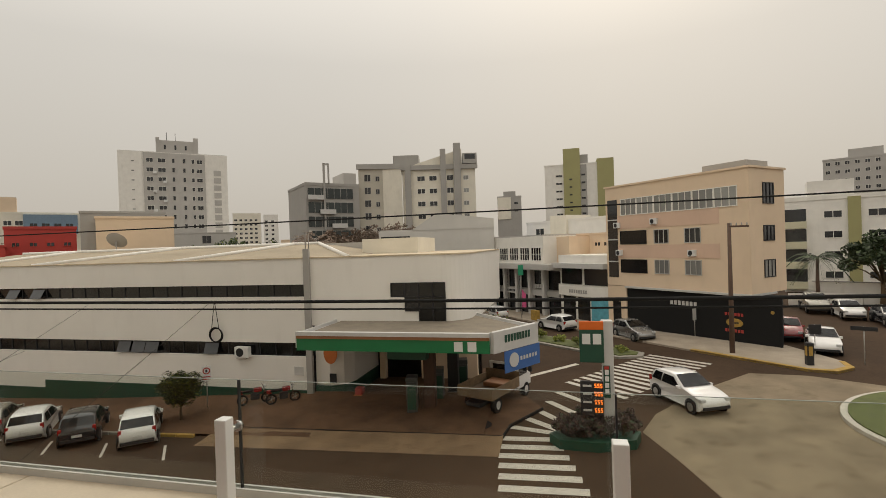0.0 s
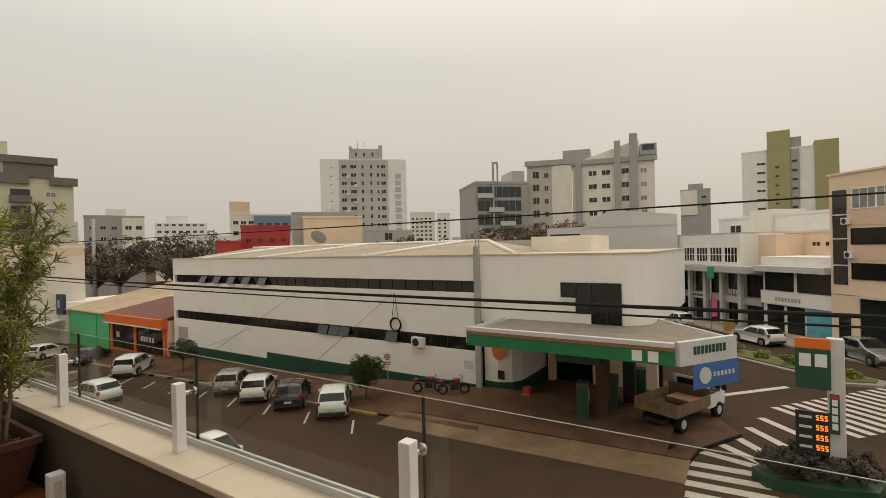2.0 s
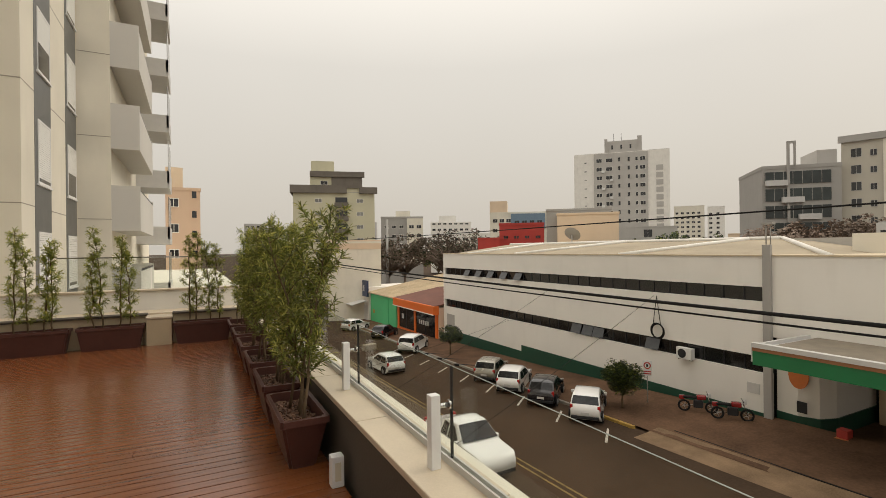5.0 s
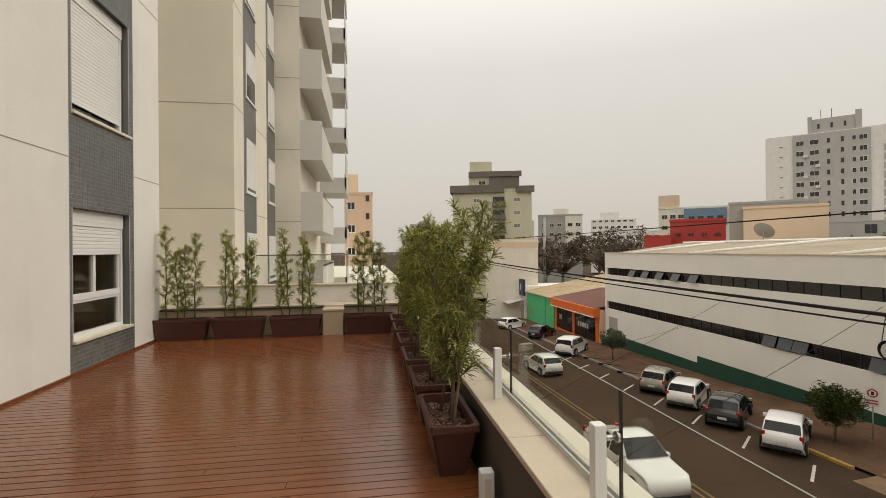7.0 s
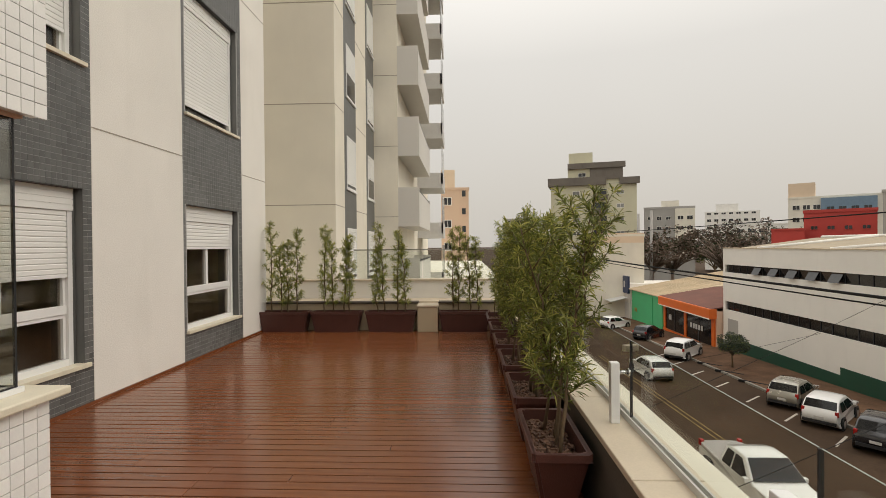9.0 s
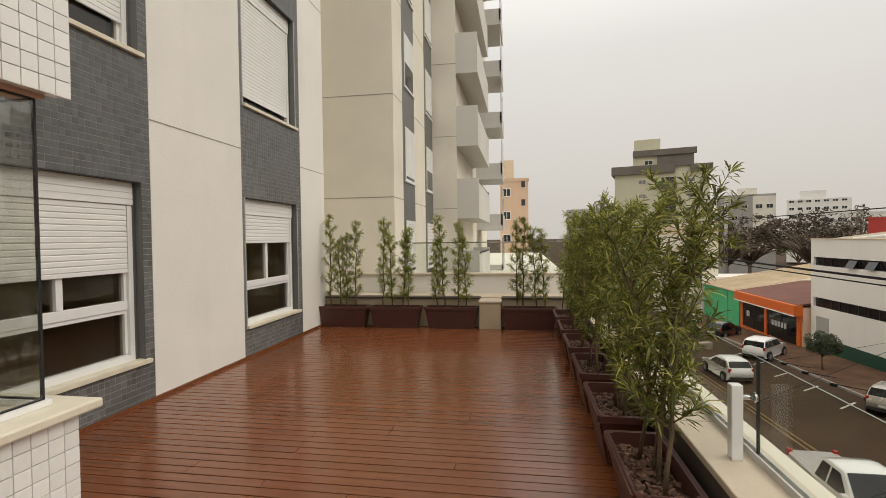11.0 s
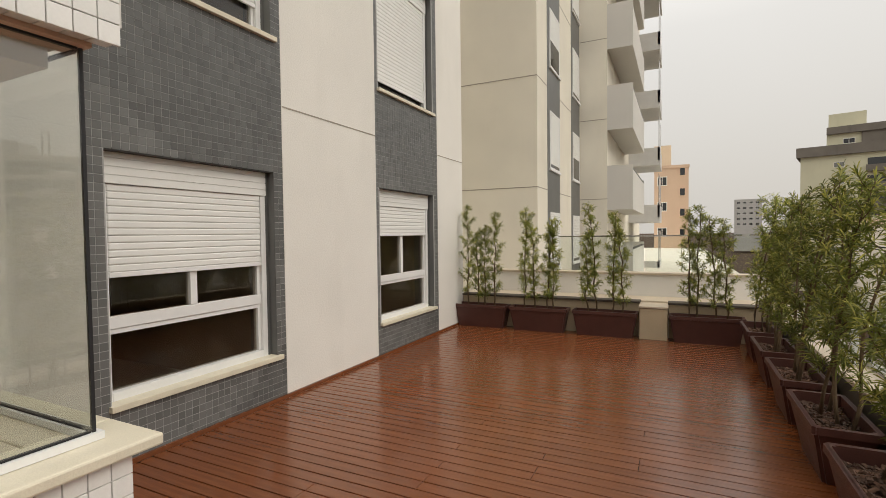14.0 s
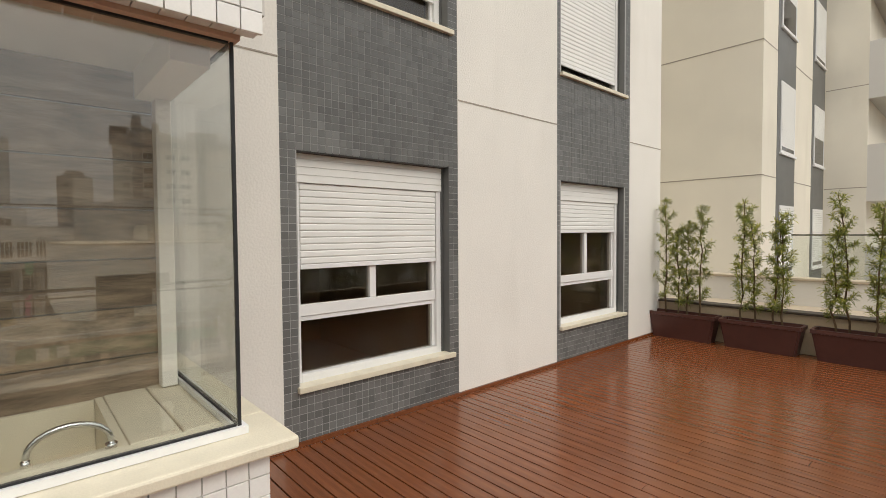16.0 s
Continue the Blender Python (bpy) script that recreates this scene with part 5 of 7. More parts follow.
tube(bm, [(L + 1.3, 0.049, 3.1), (L + 1.3, 0.03, 3.1)], 0.12, 12)
part("lettering", bm, M_YELLOW, e)
part("soffit", fresh((2.2, L + 0.05, -0.3, 3.2, 4.1, 4.24)), M_LGREY, e)
part("stair_glass", fresh((0.25, 1.35, -0.04, -0.003, 5.0, 12.1)), M_PANE, e, "tall stair window")
for z in (6.4, 8.4, 10.2):
    part("stair_transom", fresh((0.2, 1.4, -0.07, -0.042, z, z + 0.1)), M_LGREY, e)
part("entrance", fresh((0, 2.15, 0.0, 3, 0, 4.2)), M_PEACH, e)
part("door", fresh((0.6, 1.5, -0.04, -0.003, 0.3, 2.8)), M_PANE_B, e)
for i in range(6):
    window_at(e, 1.73, 1.5, 1.75 + 1.75 * i, 0, 10.6, 0, M_WALL, M_PANE_L, 2, 0.06)
for z in (8.0, 5.45):
    window_at(e, 2.8, 1.2, 1.65, 0, z, 0, M_BLACK, M_PANE_B, 0, 0.05)
for z, pm in ((8.0, M_PANE), (5.45, M_PANE_L)):
    window_at(e, 1.4, 1.2, 5.2, 0, z, 0, M_MGREY, pm, 2, 0.06)
    window_at(e, 1.4, 1.2, 8.0, 0, z, 0, M_MGREY, pm, 2, 0.06)
for z, h, pm in ((10.7, 1.55, M_PANE), (8.0, 1.15, M_PANE), (5.35, 1.3, M_PANE_L)):
    window_at(e, 1.45, h, L, 1.65, z, 90, M_DARKMET, pm, 2, 0.06)
text_bars(e, L - 6.5, 0.04, 3.0, 2.4, 0.35, 7, M_LGREY)
bm = bmesh.new()
tube(bm, [(L - 1.3, 0.049, 2.1), (L - 1.3, 0.02, 2.1)], 0.32, 24)
for v in bm.verts:
    v.co.x = L - 1.3 + (v.co.x - L + 1.3) * 1.9
part("oval_sign", bm, M_YELLOW, e, "yellow oval sign")
text_bars(e, L - 1.65, 0.018, 2.03, 0.7, 0.14, 5, M_DARKMET)
text_bars(e, L - 2.0, 0.045, 2.6, 1.4, 0.22, 6, M_RED)
text_bars(e, L - 2.0, 0.045, 1.4, 1.4, 0.22, 6, M_RED)
for x, z in ((1.4, 9.5), (5.3, 9.65), (1.6, 7.0), (8.7, 6.95)):
    ax = aircon((A[0] + math.cos(radians(ang)) * x + math.sin(radians(ang)) * 0.02, A[1] + math.sin(radians(ang)) * x - math.cos(radians(ang)) * 0.02, -6.9 + z), ang, "small air conditioner unit on the peach wall")
    ax.scale = (0.7, 0.8, 0.8)

# ---- shops along the avenue ----
A, B = ave(32.5), ave(20.0)
ang = math.degrees(math.atan2(B[1] - A[1], B[0] - A[0]))
e = thing("shop_row", "white two storey shop row with a deep eave", "building", (A[0], A[1], -7.1), ang)
part("wall", fresh((0, 10.5, 0.0, 9, 5.6, 9.35)), M_WALL, e)
part("wall_back", fresh((0, 12.5, 1.0, 12, 0, 5.6)), M_MGREY, e)
part("annex", fresh((10.5, 12.5, 2.0, 9, 5.6, 9.2)), M_PEACH, e)
part("eave", fresh((-0.2, 12.6, -1.2, 1.0, 5.65, 6.25)), M_MGREY, e, "deep grey eave")
for i in range(5):
    window_at(e, 1.75, 1.55, 0.25 + 2.05 * i, 0, 6.55, 0, M_WALL, M_PANE, 3, 0.07, True)
for i in range(5):
    x = 0.4 + 2.45 * i
    part("column", fresh((x - 0.4, x, 0.2, 0.6, 0, 5.6)), M_LGREY, e)
    part("shop_window", fresh((x + 0.05, x + 2.0, 0.9, 0.98, 0.3, 2.5)), M_PANE_B, e)
    part("upper_window", fresh((x + 0.05, x + 2.0, 0.9, 0.98, 3.3, 5.4)), M_PANE if i % 2 else M_PANE_B, e)
    part("sign_band", fresh((x, x + 2.1, 0.55, 0.98, 2.55, 3.2)), M_LGREY if i % 2 else M_GREY, e)
text_bars(e, 2.9, 0.54, 2.75, 1.6, 0.25, 6, M_DARKMET)
text_bars(e, 8.2, 0.54, 3.4, 1.3, 0.5, 4, M_LGREY)
part("roof", fresh((0, 10.5, 0, 9, 9.35, 9.5)), M_MGREY, e)
A2, B2 = ave(20.0), ave(13.0)
e = thing("shop_white", "white shop with dark upper glazing", "building", (A2[0], A2[1], -7.0), ang)
part("wall", fresh((0, 7.0, 0.6, 9, 0, 6.2)), M_WALL, e)
part("canopy_slab", fresh((-0.2, 7.0, -0.5, 0.6, 5.8, 6.3)), M_LGREY, e)
part("attic", fresh((0, 7.0, 0.4, 8, 6.3, 7.1)), M_WALL, e)
part("upper_glazing", fresh((0.3, 3.2, 0.5, 0.59, 4.1, 5.75), (3.6, 6.8, 0.5, 0.59, 4.1, 5.75)), M_PANE_B, e)
part("sign_band", fresh((0, 7.0, 0.3, 0.59, 2.9, 4.05)), M_WALL, e)
text_bars(e, 1.6, 0.29, 3.2, 2.6, 0.35, 8, M_GREY)
part("shop_window", fresh((0.5, 2.2, 0.5, 0.59, 0.3, 2.8), (2.6, 4.2, 0.5, 0.59, 0.3, 2.8)), M_PANE_B, e)
part("mural", fresh((4.5, 6.9, 0.45, 0.59, 0.3, 2.85)), M_TEAL, e, "teal painted wall panel")
A3, B3 = ave(24.0, 5.0), ave(12.5, 5.0)
e, W, H = block("cream_house", "cream upper storey set back behind the shops", A3, B3, 8, ZB, 2.2, M_PEACH, None, 0.2)
windows(e, 4.8, H - 1.3, 3, 1, 0.9, 0.5, 1.3, 1, M_PEACH, M_PANE)
A3, B3 = ave(36, 9.0), ave(17, 9.0)
e, W, H = block("white_house", "white upper storeys set back behind the shops", A3, B3, 9, ZB, 4.2, M_WALL, None, 0.25)
windows(e, 2.0, H - 2.2, 2, 1, 1.8, 1.5, 3.4, 1, M_WALL, M_PANE)
extra(e, (5.5, 8.5, -0.4, 4, H - 3, H + 0.8), M_CREAM, "stair_house")
A3, B3 = ave(44.0, 0.5), ave(33.2, 0.5)
e = thing("blue_shop", "teal blue fronted shop with awning", "shop", (A3[0], A3[1], -7.4), ang)
part("wall", fresh((0, 10.5, 0, 8, 0, 6.6)), M_BLUE, e)
part("band", fresh((0, 10.5, -0.1, -0.003, 5.6, 6.8)), M_LGREY, e)
part("shop_window", fresh((0.5, 10.2, -0.06, -0.003, 0.3, 2.6)), M_PANE_B, e)
part("awning", fresh((5.0, 10.4, -1.6, -0.1, 3.0, 3.25)), M_GREY, e)
fl = thing("pink_banner", "pink feather banner on the pavement", "banner", (*ave(24.5, -1.2), zg(0) + 0.13), ang)
bm = bmesh.new()
tube(bm, [(0, 0, 0), (0, 0, 2.9)], 0.025, 6)
part("mast", bm, M_DARKMET, fl)
bm = bmesh.new()
prism(bm, [(0.03, -0.01), (0.75, -0.01), (0.75, 0.01), (0.03, 0.01)], lambda x, y: 0.6 + 0.3 * x, lambda x, y: 2.9 - 0.9 * x * x)
part("flag", bm, M_PINK, fl)
bin_ = thing("yellow_box", "yellow street box on the pavement", "street box", (*ave(20.5, -2.6), zg(-1) + 0.13), ang)
part("case", fresh((-0.4, 0.4, -0.3, 0.3, 0, 1.0), bevel=0.04), M_YELLOW, bin_)

# ---- the fuel station ----
e = thing("station_building", "long white two storey station building with black window bands", "building", (24.5, 45.2, -9.4), -90)
# local x runs along the street towards the crossing, local y away from the street
SL, SZ = 42.5, -9.4


def zl(z):
    return z - SZ


def yl(y):
    return 45.2 - y


for za, zb in ((-9.4, -4.54), (-3.76, -1.12), (-0.42, 1.05)):
    part("wall", fresh((0, yl(12.0), 0.0, 0.4, zl(za), zl(zb))), M_STWHITE, e)
for za, zb in ((-4.54, -3.76), (-1.12, -0.42)):
    part("wall", fresh((0, 0.35, 0.0, 0.4, zl(za), zl(zb))), M_STWHITE, e)
part("plinth", fresh((yl(31.3), yl(12.0), -0.05, -0.003, 0.6, zl(-6.44)), (2.6, yl(31.3), -0.05, -0.003, 0.6, zl(-6.95))), M_GREEN, e, "dark green painted plinth")
# added solid core; its dark colour stands in for the unlit rooms
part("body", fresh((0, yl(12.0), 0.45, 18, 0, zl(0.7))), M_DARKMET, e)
part("end_wall", fresh((-0.02, 0.0, 0, 18, 0, zl(1.05))), M_STWHITE, e)
pane_u = mesh_of("pane", fresh((0.02, 1.03, 0.16, 0.2, 0, 0.70)), M_PANE_B)
pane_l = mesh_of("pane", fresh((0.02, 1.03, 0.16, 0.2, 0, 0.78)), M_PANE_B)
mull = mesh_of("mullion", fresh((-0.02, 0.02, 0.12, 0.2, 0, 0.78)), M_DARKMET)
for i in range(31):
    x = 0.37 + 1.055 * i
    put("pane", pane_u, e, x, 0, zl(-1.12))
    put("pane", pane_l, e, x, 0, zl(-4.54))
    put("mullion", mull, e, x + 1.05, 0, zl(-1.12), s=(1, 1, 0.9))
    put("mullion", mull, e, x + 1.05, 0, zl(-4.54))
sash = mesh_of("open_sash", fresh((0.05, 1.0, -0.012, 0.0, 0.0, 0.66)), mat("grey_glass_sash", (0.06, 0.062, 0.065), 0.15, bump=0.0))
for x, z in ((6.7, -0.5), (8.8, -0.5), (10.9, -0.5), (13.0, -0.5), (4.6, -0.5), (19.8, -3.82), (21.9, -3.82), (26.2, -3.82), (20.9, -3.82)):
    o = put("open_sash", sash, e, x, 0.1, zl(z), -32)
    o.matrix_basis = pose(x, 0.1, zl(z), -30 if z > -1 else -20) @ Matrix.Translation((0, 0, -0.68))
part("coping", fresh((-0.06, yl(12.0), -0.06, 0.5, zl(1.053), zl(1.12))), M_ROOF_C, e, "weathered parapet coping")
part("side_door", fresh((0.8, 2.4, -0.04, -0.003, zl(-8.0), zl(-5.3))), M_GREY, e, "grey side door")
# upper block with the rounded corner over the forecourt
bm = bmesh.new()
outline = [(yl(12.0), 0.02), (yl(4.4), 0.02)] + [(yl(4.4) + 1.6 * math.sin(a * math.pi / 20), 1.62 - 1.6 * math.cos(a * math.pi / 20)) for a in range(1, 11)] + [(yl(2.8), 14), (yl(12.0), 14)]
prism(bm, outline, zl(-2.75), zl(1.05))
part("corner_block", bm, M_STWHITE, e, "white block with a rounded corner")
bm = bmesh.new()
prism(bm, [(x + (0.05 if x > 41 else 0), y - (0.05 if y < 1 else 0)) for x, y in outline], zl(1.053), zl(1.12))
part("coping", bm, M_ROOF_C, e)
for i, (ya, yb, z0, z1) in enumerate(((7.04, 6.25, -1.18, -0.40), (6.25, 5.47, -1.95, -0.40), (5.47, 4.68, -2.72, -0.40), (4.68, 3.98, -2.72, -0.40))):
    window_at(e, ya - yb, z1 - z0, yl(ya), 0.02, zl(z0), 0, M_DARKMET, M_PANE_B, 0, 0.04, name="corner_window")
    if z1 - z0 > 1:
        part("transom", fresh((yl(ya), yl(yb), -0.05, 0.015, zl(-1.2), zl(-1.14))), M_DARKMET, e)
part("window_sill", fresh((yl(7.15), yl(6.25), -0.08, 0.015, zl(-1.27), zl(-1.19))), M_STWHITE, e)
# downpipe pier with the mast on it
part("downpipe", fresh((yl(12.17), yl(11.8), -0.16, 0.015, 0.5, zl(1.6)), bevel=0.02), M_GREY, e, "grey square downpipe pier")
bm = bmesh.new()
for dx in (-0.1, 0.1):
    tube(bm, [(yl(11.98) + dx, 0.05, zl(1.6)), (yl(11.98) + dx, 0.05, zl(2.6))], 0.03, 6)
box(bm, yl(11.98) - 0.25, yl(11.98) + 0.25, -0.1, 0.2, zl(2.55), zl(2.65))
part("mast", bm, M_GREY, e)
# ground floor under the canopy
bm = bmesh.new()
out2 = [(yl(11.8), 0.3), (yl(10.9), 0.25), (yl(10.2), 0.6), (yl(9.9), 1.4), (yl(9.9), 9), (yl(11.8), 9)]
prism(bm, out2, 0.6, zl(-2.76))
part("kiosk", bm, M_STWHITE, e, "curved white kiosk wall")
bm = bmesh.new()
prism(bm, [(yl(11.8), 0.24), (yl(10.9), 0.19), (yl(10.15), 0.55), (yl(9.84), 1.38), (yl(9.84), 8), (yl(11.8), 8)], 0.6, zl(-6.2))
part("plinth", bm, M_GREEN, e, "dark green painted plinth")
bm = bmesh.new()
tube(bm, [(yl(10.85), 0.235, zl(-4.35)), (yl(10.85), 0.21, zl(-4.35))], 0.42, 24)
for v in bm.verts:
    v.co.z = zl(-4.35) + (v.co.z - zl(-4.35)) * 1.45
part("oval_sign", bm, M_DIRT, e, "orange oval sign")
part("notice", fresh((yl(10.9), yl(10.5), 0.15, 0.2, zl(-6.0), zl(-5.5))), M_DARKMET, e)
part("shop_front", fresh((yl(9.85), yl(3.0), 5.0, 5.3, 0.6, zl(-2.76))), M_PANE_B, e, "dark shop front")
part("shop_wall", fresh((yl(6.8), yl(3.2), 4.6, 4.98, 0.6, zl(-2.76)), (yl(9.6), yl(9.2), 4.6, 4.98, 0.6, zl(-2.76))), M_PEACH, e)
part("notice_board", fresh((yl(13.0), yl(12.4), -0.03, -0.004, zl(-5.6), zl(-5.1))), M_LGREY, e)
bm = bmesh.new()
rv = [bm.verts.new((yl(a), x, zl(z))) for a, x, z in ((44.8, 0.4, 0.98), (9.5, 0.4, 0.98), (15.5, 8.0, 1.95), (44.8, 8.0, 1.95), (44.8, 17.8, 0.98), (9.5, 17.8, 0.98))]
for f in ((0, 1, 2, 3), (3, 2, 5, 4), (1, 5, 2)):
    bm.faces.new([rv[i] for i in f])
part("roof", bm, M_ROOF, e, "pale fibre cement roof")
for a, b in (((33, 0.6), (27.5, 8.0)), ((21.5, 0.6), (17.5, 8.0)), ((9.7, 0.6), (15.4, 8.0)), ((41, 0.6), (38, 8.0)), ((44, 8.0), (15.4, 8.05))):
    bm = bmesh.new()
    za, zb = 0.98 + (a[1] - 0.4) * 0.1276, 0.98 + (b[1] - 0.4) * 0.1276
    tube(bm, [(yl(a[0]), a[1], zl(za + 0.05)), (yl(b[0]), b[1], zl(zb + 0.05))], 0.14, 6)
    part("ridge_flashing", bm, M_WALL, e, "white roof flashing")
part("stair_house", fresh((yl(11.3), yl(7.3), 6.4, 11, zl(0.6), zl(2.15))), M_CREAM, e)
part("back_wall", fresh((yl(17.5), yl(11.32), 9.6, 10, zl(0.6), zl(2.0))), M_MGREY, e)
aircon((24.46, 16.2, -4.6), -90, "white air conditioner unit on the station wall")
dish = thing("satellite_dish", "grey satellite dish on the roof", "satellite dish", (33.0, 34.5, 1.5))
bm = bmesh.new()
rings = []
for r in range(5):
    rr = 0.2 * r
    rings.append([bm.verts.new((rr * math.cos(a * math.pi / 8), rr * math.sin(a * math.pi / 8), 0.25 * rr * rr)) for a in range(16)] if r else [bm.verts.new((0, 0, 0))])
for a, b in zip(rings, rings[1:]):
    for k in range(16):
        bm.faces.new((a[0], b[k], b[(k + 1) % 16]) if len(a) == 1 else (a[k], b[k], b[(k + 1) % 16], a[(k + 1) % 16]))
bmesh.ops.transform(bm, matrix=pose(0, 0, 1.3, 0, -50, 200), verts=bm.verts)
part("reflector", bm, M_GREY, dish)
bm = bmesh.new()
tube(bm, [(0, 0, 0), (0, 0, 1.3)], 0.05, 8)
part("mast", bm, M_GREY, dish)
coil = thing("cable_coil", "coil of black cable hung on the station wall", "cable", (24.35, 18.0, -3.3))
bm = bmesh.new()
for k in range(4):
    tube(bm, [(0.03 * k - 0.06, 0.42 * math.cos(a * math.pi / 12), 0.42 * math.sin(a * math.pi / 12) - 0.02 * k) for a in range(25)], 0.035, 6)
part("coil", bm, M_BLACK, coil)
bm = bmesh.new()
tube(bm, [(0, -0.2, 0.35), (0, 0.05, 2.0)], 0.02, 5)
tube(bm, [(0, 0.3, 0.35), (0, 0.05, 2.0)], 0.02, 5)
part("hanger", bm, M_BLACK, coil)

# canopy
can = thing("fuel_canopy", "flat fuel canopy with a green front fascia", "canopy", (20.3, 1.1, -6.9))
CP = [(20.3, 10.25), (20.3, 1.1), (22.95, -0.65), (27.2, 2.9), (27.2, 10.25)]
loc = [(x - 20.3, y - 1.1) for x, y in CP]
bm = bmesh.new()
prism(bm, loc, 3.95, 4.35)
part("slab", bm, M_LGREY, can)
cx, cy = 2.4, 4.0
bm = bmesh.new()
prism(bm, [(cx + (x - cx) * 0.93, cy + (y - cy) * 0.95) for x, y in loc], 4.353, 4.42)
part("roof", bm, M_CANROOF, can, "dusty canopy roof")


def fascia(p, q, z0, z1, t, m, name, label="", out=0.0):
    bm = bmesh.new()
    d = Vector((q[0] - p[0], q[1] - p[1])).normalized()
    nx, ny = d.y, -d.x
    # outward is away from the slab's middle
    if nx * (p[0] - cx) + ny * (p[1] - cy) < 0:
        nx, ny = -nx, -ny
    prism(bm, [(p[0] + nx * out, p[1] + ny * out), (q[0] + nx * out, q[1] + ny * out), (q[0] + nx * (out + t), q[1] + ny * (out + t)), (p[0] + nx * (out + t), p[1] + ny * (out + t))], z0, z1)
    return part(name, bm, m, can, label)


fascia(loc[0], loc[1], 3.72, 4.28, 0.12, M_GREEN_B, "green_fascia", "bright green fascia", 0.005)
fascia(loc[0], loc[1], 4.283, 4.42, 0.16, M_COPPER, "stripe", "copper stripe", 0.005)
fascia(loc[0], loc[1], 4.423, 4.60, 0.26, M_LGREY, "top_band", "pale metal top band", -0.05)
fascia(loc[1], loc[2], 3.72, 4.64, 0.22, M_LGREY, "end_fascia", "pale metal end fascia", 0.005)
fascia(loc[2], loc[3], 3.9, 4.5, 0.12, M_LGREY, "back_fascia", "", 0.005)
fascia(loc[4], loc[0], 3.8, 4.5, 0.12, M_LGREY, "end_band", "", 0.005)
# trade letters as plain bars
for y in (1.35, 0.75):
    part("letter", fresh((-0.15, -0.127, y - 0.18, y + 0.2, 3.80, 4.22)), M_WHITEPL, can, "white letter shape")
bm = bmesh.new()
d = Vector((loc[2][0], loc[2][1])) - Vector((loc[1][0], loc[1][1]))
for i in range(9):
    f = 0.25 + 0.065 * i
    c = Vector((loc[1][0], loc[1][1])) + d * f
    nrm = Vector((d.y, -d.x)).normalized()
    if nrm.y > 0:
        nrm = -nrm
    u = d.normalized()
    p0 = c + nrm * 0.226 - u * 0.07
    p1 = c + nrm * 0.226 + u * 0.07
    prism(bm, [(p0.x, p0.y), (p1.x, p1.y), (p1.x + nrm.x * 0.02, p1.y + nrm.y * 0.02), (p0.x + nrm.x * 0.02, p0.y + nrm.y * 0.02)], 4.10, 4.42)
part("lettering", bm, M_GREEN, can, "row of dark green letter shapes")
ban = thing("blue_banner", "blue advertising banner hung below the canopy", "banner", (20.3, 1.1, -6.9))
bm = bmesh.new()
a, b = (0.45, -0.55), (2.6, -1.95)
prism(bm, [a, b, (b[0] - 0.02, b[1] - 0.03), (a[0] - 0.02, a[1] - 0.03)], 2.75, 3.70)
part("sheet", bm, M_BLUE, ban)
bm = bmesh.new()
tube(bm, [(0.95, -0.92, 3.25), (0.93, -0.95, 3.25)], 0.32, 20)
part("emblem", bm, M_LGREY, ban, "round pale emblem")
bm = bmesh.new()
for i in range(6):
    f = 0.42 + 0.085 * i
    x, y = a[0] + (b[0] - a[0]) * f, a[1] + (b[1] - a[1]) * f
    prism(bm, [(x - 0.02, y - 0.033), (x + 0.1, y - 0.033 - 0.066), (x + 0.09, y - 0.085 - 0.033), (x - 0.03, y - 0.05)], 3.15, 3.32)
part("lettering", bm, M_LGREY, ban)
for x, y in ((22.95, 4.55), (25.0, 3.8)):
    c = part("column", fresh((x - 20.3 - 0.22, x - 20.3 + 0.22, y - 1.1 - 0.28, y - 1.1 + 0.28, 0.1, 3.94), bevel=0.02), M_COLUMN if x < 24 else M_DARKMET, can, "brown clad canopy column" if x < 24 else "dark canopy column")
part("hanging_sign", fresh((1.9, 2.4, 3.4, 5.4, 2.9, 3.7)), M_GREEN, can, "hanging dark sign box")


def pump(loc, rz):
    p = thing("fuel_pump", "dark green and grey fuel pump on an island", "fuel pump", loc, rz, group="fuel pumps")
    part("island", fresh((-0.55, 0.55, -0.45, 0.45, 0, 0.16), bevel=0.03), M_KERB, p)
    part("cabinet", fresh((-0.32, 0.32, -0.26, 0.26, 0.163, 1.72), bevel=0.03), M_PUMP, p)
    part("display", fresh((-0.26, 0.26, -0.28, -0.262, 1.1, 1.6)), M_GREY, p)
    part("side_panel", fresh((-0.345, -0.322, -0.2, 0.2, 0.4, 1.6), (0.322, 0.345, -0.2, 0.2, 0.4, 1.6)), M_GREEN, p)
    part("top_box", fresh((-0.36, 0.36, -0.28, 0.28, 1.723, 1.95), bevel=0.03), M_PUMP, p)
    bm = bmesh.new()
    tube(bm, [(0.36, -0.1, 1.3), (0.5, -0.25, 0.9), (0.45, -0.3, 0.45), (0.38, -0.1, 0.7)], 0.02, 6)
    part("hose", bm, M_BLACK, p)
    bm = bmesh.new()
    tube(bm, [(0.35, -0.1, 1.1), (0.38, -0.16, 1.3)], 0.03, 6)
    part("nozzle", bm, M_BLACK, p)
    return p


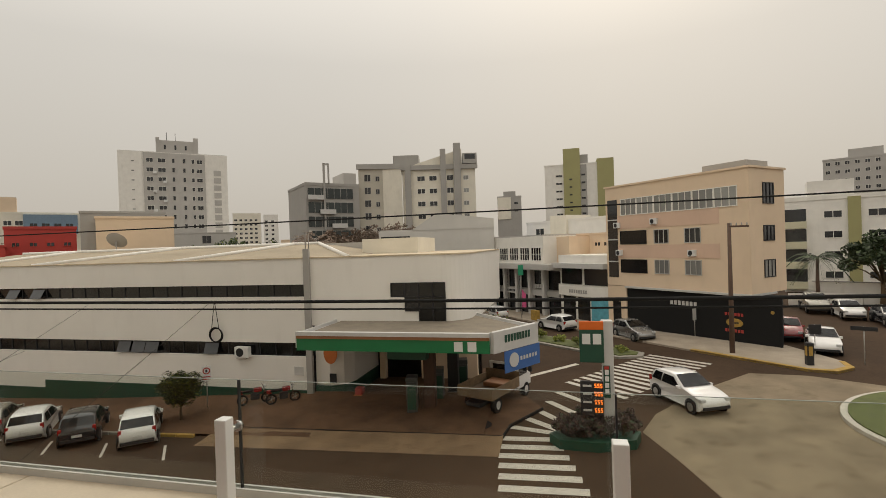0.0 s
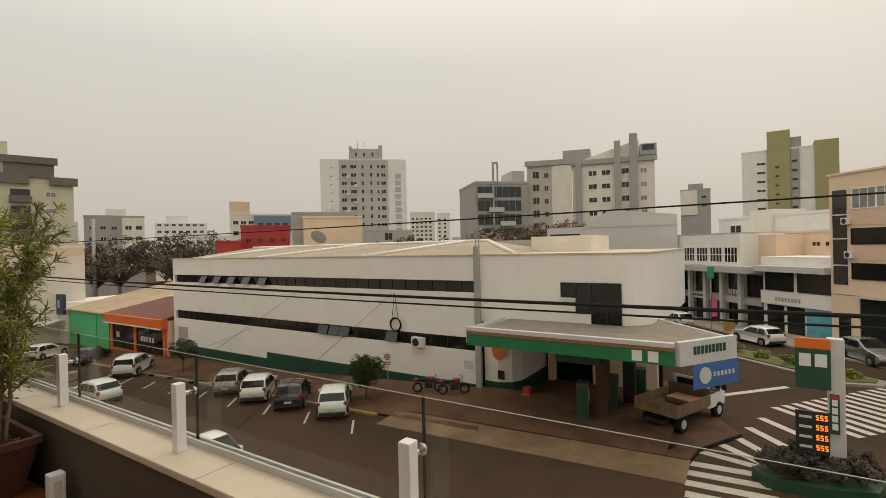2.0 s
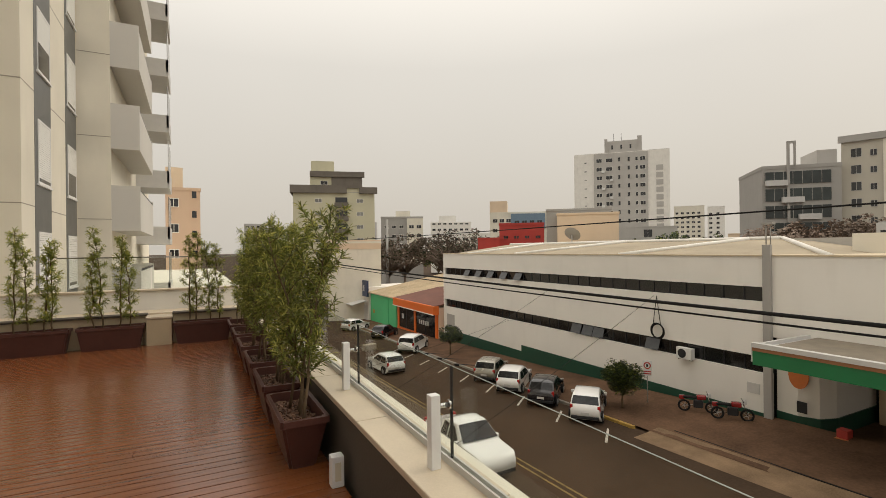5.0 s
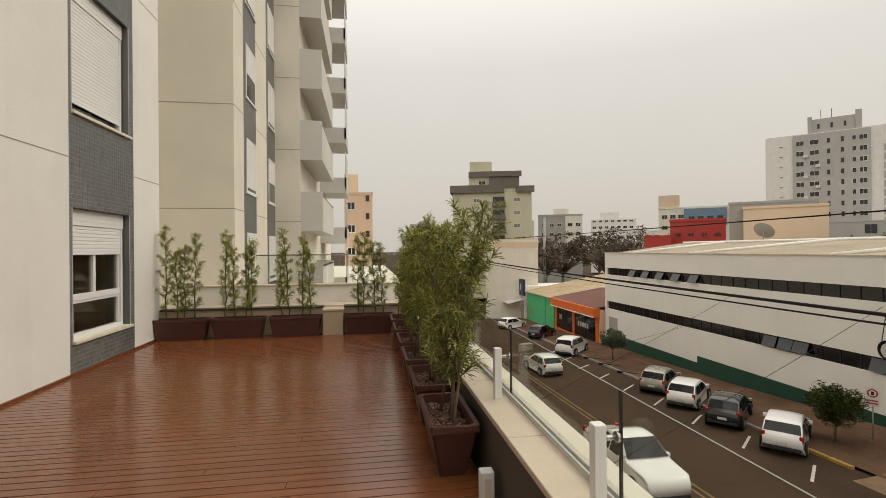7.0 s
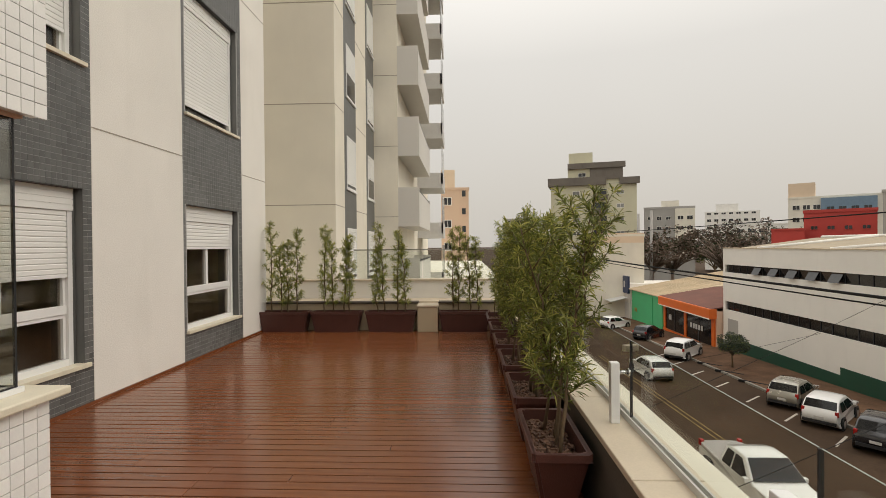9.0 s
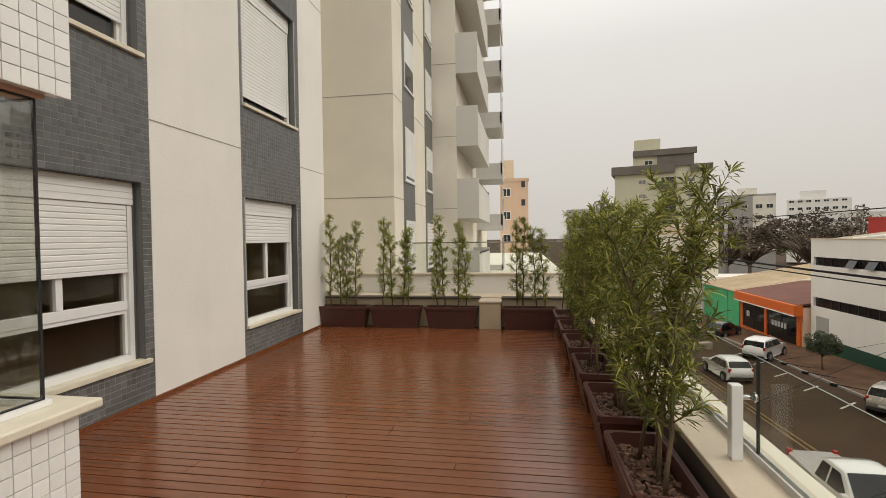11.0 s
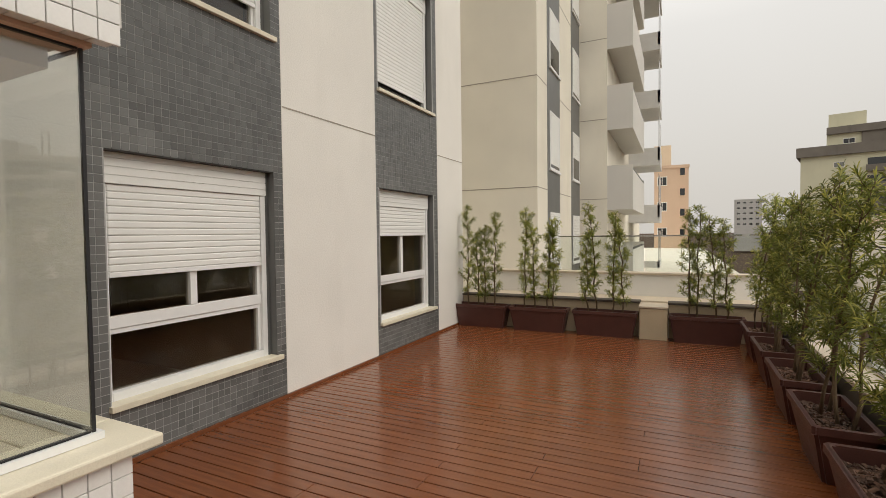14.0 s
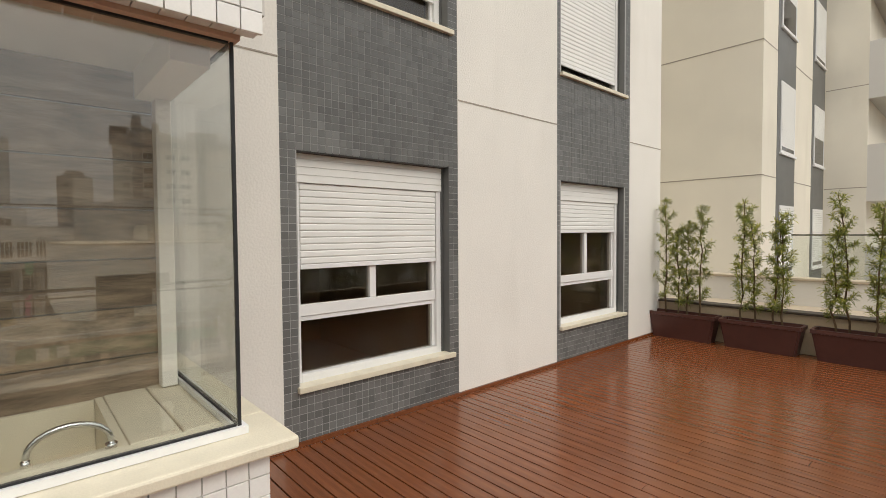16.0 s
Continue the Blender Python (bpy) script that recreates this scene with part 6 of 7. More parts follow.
for x, y in ((22.45, 5.35), (24.1, 4.4), (26.0, 3.5)):
    pump((x, y, zg(y) + 0.135), 12)
ocan = thing("oil_stand", "orange crates stacked by the kiosk", "crates", (24.4, 9.0, zg(9) + 0.135))
part("crate", fresh((-0.3, 0.3, -0.25, 0.25, 0, 0.45), bevel=0.02), M_DIRT, ocan)
part("crate", fresh((-0.2, 0.25, -0.2, 0.2, 0.453, 0.8), bevel=0.02), M_RED, ocan)
mh = thing("manhole_cover", "dark round tank cover on the forecourt", "manhole", (21.4, 1.9, zg(1.9) + 0.137), kind="structure")
bm = bmesh.new()
tube(bm, [(0, 0, 0), (0, 0, 0.02)], 0.62, 24)
part("lid", bm, M_BLACK, mh)

# price totem in its planting bed
bed = [(19.3 + 0.0, -1.7), (20.0, -1.3), (21.0, -2.2), (21.2, -4.0), (20.4, -4.9), (19.5, -4.6), (19.1, -3.2)]
slab("totem_bed", bed, 0.38, M_GREEN, "green painted planting bed of the price totem", category="planter")
tot = thing("price_totem", "tall grey price totem with green panel and lit prices", "sign", (20.35, -3.3, zg(-3.3)))
part("post", fresh((-0.2, 0.2, -0.62, -0.18, 0.3, 4.93), bevel=0.03), M_LGREY, tot, "grey metal post")
part("top_band", fresh((-0.3, -0.203, -0.25, 0.70, 4.58, 4.93), bevel=0.02), M_ORANGE, tot, "orange top band")
part("panel", fresh((-0.3, -0.203, -0.25, 0.70, 3.25, 4.576), bevel=0.02), M_GREEN, tot, "dark green panel")
for y in (0.42, 0.0):
    part("letter", fresh((-0.325, -0.303, y - 0.15, y + 0.17, 4.0, 4.42)), M_WHITEPL, tot, "white letter shape")
part("shop_panel", fresh((-0.33, -0.303, -0.45, -0.2, 1.85, 3.15)), M_GREEN, tot, "small green panel")
bm = bmesh.new()
for k in range(4):
    box(bm, -0.35, -0.333, -0.40, -0.25, 2.0 + 0.26 * k, 2.2 + 0.26 * k)
part("lettering", bm, M_WHITEPL, tot)
part("emblem", fresh((-0.35, -0.333, -0.42, -0.23, 3.0, 3.12)), M_RED, tot)
part("price_board", fresh((-0.3, -0.203, -0.18, 0.72, 1.1, 2.5), bevel=0.02), M_DARKMET, tot, "dark price board")
digit = bmesh.new()
for b in ((-0.006, 0.0, 0.0, 0.08, 0.0, 0.03), (-0.006, 0.0, 0.0, 0.08, 0.075, 0.1), (-0.006, 0.0, 0.0, 0.08, 0.145, 0.175), (-0.006, 0.0, 0.0, 0.026, 0.03, 0.075), (-0.006, 0.0, 0.054, 0.08, 0.1, 0.145)):
    box(digit, *b)
digit = mesh_of("price_digit", digit, M_ORANGE_L)
for k in range(4):
    for j in range(3):
        tagged(put("price_digit", digit, tot, -0.304, -0.14 + 0.115 * j, 1.24 + 0.33 * k), "orange lit digit")
bm = bmesh.new()
for k in range(4):
    box(bm, -0.325, -0.303, 0.28, 0.62, 1.28 + 0.33 * k, 1.36 + 0.33 * k)
part("lettering", bm, M_LGREY, tot)


# ---- vehicles ----
def car_profile(kind):
    """Side outline of the body from the tail, x forward from the middle, and the glass lines."""
    if kind == "suv":
        return [(-2.1, 0.35), (-2.15, 0.75), (-2.08, 1.05), (-1.85, 1.50), (-1.6, 1.60), (-0.2, 1.64), (0.35, 1.56), (1.05, 1.10), (1.95, 0.98), (2.15, 0.75), (2.15, 0.40), (1.9, 0.28), (-1.9, 0.28)]
    if kind == "sedan":
        return [(-2.1, 0.35), (-2.18, 0.7), (-2.1, 0.98), (-1.55, 1.04), (-1.0, 1.38), (-0.6, 1.45), (0.15, 1.44), (0.95, 1.0), (1.85, 0.86), (2.1, 0.65), (2.1, 0.35), (1.85, 0.24), (-1.85, 0.24)]
    if kind == "pickup":
        return [(-2.5, 0.5), (-2.52, 0.95), (-2.45, 1.05), (-0.75, 1.05), (-0.6, 1.65), (-0.2, 1.74), (0.5, 1.72), (1.25, 1.12), (2.3, 1.05), (2.5, 0.8), (2.5, 0.45), (2.2, 0.36), (-2.2, 0.4)]
    return [(-1.86, 0.40), (-1.95, 0.60), (-1.94, 0.84), (-1.82, 1.00), (-1.50, 1.37), (-1.15, 1.45), (-0.45, 1.48), (0.0, 1.45), (0.80, 1.03), (1.20, 0.95), (1.70, 0.83), (1.90, 0.66), (1.92, 0.40), (1.75, 0.22), (-1.7, 0.22)]


def car(kind, paint, label, loc, rz, group="parked cars"):
    pts = car_profile(kind)
    hw = {"hatch": 0.84, "suv": 0.91, "sedan": 0.86, "pickup": 0.92}[kind]
    belt = {"hatch": 0.92, "suv": 1.05, "sedan": 0.92, "pickup": 1.06}[kind]
    zt = max(p[1] for p in pts)
    xe = max(abs(p[0]) for p in pts)
    c = thing("car", label, "car", loc, rz, group=group)

    def half(x, z):
        t = max(0.0, (z - belt) / (zt - belt))
        end = max(0.0, (abs(x) - xe * 0.72) / (xe * 0.28))
        return hw * (1 - 0.24 * t) * (1 - 0.17 * end ** 2)

    bm = bmesh.new()
    rows = []
    for f in (-1.0, -0.94, -0.6, 0.0, 0.6, 0.94, 1.0):
        row = []
        for x, z in pts:
            y = half(x, z) * f
            k = 1.0 if abs(f) < 0.95 else 0.0
            bulge = 0.0 if abs(f) > 0.9 else 0.03 * (1 - f * f)
            zz = z + (bulge if z > zt - 0.15 else 0) - (0.035 if not k and z > 0.5 else 0)
            row.append(bm.verts.new((x + (bulge * 1.5 if abs(x) > xe * 0.9 else 0) * (1 if x > 0 else -1) * 1.0, y, zz)))
        rows.append(row)
    n = len(pts)
    for a, b in zip(rows, rows[1:]):
        for i in range(n):
            f = bm.faces.new((a[i], a[(i + 1) % n], b[(i + 1) % n], b[i]))
            f.smooth = True
    bm.faces.new(rows[0][::-1])
    bm.faces.new(rows[-1])
    bmesh.ops.recalc_face_normals(bm, faces=bm.faces)
    part("body", bm, paint, c)
    # cabin outline above the belt for the glass
    if kind == "pickup":
        rear, r0, f0, fw = ((-0.74, 1.10), (-0.61, 1.62)), (-0.45, 1.62), (0.42, 1.66), ((0.53, 1.70), (1.22, 1.15))
        mids = [0.0]
    else:
        i0 = 2 if kind == "suv" else 3
        rear = (pts[i0], pts[i0 + 1])
        j = [k for k in range(4, n) if pts[k][1] < belt + 0.14 and pts[k][0] > 0][0]
        fw = (pts[j - 1], pts[j])
        r0 = (pts[i0 + 1][0] + 0.12, zt - 0.14)
        f0 = (fw[0][0] - 0.02, zt - 0.13)
        mids = [(r0[0] + f0[0]) / 2 - 0.1]

    def across(name, p, q, m, cut=0.04, off=0.012):
        bm = bmesh.new()
        d = Vector((q[0] - p[0], q[1] - p[1]))
        nrm = Vector((-d.y, d.x)).normalized()
        if nrm.y < 0:
            nrm = -nrm
        a, b = Vector(p) + d * cut + nrm * off, Vector(p) + d * (1 - cut) + nrm * off
        v = []
        for pt in (a, b):
            h = half(pt.x, pt.y) - 0.06
            for k in (-1, 0, 1):
                v.append(bm.verts.new((pt.x + nrm.x * 0.02 * (1 - k * k), h * k, pt.y + nrm.y * (0.02 + 0.015 * (1 - k * k)))))
        bm.faces.new((v[0], v[1], v[4], v[3]))
        bm.faces.new((v[1], v[2], v[5], v[4]))
        bmesh.ops.solidify(bm, geom=bm.faces[:], thickness=0.01)
        part(name, bm, m, c)

    across("rear_window", *rear, M_CARGL)
    across("windscreen", *fw, M_CARGL)
    zb = belt + 0.04
    # side glass, split by the door pillar
    xr0 = rear[0][0] + (rear[1][0] - rear[0][0]) * 0.3 + 0.12
    xf0 = fw[1][0] - 0.22
    for sgn in (-1, 1):
        cuts = [(xr0, r0[0], mids[0] - 0.04), (mids[0] + 0.04, mids[0] + 0.04, xf0)]
        for bi, (xb, xt, xe2) in enumerate(cuts):
            bm = bmesh.new()
            top_end = xe2 if bi == 0 else f0[0]
            quad = [(xb, zb), (xe2, zb), (top_end, r0[1]), (xt, r0[1])]
            v = [bm.verts.new((x, sgn * (half(x, z) + 0.004), z)) for x, z in quad]
            bm.faces.new(v if sgn < 0 else v[::-1])
            bmesh.ops.solidify(bm, geom=bm.faces[:], thickness=-0.006)
            part("side_window", bm, M_CARGL, c)
        part("mirror", fresh((xf0 - 0.15, xf0 + 0.02, sgn * (hw + 0.02) - 0.08, sgn * (hw + 0.02) + 0.08, zb - 0.03, zb + 0.12), bevel=0.02), paint, c)
        part("tail_lamp", fresh((-xe + 0.02, -xe + 0.2, sgn * hw * 0.80 - 0.07, sgn * hw * 0.80 + 0.07, belt - 0.17, belt + 0.08), bevel=0.02), M_TAIL, c)
        part("headlamp", fresh((xe - 0.22, xe - 0.03, sgn * hw * 0.74 - 0.14, sgn * hw * 0.74 + 0.12, 0.66, 0.80), bevel=0.02), M_HEAD, c)
    part("rear_bumper", fresh((-xe - 0.05, -xe + 0.1, -hw * 0.8, hw * 0.8, 0.34, 0.48), bevel=0.02), M_DARKMET, c)
    part("front_bumper", fresh((xe - 0.1, xe + 0.03, -hw * 0.8, hw * 0.8, 0.32, 0.46), bevel=0.02), M_DARKMET, c)
    part("number_plate", fresh((-xe - 0.062, -xe - 0.052, -0.2, 0.2, 0.56, 0.68)), M_LGREY, c)
    r = 0.31 if kind in ("hatch", "sedan") else 0.36
    for x in (-xe * 0.64, xe * 0.66):
        for sgn in (-1, 1):
            bm = bmesh.new()
            tube(bm, [(0, sgn * -0.1, 0), (0, sgn * 0.085, 0), (0, sgn * 0.1, 0)], [r, r, r * 0.9], 20)
            w = put("wheel", mesh_of("wheel", bm, M_BLACK), c, x, sgn * (hw - 0.09), r)
            bm = bmesh.new()
            tube(bm, [(0, sgn * 0.101, 0), (0, sgn * 0.112, 0)], [r * 0.64, r * 0.58], 16)
            part("rim", bm, M_RIM, w)
            bm = bmesh.new()
            tube(bm, [(x, sgn * (hw - 0.03), r + 0.02), (x, sgn * (hw + 0.003), r + 0.02)], r + 0.06, 20)
            part("wheel_arch", bm, M_DARKMET, c)
    return c


def on_street(x, y, up=0.0):
    return (x, y, zg(y) + up)


def parked(kind, paint, label, rx, ry, head, up=0.0):
    """A car given by the middle of its tail and its heading."""
    h = {"hatch": 1.95, "suv": 2.13, "sedan": 2.13, "pickup": 2.5}[kind]
    return car(kind, paint, label, on_street(rx + h * math.cos(radians(head)), ry + h * math.sin(radians(head)), up), head)


parked("hatch", M_CARW, "white hatchback parked at an angle", 17.75, 17.05, 41)
parked("hatch", M_CARB, "black hatchback parked at an angle", 17.7, 20.45, 41)
parked("hatch", M_CARW, "white compact hatchback parked at an angle", 17.75, 23.75, 41)
parked("hatch", M_CARG, "grey beige hatchback parked at an angle", 18.0, 26.9, 41)
parked("suv", M_CARW, "white compact suv parked at an angle", 17.7, 39.9, 46)
parked("hatch", M_CARB, "black hatchback parked down the street", 18.5, 50.0, 41)
parked("hatch", M_CARW, "white hatchback parked far down the street", 17.3, 58.5, 30)
car("hatch", M_CARW, "white hatchback driving along the street", on_street(13.8, 34.6), 94, "cars in the street")
car("pickup", M_CARW, "white pickup in the near lane", on_street(10.6, 16.6), -90, "cars in the street")
car("hatch", M_CARW, "white hatchback turning on the roundabout", on_street(25.15, -7.75), -156, "cars in the street")
car("hatch", M_CARS, "silver compact hatchback on the avenue", on_street(41.5, -7.6), 205, "cars in the street")
car("hatch", M_CARW, "white hatchback on the avenue", on_street(46.5, -1.5), 42, "cars in the street")
car("sedan", M_CARW, "white sedan parked by the corner building", on_street(36.3, -18.6, 0.0), 160)
car("sedan", M_CARR, "dark red sedan parked by the corner building", on_street(40.7, -18.4), 160)
car("hatch", M_CARS, "silver hatchback parked by the corner building", on_street(44.9, -18.8), 160)
car("pickup", M_CARG, "beige pickup parked on the far side street", on_street(53.0, -25.6, 0.05), 166)
car("hatch", M_CARW, "white hatchback parked on the far side street", on_street(48.6, -26.2, 0.05), 168)
car("sedan", M_CARB, "black sedan parked on the far side street", on_street(45.0, -27.3, 0.05), 168)
for s in (29.5, 26.0, 37.0, 41.0):
    x, y = ave(s, -4.2)
    car("hatch", M_CARW, "white car parked along the avenue shops", (x, y, zg(y)), 42)

for y in (29.3, 32.3, 35.3, 38.0, 43.5):
    w = thing("wheel_stop", "dark worn wheel stop in a parking bay", "wheel stop", on_street(19.7, y), -49, group="wheel stops")
    part("beam", fresh((-0.95, 0.95, -0.09, 0.09, 0.0, 0.16), bevel=0.03), M_BLACK, w)
cb = thing("concrete_block", "pale concrete block on the street", "concrete block", on_street(15.6, 44.0), 20)
part("block", fresh((-0.7, 0.7, -0.3, 0.3, 0, 0.6), bevel=0.05), M_PAVE_L, cb)

# flatbed truck at the pumps: rear towards the terrace
tr = thing("flatbed_truck", "old white truck with a weathered wooden flatbed", "truck", (24.5, 1.5, zg(1.5) + 0.135), -22)
part("chassis", fresh((-2.2, 2.2, -0.42, 0.42, 0.45, 0.62)), M_DARKMET, tr)
part("bed_floor", fresh((-2.0, 0.75, -0.95, 0.95, 0.80, 0.90)), M_WOODBED, tr)
for nm, b in (("side_board", (-2.0, 0.75, -0.99, -0.953, 0.80, 1.32)), ("side_board", (-2.0, 0.75, 0.953, 0.99, 0.80, 1.32)), ("tailgate", (-2.04, -2.003, -0.99, 0.99, 0.80, 1.32)), ("headboard", (0.753, 0.80, -0.99, 0.99, 0.80, 1.55))):
    part(nm, fresh(b, bevel=0.008), M_WOODBED, tr, "weathered plank board")
part("load", fresh((-0.4, 0.6, -0.7, 0.5, 0.903, 1.15), bevel=0.05), M_COPPER, tr)
bm = bmesh.new()
prism(bm, [(0.9, -0.85), (2.45, -0.85), (2.45, 0.85), (0.9, 0.85)], 0.55, lambda x, y: 1.95 if x < 1.5 else 1.15)
part("cab", bevelled(bm, 0.05), M_CARW, tr, "white rounded cab")
part("cab_window", fresh((1.0, 1.9, -0.89, -0.86, 1.25, 1.6), (1.0, 1.9, 0.86, 0.89, 1.25, 1.6), (0.87, 0.897, -0.6, 0.6, 1.35, 1.8)), M_CARGL, tr)
part("mirror", fresh((1.9, 2.0, -1.15, -0.95, 1.3, 1.6), bevel=0.02), M_DARKMET, tr)
for x in (-1.25, 1.85):
    for sgn in (-1, 1):
        bm = bmesh.new()
        tube(bm, [(0, sgn * -0.12, 0), (0, sgn * 0.12, 0)], 0.37, 18)
        w = put("wheel", mesh_of("wheel", bm, M_BLACK), tr, x, sgn * 0.74, 0.37)
        bm = bmesh.new()
        tube(bm, [(0, sgn * 0.121, 0), (0, sgn * 0.13, 0)], 0.2, 14)
        part("rim", bm, M_LGREY, w)


def motorbike(loc, rz):
    b = thing("motorbike", "red motorbike parked against the green plinth", "motorbike", loc, rz, group="motorbikes")
    for x in (-0.62, 0.62):
        bm = bmesh.new()
        tube(bm, [(0.25 * math.cos(a * math.pi / 8), 0, 0.25 * math.sin(a * math.pi / 8)) for a in range(17)], 0.05, 8)
        w = put("wheel", mesh_of("wheel", bm, M_BLACK), b, x, 0, 0.3)
        bm = bmesh.new()
        for k in range(5):
            a = k * math.pi * 0.4
            tube(bm, [(0, 0, 0), (0.22 * math.cos(a), 0, 0.22 * math.sin(a))], 0.012, 5)
        part("spokes", bm, M_RIM, w)
    bm = bmesh.new()
    tube(bm, [(0.62, 0, 0.3), (0.42, 0, 0.95)], 0.03, 6)
    part("fork", bm, M_STEEL, b)
    bm = bmesh.new()
    tube(bm, [(0.42, -0.34, 1.0), (0.45, 0, 0.95), (0.42, 0.34, 1.0)], 0.018, 6)
    part("handlebar", bm, M_DARKMET, b)
    part("tank", fresh((-0.05, 0.38, -0.14, 0.14, 0.66, 0.9), bevel=0.06), M_CARR, b)
    part("seat", fresh((-0.68, -0.03, -0.13, 0.13, 0.70, 0.80), bevel=0.04), M_BLACK, b)
    part("engine", fresh((-0.2, 0.25, -0.13, 0.13, 0.25, 0.62), bevel=0.04), M_DARKMET, b)
    part("tail", fresh((-0.85, -0.6, -0.09, 0.09, 0.62, 0.82), bevel=0.03), M_CARR, b)
    part("headlamp", fresh((0.48, 0.6, -0.09, 0.09, 0.82, 1.0), bevel=0.03), M_HEAD, b)
    part("swingarm", fresh((-0.62, -0.1, 0.08, 0.12, 0.28, 0.34)), M_STEEL, b)
    return b


motorbike((23.0, 14.6, zg(14.6) + pave_up(23.0, 14.6)), -50)
motorbike((23.1, 12.9, zg(12.9) + pave_up(23.1, 12.9)), -50)


# ---- trees and shrubs ----
def leaf_cloud(rng, centres, per, size, slot2=0.2):
    verts, faces, mats = [], [], []
    for c, r in centres:
        for _ in range(per):
            d = Vector((rng.gauss(0, 1), rng.gauss(0, 1), rng.gauss(0, 1)))
            d.normalize()
            p = Vector(c) + d * r * rng.uniform(0.35, 1.0) ** 0.6
            a = Vector((rng.gauss(0, 1), rng.gauss(0, 1), rng.gauss(0, 0.6))).normalized()
            b = a.orthogonal().normalized()
            s = size * rng.uniform(0.6, 1.3)
            k = len(verts)
            verts.extend([p - a * s, p + b * s * 0.45, p + a * s, p - b * s * 0.45])
            faces.append((k, k + 1, k + 2, k + 3))
            mats.append(1 if rng.random() < slot2 else 0)
    me = bpy.data.meshes.new("crown")
    me.from_pydata([v[:] for v in verts], [], faces)
    me.polygons.foreach_set("material_index", mats)
    return me


def tree(rng, loc, height, trunk_h, crown_r, label, leaves=(M_LEAF_D, M_LEAF), clumps=26, per=70, size=0.10, flat=0.8, bare=False, trunk_r=0.09, round_crown=False):
    t = thing("tree", label, "tree", loc, rng.uniform(0, 360))
    bm = bmesh.new()
    tube(bm, [(0, 0, -0.1), (0.03, 0.02, trunk_h * 0.5), (0, 0.04, trunk_h)], [trunk_r * 1.3, trunk_r, trunk_r * 0.8], 8)
    centres = []
    for i in range(clumps):
        a = rng.uniform(0, 2 * math.pi)
        rr = crown_r * math.sqrt(rng.random()) * (0.8 if round_crown else 1.0)
        top = trunk_h + (height - trunk_h) * (0.5 + 0.42 * math.sqrt(max(0.0, 1 - (rr / crown_r) ** 2)) * rng.uniform(-1.0, 1.0)) if round_crown else trunk_h + (height - trunk_h) * (0.25 + 0.75 * math.sqrt(max(0.0, 1 - (rr / crown_r) ** 2)) * rng.uniform(0.25, 1.0))
        c = (rr * math.cos(a), rr * math.sin(a), top * 1.0)
        centres.append((c, crown_r * rng.uniform(0.22, 0.4) * flat))
        if i % 2 == 0 or bare:
            tube(bm, [(0, 0.04, trunk_h * rng.uniform(0.8, 1.0)), (c[0] * 0.5, c[1] * 0.5, trunk_h + (c[2] - trunk_h) * 0.6), c], [trunk_r * 0.5, trunk_r * 0.3, trunk_r * 0.08], 5)
    part("trunk", bm, M_STEM if not bare else M_TWIG, t)
    me = leaf_cloud(rng, centres, per, size)
    for m in leaves:
        me.materials.append(m)
    tagged(put("crown", me, t, 0, 0, 0), kind="stuff")
    return t


rt = random.Random(11)
tree(rt, (21.0, 17.6, zg(17.6) + 0.2), 2.45, 0.9, 1.2, "small round clipped street tree", clumps=46, per=190, size=0.07, flat=0.9, trunk_r=0.06, round_crown=True)
tree(rt, (20.8, 36.9, zg(36.9) + 0.15), 2.5, 1.0, 1.15, "small round clipped street tree", clumps=40, per=150, size=0.07, flat=0.9, trunk_r=0.06, round_crown=True)
for x, y in ((36, 92), (47, 87), (41, 95), (52, 84)):
    tree(rt, (x, y, zg(y)), 14 + rt.uniform(0, 2), 7, 7.5, "wide half-bare tree among the houses", (M_TWIG, M_LEAF_D), clumps=46, per=45, size=0.28, flat=0.5, bare=True, trunk_r=0.35)
for x, y, h in ((121, 88, 16), (126, 82, 14), (116, 96, 13), (60, 62, 8), (84, 150, 14), (72, 140, 13)):
    tree(rt, (x, y, zg(y)), h, h * 0.4, 6.5, "dark green tree between the buildings", clumps=30, per=60, size=0.45, trunk_r=0.3)
for x, y in ((75, 38), (77, 33.5), (79, 29), (80.5, 25.5)):
    tree(rt, (x, y, zg(y)), 13.0 + rt.uniform(-0.6, 0.4), 8, 5, "brown leafless crown behind the station", (M_TWIG, M_TWIG), clumps=40, per=60, size=0.28, flat=0.6, bare=True, trunk_r=0.25)
for x, y, h, r in ((53.5, -31.5, 7.6, 2.9), (51.5, -34.5, 7.2, 3.0)):
    tree(rt, (x, y, zg(y)), h, 2.6, r, "dark leafy tree in front of the white block", (M_LEAF_D, M_LEAF_D), clumps=40, per=110, size=0.20, trunk_r=0.2)


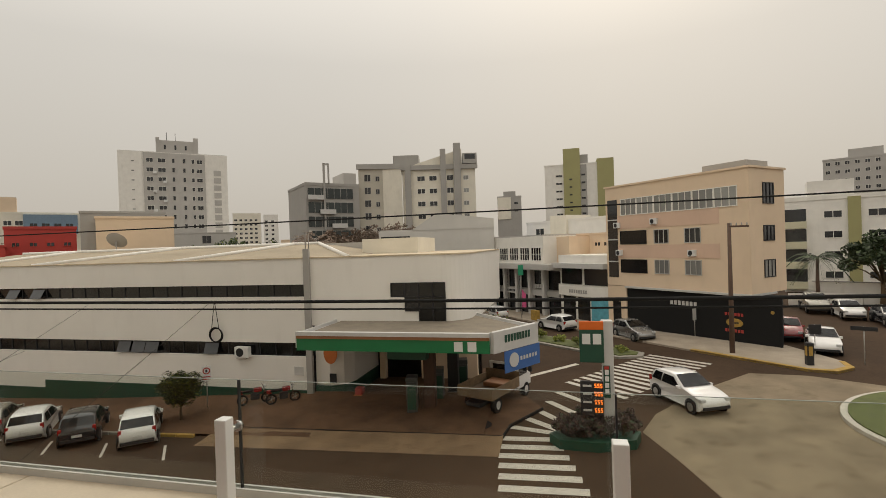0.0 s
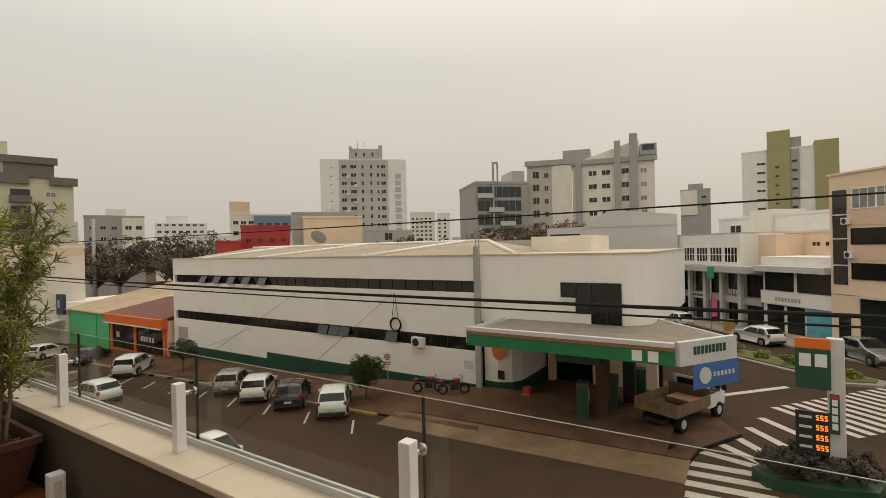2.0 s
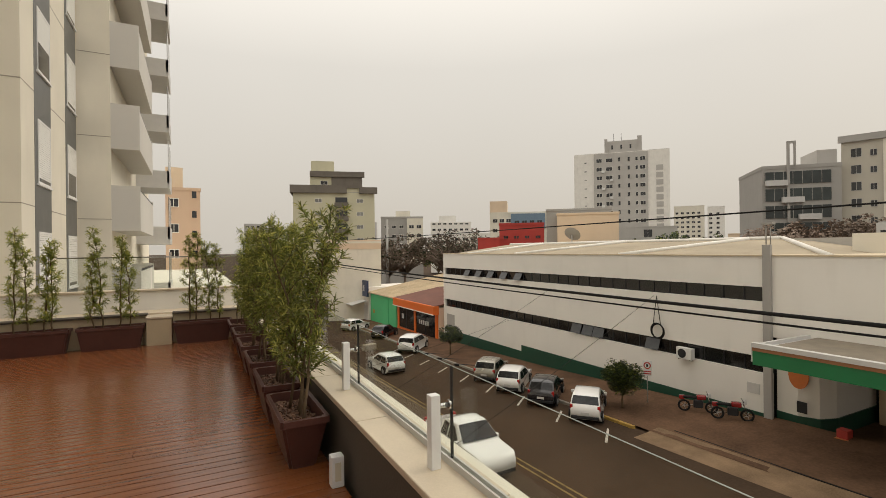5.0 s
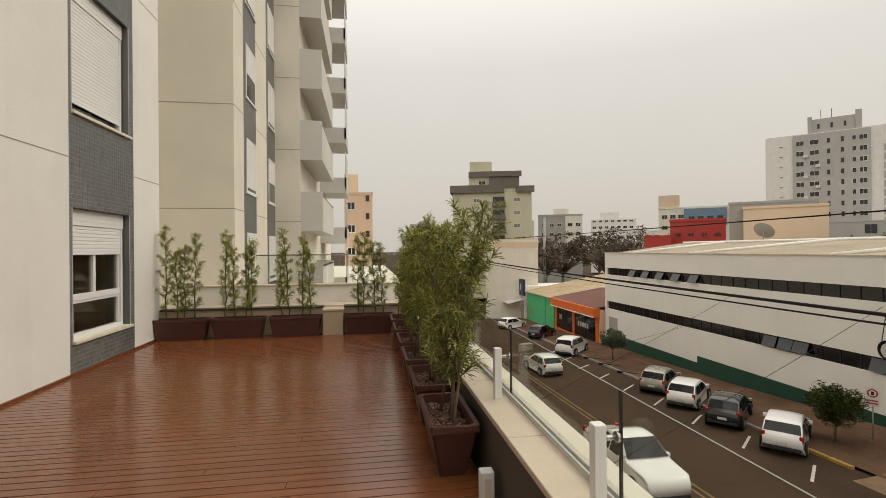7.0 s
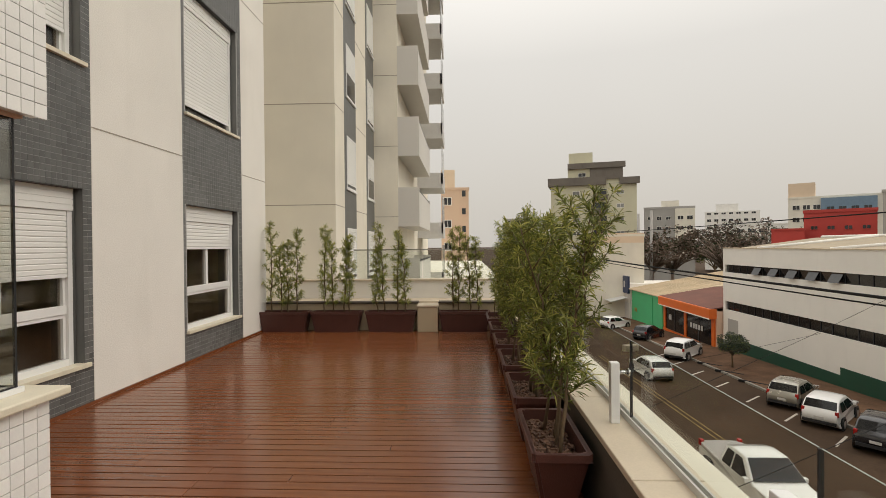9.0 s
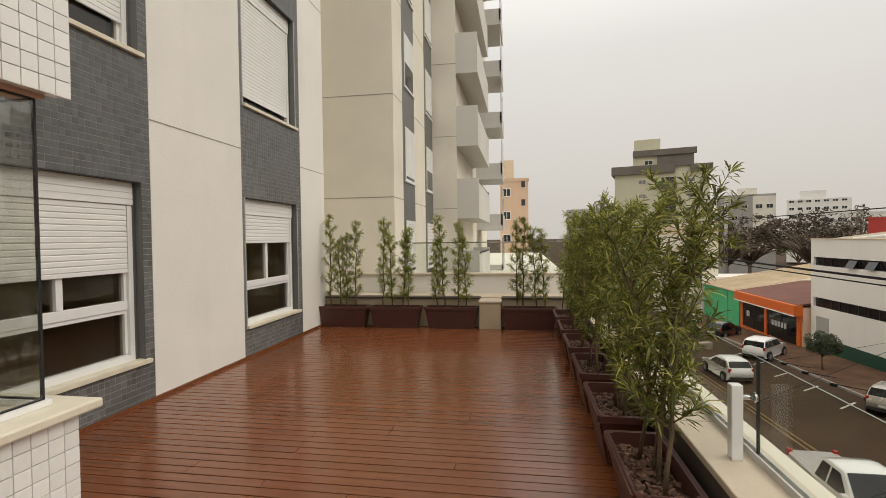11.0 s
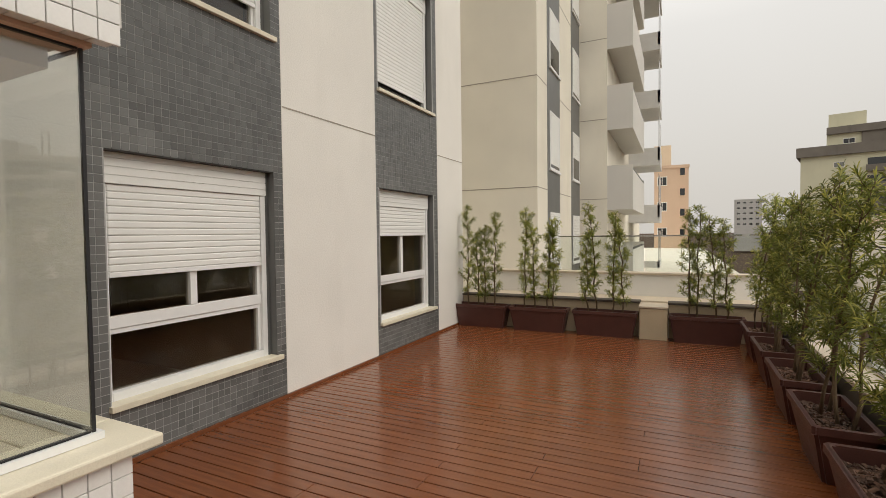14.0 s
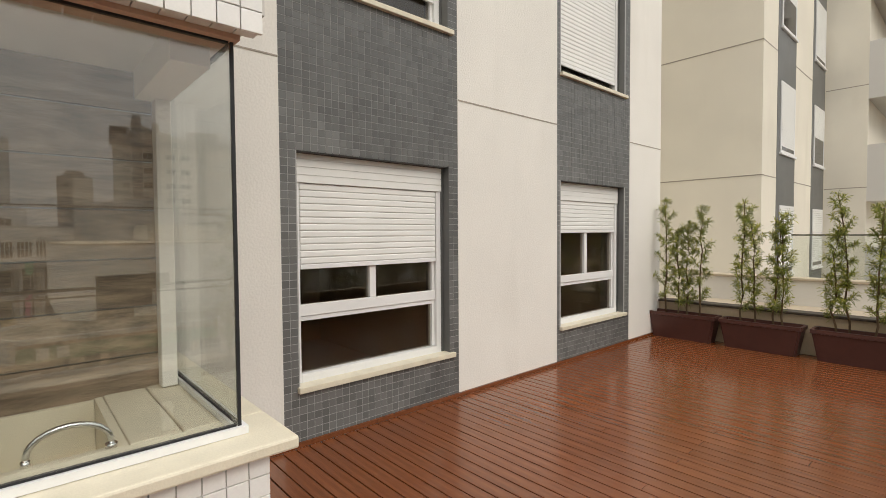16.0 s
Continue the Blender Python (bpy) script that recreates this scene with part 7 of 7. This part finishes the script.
def palm(rng, loc, height, fronds, reach):
    p = thing("palm_tree", "dark feathery palm beside the side street", "palm tree", loc)
    bm = bmesh.new()
    tube(bm, [(0, 0, -0.1), (0.08, 0.03, height * 0.5), (0.05, 0.0, height)], [0.22, 0.17, 0.14], 10)
    part("trunk", bm, M_POLE, p)
    for i in range(fronds):
        a, up = 2.4 * i, rng.uniform(-0.1, 0.9)
        out = Vector((math.cos(a), math.sin(a), 0))
        pts = [Vector((0.05, 0, height)) + out * reach * f + Vector((0, 0, reach * (up * f - 0.95 * f * f))) for f in (0, 0.2, 0.4, 0.6, 0.8, 1.0)]
        bm = bmesh.new()
        tube(bm, pts, [0.03, 0.025, 0.02, 0.015, 0.01, 0.005], 5)
        side = Vector((-out.y, out.x, 0))
        for k in range(22):
            f = 0.12 + 0.87 * k / 21
            q = min(4, int(f * 5))
            c = pts[q].lerp(pts[q + 1], f * 5 - q)
            for sg in (-1, 1):
                tip = c + side * sg * 0.55 * (1.05 - 0.6 * f) + out * 0.28 + Vector((0, 0, -0.28))
                v = [bm.verts.new(c), bm.verts.new(c.lerp(tip, 0.5) + out * 0.045), bm.verts.new(tip), bm.verts.new(c.lerp(tip, 0.5) - out * 0.045)]
                bm.faces.new(v)
        part("frond", bm, M_LEAF_D, p)


palm(rt, (56.5, -27.6, zg(-27.6)), 5.0, 16, 2.6)
lot = thing("boundary_wall", "low white rendered boundary wall along the side street", "wall", (56.6, -24.9, zg(-25)), kind="structure")
for i in range(5):
    put("wall_panel", mesh_of("wall_panel", fresh((-0.1, 0.1, -2.9, 0.0, -0.3, 1.35), (-0.14, 0.14, -3.0, -2.9, -0.3, 1.45))if i == 0 else fresh((-0.1, 0.1, -2.9, 0.0, -0.3, 1.35)), M_WALL), lot, -0.95 * i, -2.85 * i, 0.094 * i, 0, 0, -18.4)
# shrubs on the median, in the totem bed and by the avenue
def shrub(loc, r, h, leaves, label, per=90, n=14, size=0.06):
    s = thing("shrub", label, "shrub", loc, 0)
    cs = [((rt.uniform(-r, r), rt.uniform(-r, r), h * rt.uniform(0.25, 0.75)), r * 0.42) for _ in range(n)]
    me = leaf_cloud(rt, cs, per, size)
    for m in leaves:
        me.materials.append(m)
    bm = bmesh.new()
    for c, _ in cs[:6]:
        tube(bm, [(c[0] * 0.3, c[1] * 0.3, -0.05), c], [0.015, 0.006], 4)
    part("stems", bm, M_STEM, s)
    tagged(put("leaves", me, s, 0, 0, 0), kind="stuff")


M_HEDGE = mat("dark_red_hedge_leaf", (0.050, 0.026, 0.020), 0.6, vary=0.3, bump=0.0, rand=0.4)
for x, y in ((19.75, -2.4), (20.2, -2.0), (19.8, -3.2), (20.75, -2.6), (19.9, -4.1), (20.7, -4.3), (20.9, -3.5)):
    shrub((x, y, zg(y) + 0.37), 0.5, 0.85, (M_HEDGE, M_LEAF_D), "dark reddish clipped hedge round the totem", 110, 14, 0.06)
for s, r, h in ((0.5, 0.35, 0.6), (2.2, 0.35, 0.5), (4.5, 0.45, 0.7), (6.6, 0.4, 0.6), (9.0, 0.5, 0.8), (12.0, 0.5, 0.8), (15, 0.9, 1.6), (18, 1.0, 2.0), (21, 1.0, 1.8)):
    x, y = 35.2 + s * 0.72, -6.4 + s * 0.70
    shrub((x, y, zg(y) + 0.18), r, h, (M_LEAF, M_LEAF2) if s < 14 else (M_TWIG, M_LEAF), "small shrub on the grass median", 80, 10, 0.08)

# ---- poles, signs and cables ----
pl = thing("utility_pole", "brown wooden utility pole with crossarm", "utility pole", on_street(35.2, -12.9, 0.13))
bm = bmesh.new()
tube(bm, [(0, 0, -0.1), (0.02, 0, 8.6)], [0.17, 0.11], 10)
part("pole", bm, M_POLE, pl)
part("crossarm", fresh((-0.7, 0.7, -0.9, -0.8, 8.3, 8.42), bevel=0.01), M_POLE, pl)
pl.rotation_euler[2] = radians(-65)
for x in (-0.6, -0.2, 0.2, 0.6):
    bm = bmesh.new()
    tube(bm, [(x, -0.85, 8.42), (x, -0.85, 8.6)], [0.05, 0.03], 8)
    part("insulator", bm, M_GREY, pl)


def sign_post(loc, h, label, plate=(0.25, 0.5), m=M_LGREY, rz=0, name="street_sign"):
    s = thing(name, label, "street sign", loc, rz)
    bm = bmesh.new()
    tube(bm, [(0, 0, -0.05), (0, 0, h)], 0.03, 6)
    part("post", bm, M_GREY, s)
    part("plate", fresh((-0.06, -0.035, -plate[0], plate[0], h - plate[1] * 2, h), bevel=0.01), m, s)
    return s


sp = sign_post((22.6, 17.3, zg(17.3) + 0.35), 2.3, "white and red no parking sign on a post", (0.24, 0.42), M_WHITEPL, 36)
bm = bmesh.new()
tube(bm, [(-0.065, 0, 2.02), (-0.075, 0, 2.02)], 0.19, 20)
part("red_ring", bm, M_RED, sp)
bm = bmesh.new()
tube(bm, [(-0.076, 0, 2.02), (-0.082, 0, 2.02)], 0.13, 20)
part("centre", bm, M_WHITEPL, sp)
part("text_bar", fresh((-0.07, -0.061, -0.19, 0.19, 1.66, 1.72), (-0.07, -0.061, -0.19, 0.19, 1.54, 1.60)), M_RED, sp)
part("symbol", fresh((-0.09, -0.083, -0.05, 0.05, 1.94, 2.1)), M_DARKMET, sp)
sign_post(on_street(41.0, -12.1, 0.13), 2.2, "grey backed street sign on a post", (0.25, 0.45), M_LGREY, 36)
sign_post(on_street(34.6, -17.4, 0.0), 2.0, "dark triangular sign on a post", (0.35, 0.3), M_DARKMET, 0)
sign_post(on_street(32.4, -18.9, 0.0), 2.2, "dark street name sign on a post", (0.6, 0.12), M_DARKMET, -25)
x, y = ave(22.3, -3.0)
sg = sign_post((x, y, zg(y)), 6.0, "green street sign high on a lamp post", (0.35, 0.55), mat("sign_green", (0.02, 0.30, 0.16), 0.5), 42)
bl = thing("bollard", "black bollard with a yellow band on the corner", "bollard", on_street(31.9, -15.9, 0.13))
part("body", fresh((-0.18, 0.18, -0.18, 0.18, 0, 1.3), bevel=0.03), M_DARKMET, bl)
part("band", fresh((-0.185, -0.181, -0.1, 0.1, 0.55, 1.1), (-0.185, 0.1, 0.181, 0.185, 0.55, 1.1)), M_YELLOW, bl)
for x, y, h in ((33.5, 92, 17), (35.5, 91, 17.5)):
    p = thing("tall_pole", "dark tall pole among the houses", "pole", on_street(x, y))
    bm = bmesh.new()
    tube(bm, [(0, 0, 0), (0, 0, h)], [0.35, 0.25], 8)
    part("pole", bm, M_GREY, p)
ms = thing("radio_mast", "slim lattice radio mast far off", "mast", (205, 112, -9))
bm = bmesh.new()
for a in range(3):
    tube(bm, [(1.1 * math.cos(a * 2.1), 1.1 * math.sin(a * 2.1), 0), (0.4 * math.cos(a * 2.1), 0.4 * math.sin(a * 2.1), 40)], 0.12, 4)
for k in range(26):
    r = 1.1 - 0.7 * k / 26
    for a in range(3):
        tube(bm, [(r * math.cos(a * 2.1), r * math.sin(a * 2.1), 1.5 * k), (r * math.cos(a * 2.1 + 2.1), r * math.sin(a * 2.1 + 2.1), 1.5 * k + 1.5)], 0.06, 3)
part("lattice", bm, M_GREY, ms)
part("antenna", fresh((-0.9, 0.9, -0.3, 0.3, 36, 38.5)), M_MGREY, ms)
wall_r = thing("boundary_wall", "pale rendered boundary wall along the side street", "wall", (57.5, -27.5, zg(-27)), 238, kind="structure")
part("wall", fresh((0, 26, -0.1, 0.1, 0, 2.4)), M_WALL, wall_r)
part("coping", fresh((0, 26, -0.14, 0.14, 2.403, 2.5)), M_GREY, wall_r)


def cable(x, ya, za, yb, zb, r, sag=0.0, xb=None):
    c = thing("overhead_cable", "black overhead cable strung along the street", "cable", (x, ya, za), group="overhead cables")
    bm = bmesh.new()
    xb = x if xb is None else xb
    pts = []
    for k in range(25):
        f = k / 24
        pts.append(((xb - x) * f, (yb - ya) * f, (zb - za) * f - 4 * sag * f * (1 - f)))
    tube(bm, pts, r, 6)
    part("cable", bm, M_BLACK, c)


cable(8.0, -42.0, 1.25, 46.0, 1.15, 0.032, 0.66)
cable(8.0, -42.0, 1.15, 46.0, 1.05, 0.018, 0.70)
cable(8.0, -42.0, 2.55, 46.0, 2.35, 0.013, 0.38)
for y in (-42.0, 46.0):
    p = thing("utility_pole", "grey concrete utility pole by the pavement", "utility pole", (8.0, y, zg(y)))
    bm = bmesh.new()
    tube(bm, [(0, 0, -0.2), (0, 0, 10.6)], [0.2, 0.13], 10)
    part("pole", bm, M_CONC, p)
# slack service wires from the cables to the station wall
for ya, za, yb, zb in ((15.0, -5.2, 27.5, -1.5), (10.0, -5.2, 18.3, -1.3), (22.0, -5.2, 33.0, -4.6)):
    cable(2.7, ya, za, yb, zb, 0.010, 0.15, 24.45)


# ---- tiles of the facade and the bay ----
def tile_field(parent, me, cells, n_sep, make_pos, stuff_boxes, material):
    """The first n_sep tiles as single pieces, the rest joined."""
    for c in cells[:n_sep]:
        put("tile", me, parent, *make_pos(c))
    verts, faces = [], []
    for c in cells[n_sep:]:
        b = stuff_boxes(c)
        k = len(verts)
        verts.extend([(x, y, z) for z in b[4:6] for y in b[2:4] for x in b[0:2]])
        faces.extend([(k, k + 1, k + 5, k + 4), (k + 1, k + 3, k + 7, k + 5), (k + 3, k + 2, k + 6, k + 7), (k + 2, k, k + 4, k + 6), (k + 4, k + 5, k + 7, k + 6)])
    if faces:
        m2 = bpy.data.meshes.new("tiles")
        m2.from_pydata(verts, [], faces)
        m2.materials.append(material)
        tagged(put("tiles", m2, parent, 0, 0, 0), kind="stuff")


def grey_tiles(name, ya, yb, ops, zmax):
    P = 0.0575
    root = thing(name, "small dark grey glazed tiles round the window", "tiles", (FX - 0.0045, ya, 0), kind="structure")
    nx = int((yb - ya) / P)
    g = (yb - ya) / nx
    cells = []
    for r in range(int(zmax / P)):
        for c in range(nx):
            y0, z0 = c * g, r * P
            yc, zc = ya + y0 + g / 2, z0 + P / 2
            if any(o[0] + 0.004 < yc < o[1] - 0.004 and o[2] - 0.012 < zc < o[3] - 0.004 for o in ops):
                continue
            cells.append((y0, z0))
    cells.sort(key=lambda c: abs(c[1] - 0.9) + abs(c[0] - 0.1) * 0.8)
    me = mesh_of("tile", fresh((0.0, 0.0022, 0.0020, g - 0.0020, 0.0020, P - 0.0020), bevel=0.0007), M_TILE_D)
    tile_field(root, me, cells, 290, lambda c: (0, c[0], c[1]), lambda c: (0.0, 0.0022, c[0] + 0.0020, c[0] + g - 0.0020, c[1] + 0.0020, c[1] + P - 0.0020), M_TILE_D)


grey_tiles("tiles_window_1", 2.54, 4.24, [o for o in opens if o[0] < 5], 6.2)
grey_tiles("tiles_window_2", 5.80, 7.49, [o for o in opens if o[0] > 5], 7.5)
T = 0.066
root = thing("tiles_bay", "white glazed square tiles on the bay", "tiles", (BX - 0.02, BY - 0.02, 0), kind="structure")
cells = []
for r in range(13):
    for c in range(50):
        cells.append((-(c + 1) * T, r * T, 0))
for r in range(34):
    for c in range(50):
        cells.append((-(c + 1) * T + 0.0, 2.135 + r * T, 1))
cells.sort(key=lambda c: -c[0] + abs(c[1] - 1.5))
me = mesh_of("tile", fresh((0.0, 0.012, 0.0018, T - 0.0018, 0.0018, T - 0.0018), bevel=0.0015), M_TILE_W)
tile_field(root, me, cells, 300, lambda c: (0.01 * c[2], c[0], c[1]), lambda c: (0.01 * c[2], 0.01 * c[2] + 0.012, c[0] + 0.0018, c[0] + T - 0.0018, c[1] + 0.0018, c[1] + T - 0.0018), M_TILE_W)
# soffit tiles under the upper wall
root = thing("tiles_soffit", "white glazed tiles on the underside of the bay", "tiles", (-1.44, BY - 0.02, 2.16), kind="structure")
for c in range(20):
    put("tile", mesh_of("tile", fresh((0.004, 0.066, -T + 0.002, -0.002, -0.012, 0.038)), M_TILE_W) if c == 0 else root.children[0].data, root, 0, -c * T, 0)

# ---- deck boards ----
deck = thing("deck", "varnished reddish hardwood deck boards", "floor", (-3.13, 0, 0), kind="structure")
rd = random.Random(8)
meshes = {}
y = Y0 + 0.02
BW = 0.0985
while y + BW < 8.43:
    cut = rd.choice((0.0, 1.3, 1.9, 2.5, 3.1))
    spans = [(0.0, 4.40)] if cut == 0 else [(0.0, cut), (cut + 0.002, 4.40)]
    for a, b in spans:
        key = round(b - a, 3)
        if key not in meshes:
            meshes[key] = mesh_of("board", fresh((0, key, 0, BW - 0.009, -0.028, 0), bevel=0.003), M_DECK)
        put("board", meshes[key], deck, a, y, rd.uniform(-0.0008, 0.0008), rd.uniform(-0.10, 0.10))
    y += BW
structure("skirting_facade", fresh((FX + 0.0, FX + 0.02, 1.8, 8.43, 0.0, 0.035)), M_DECK, "thin wooden edge strip along the facade", "trim")
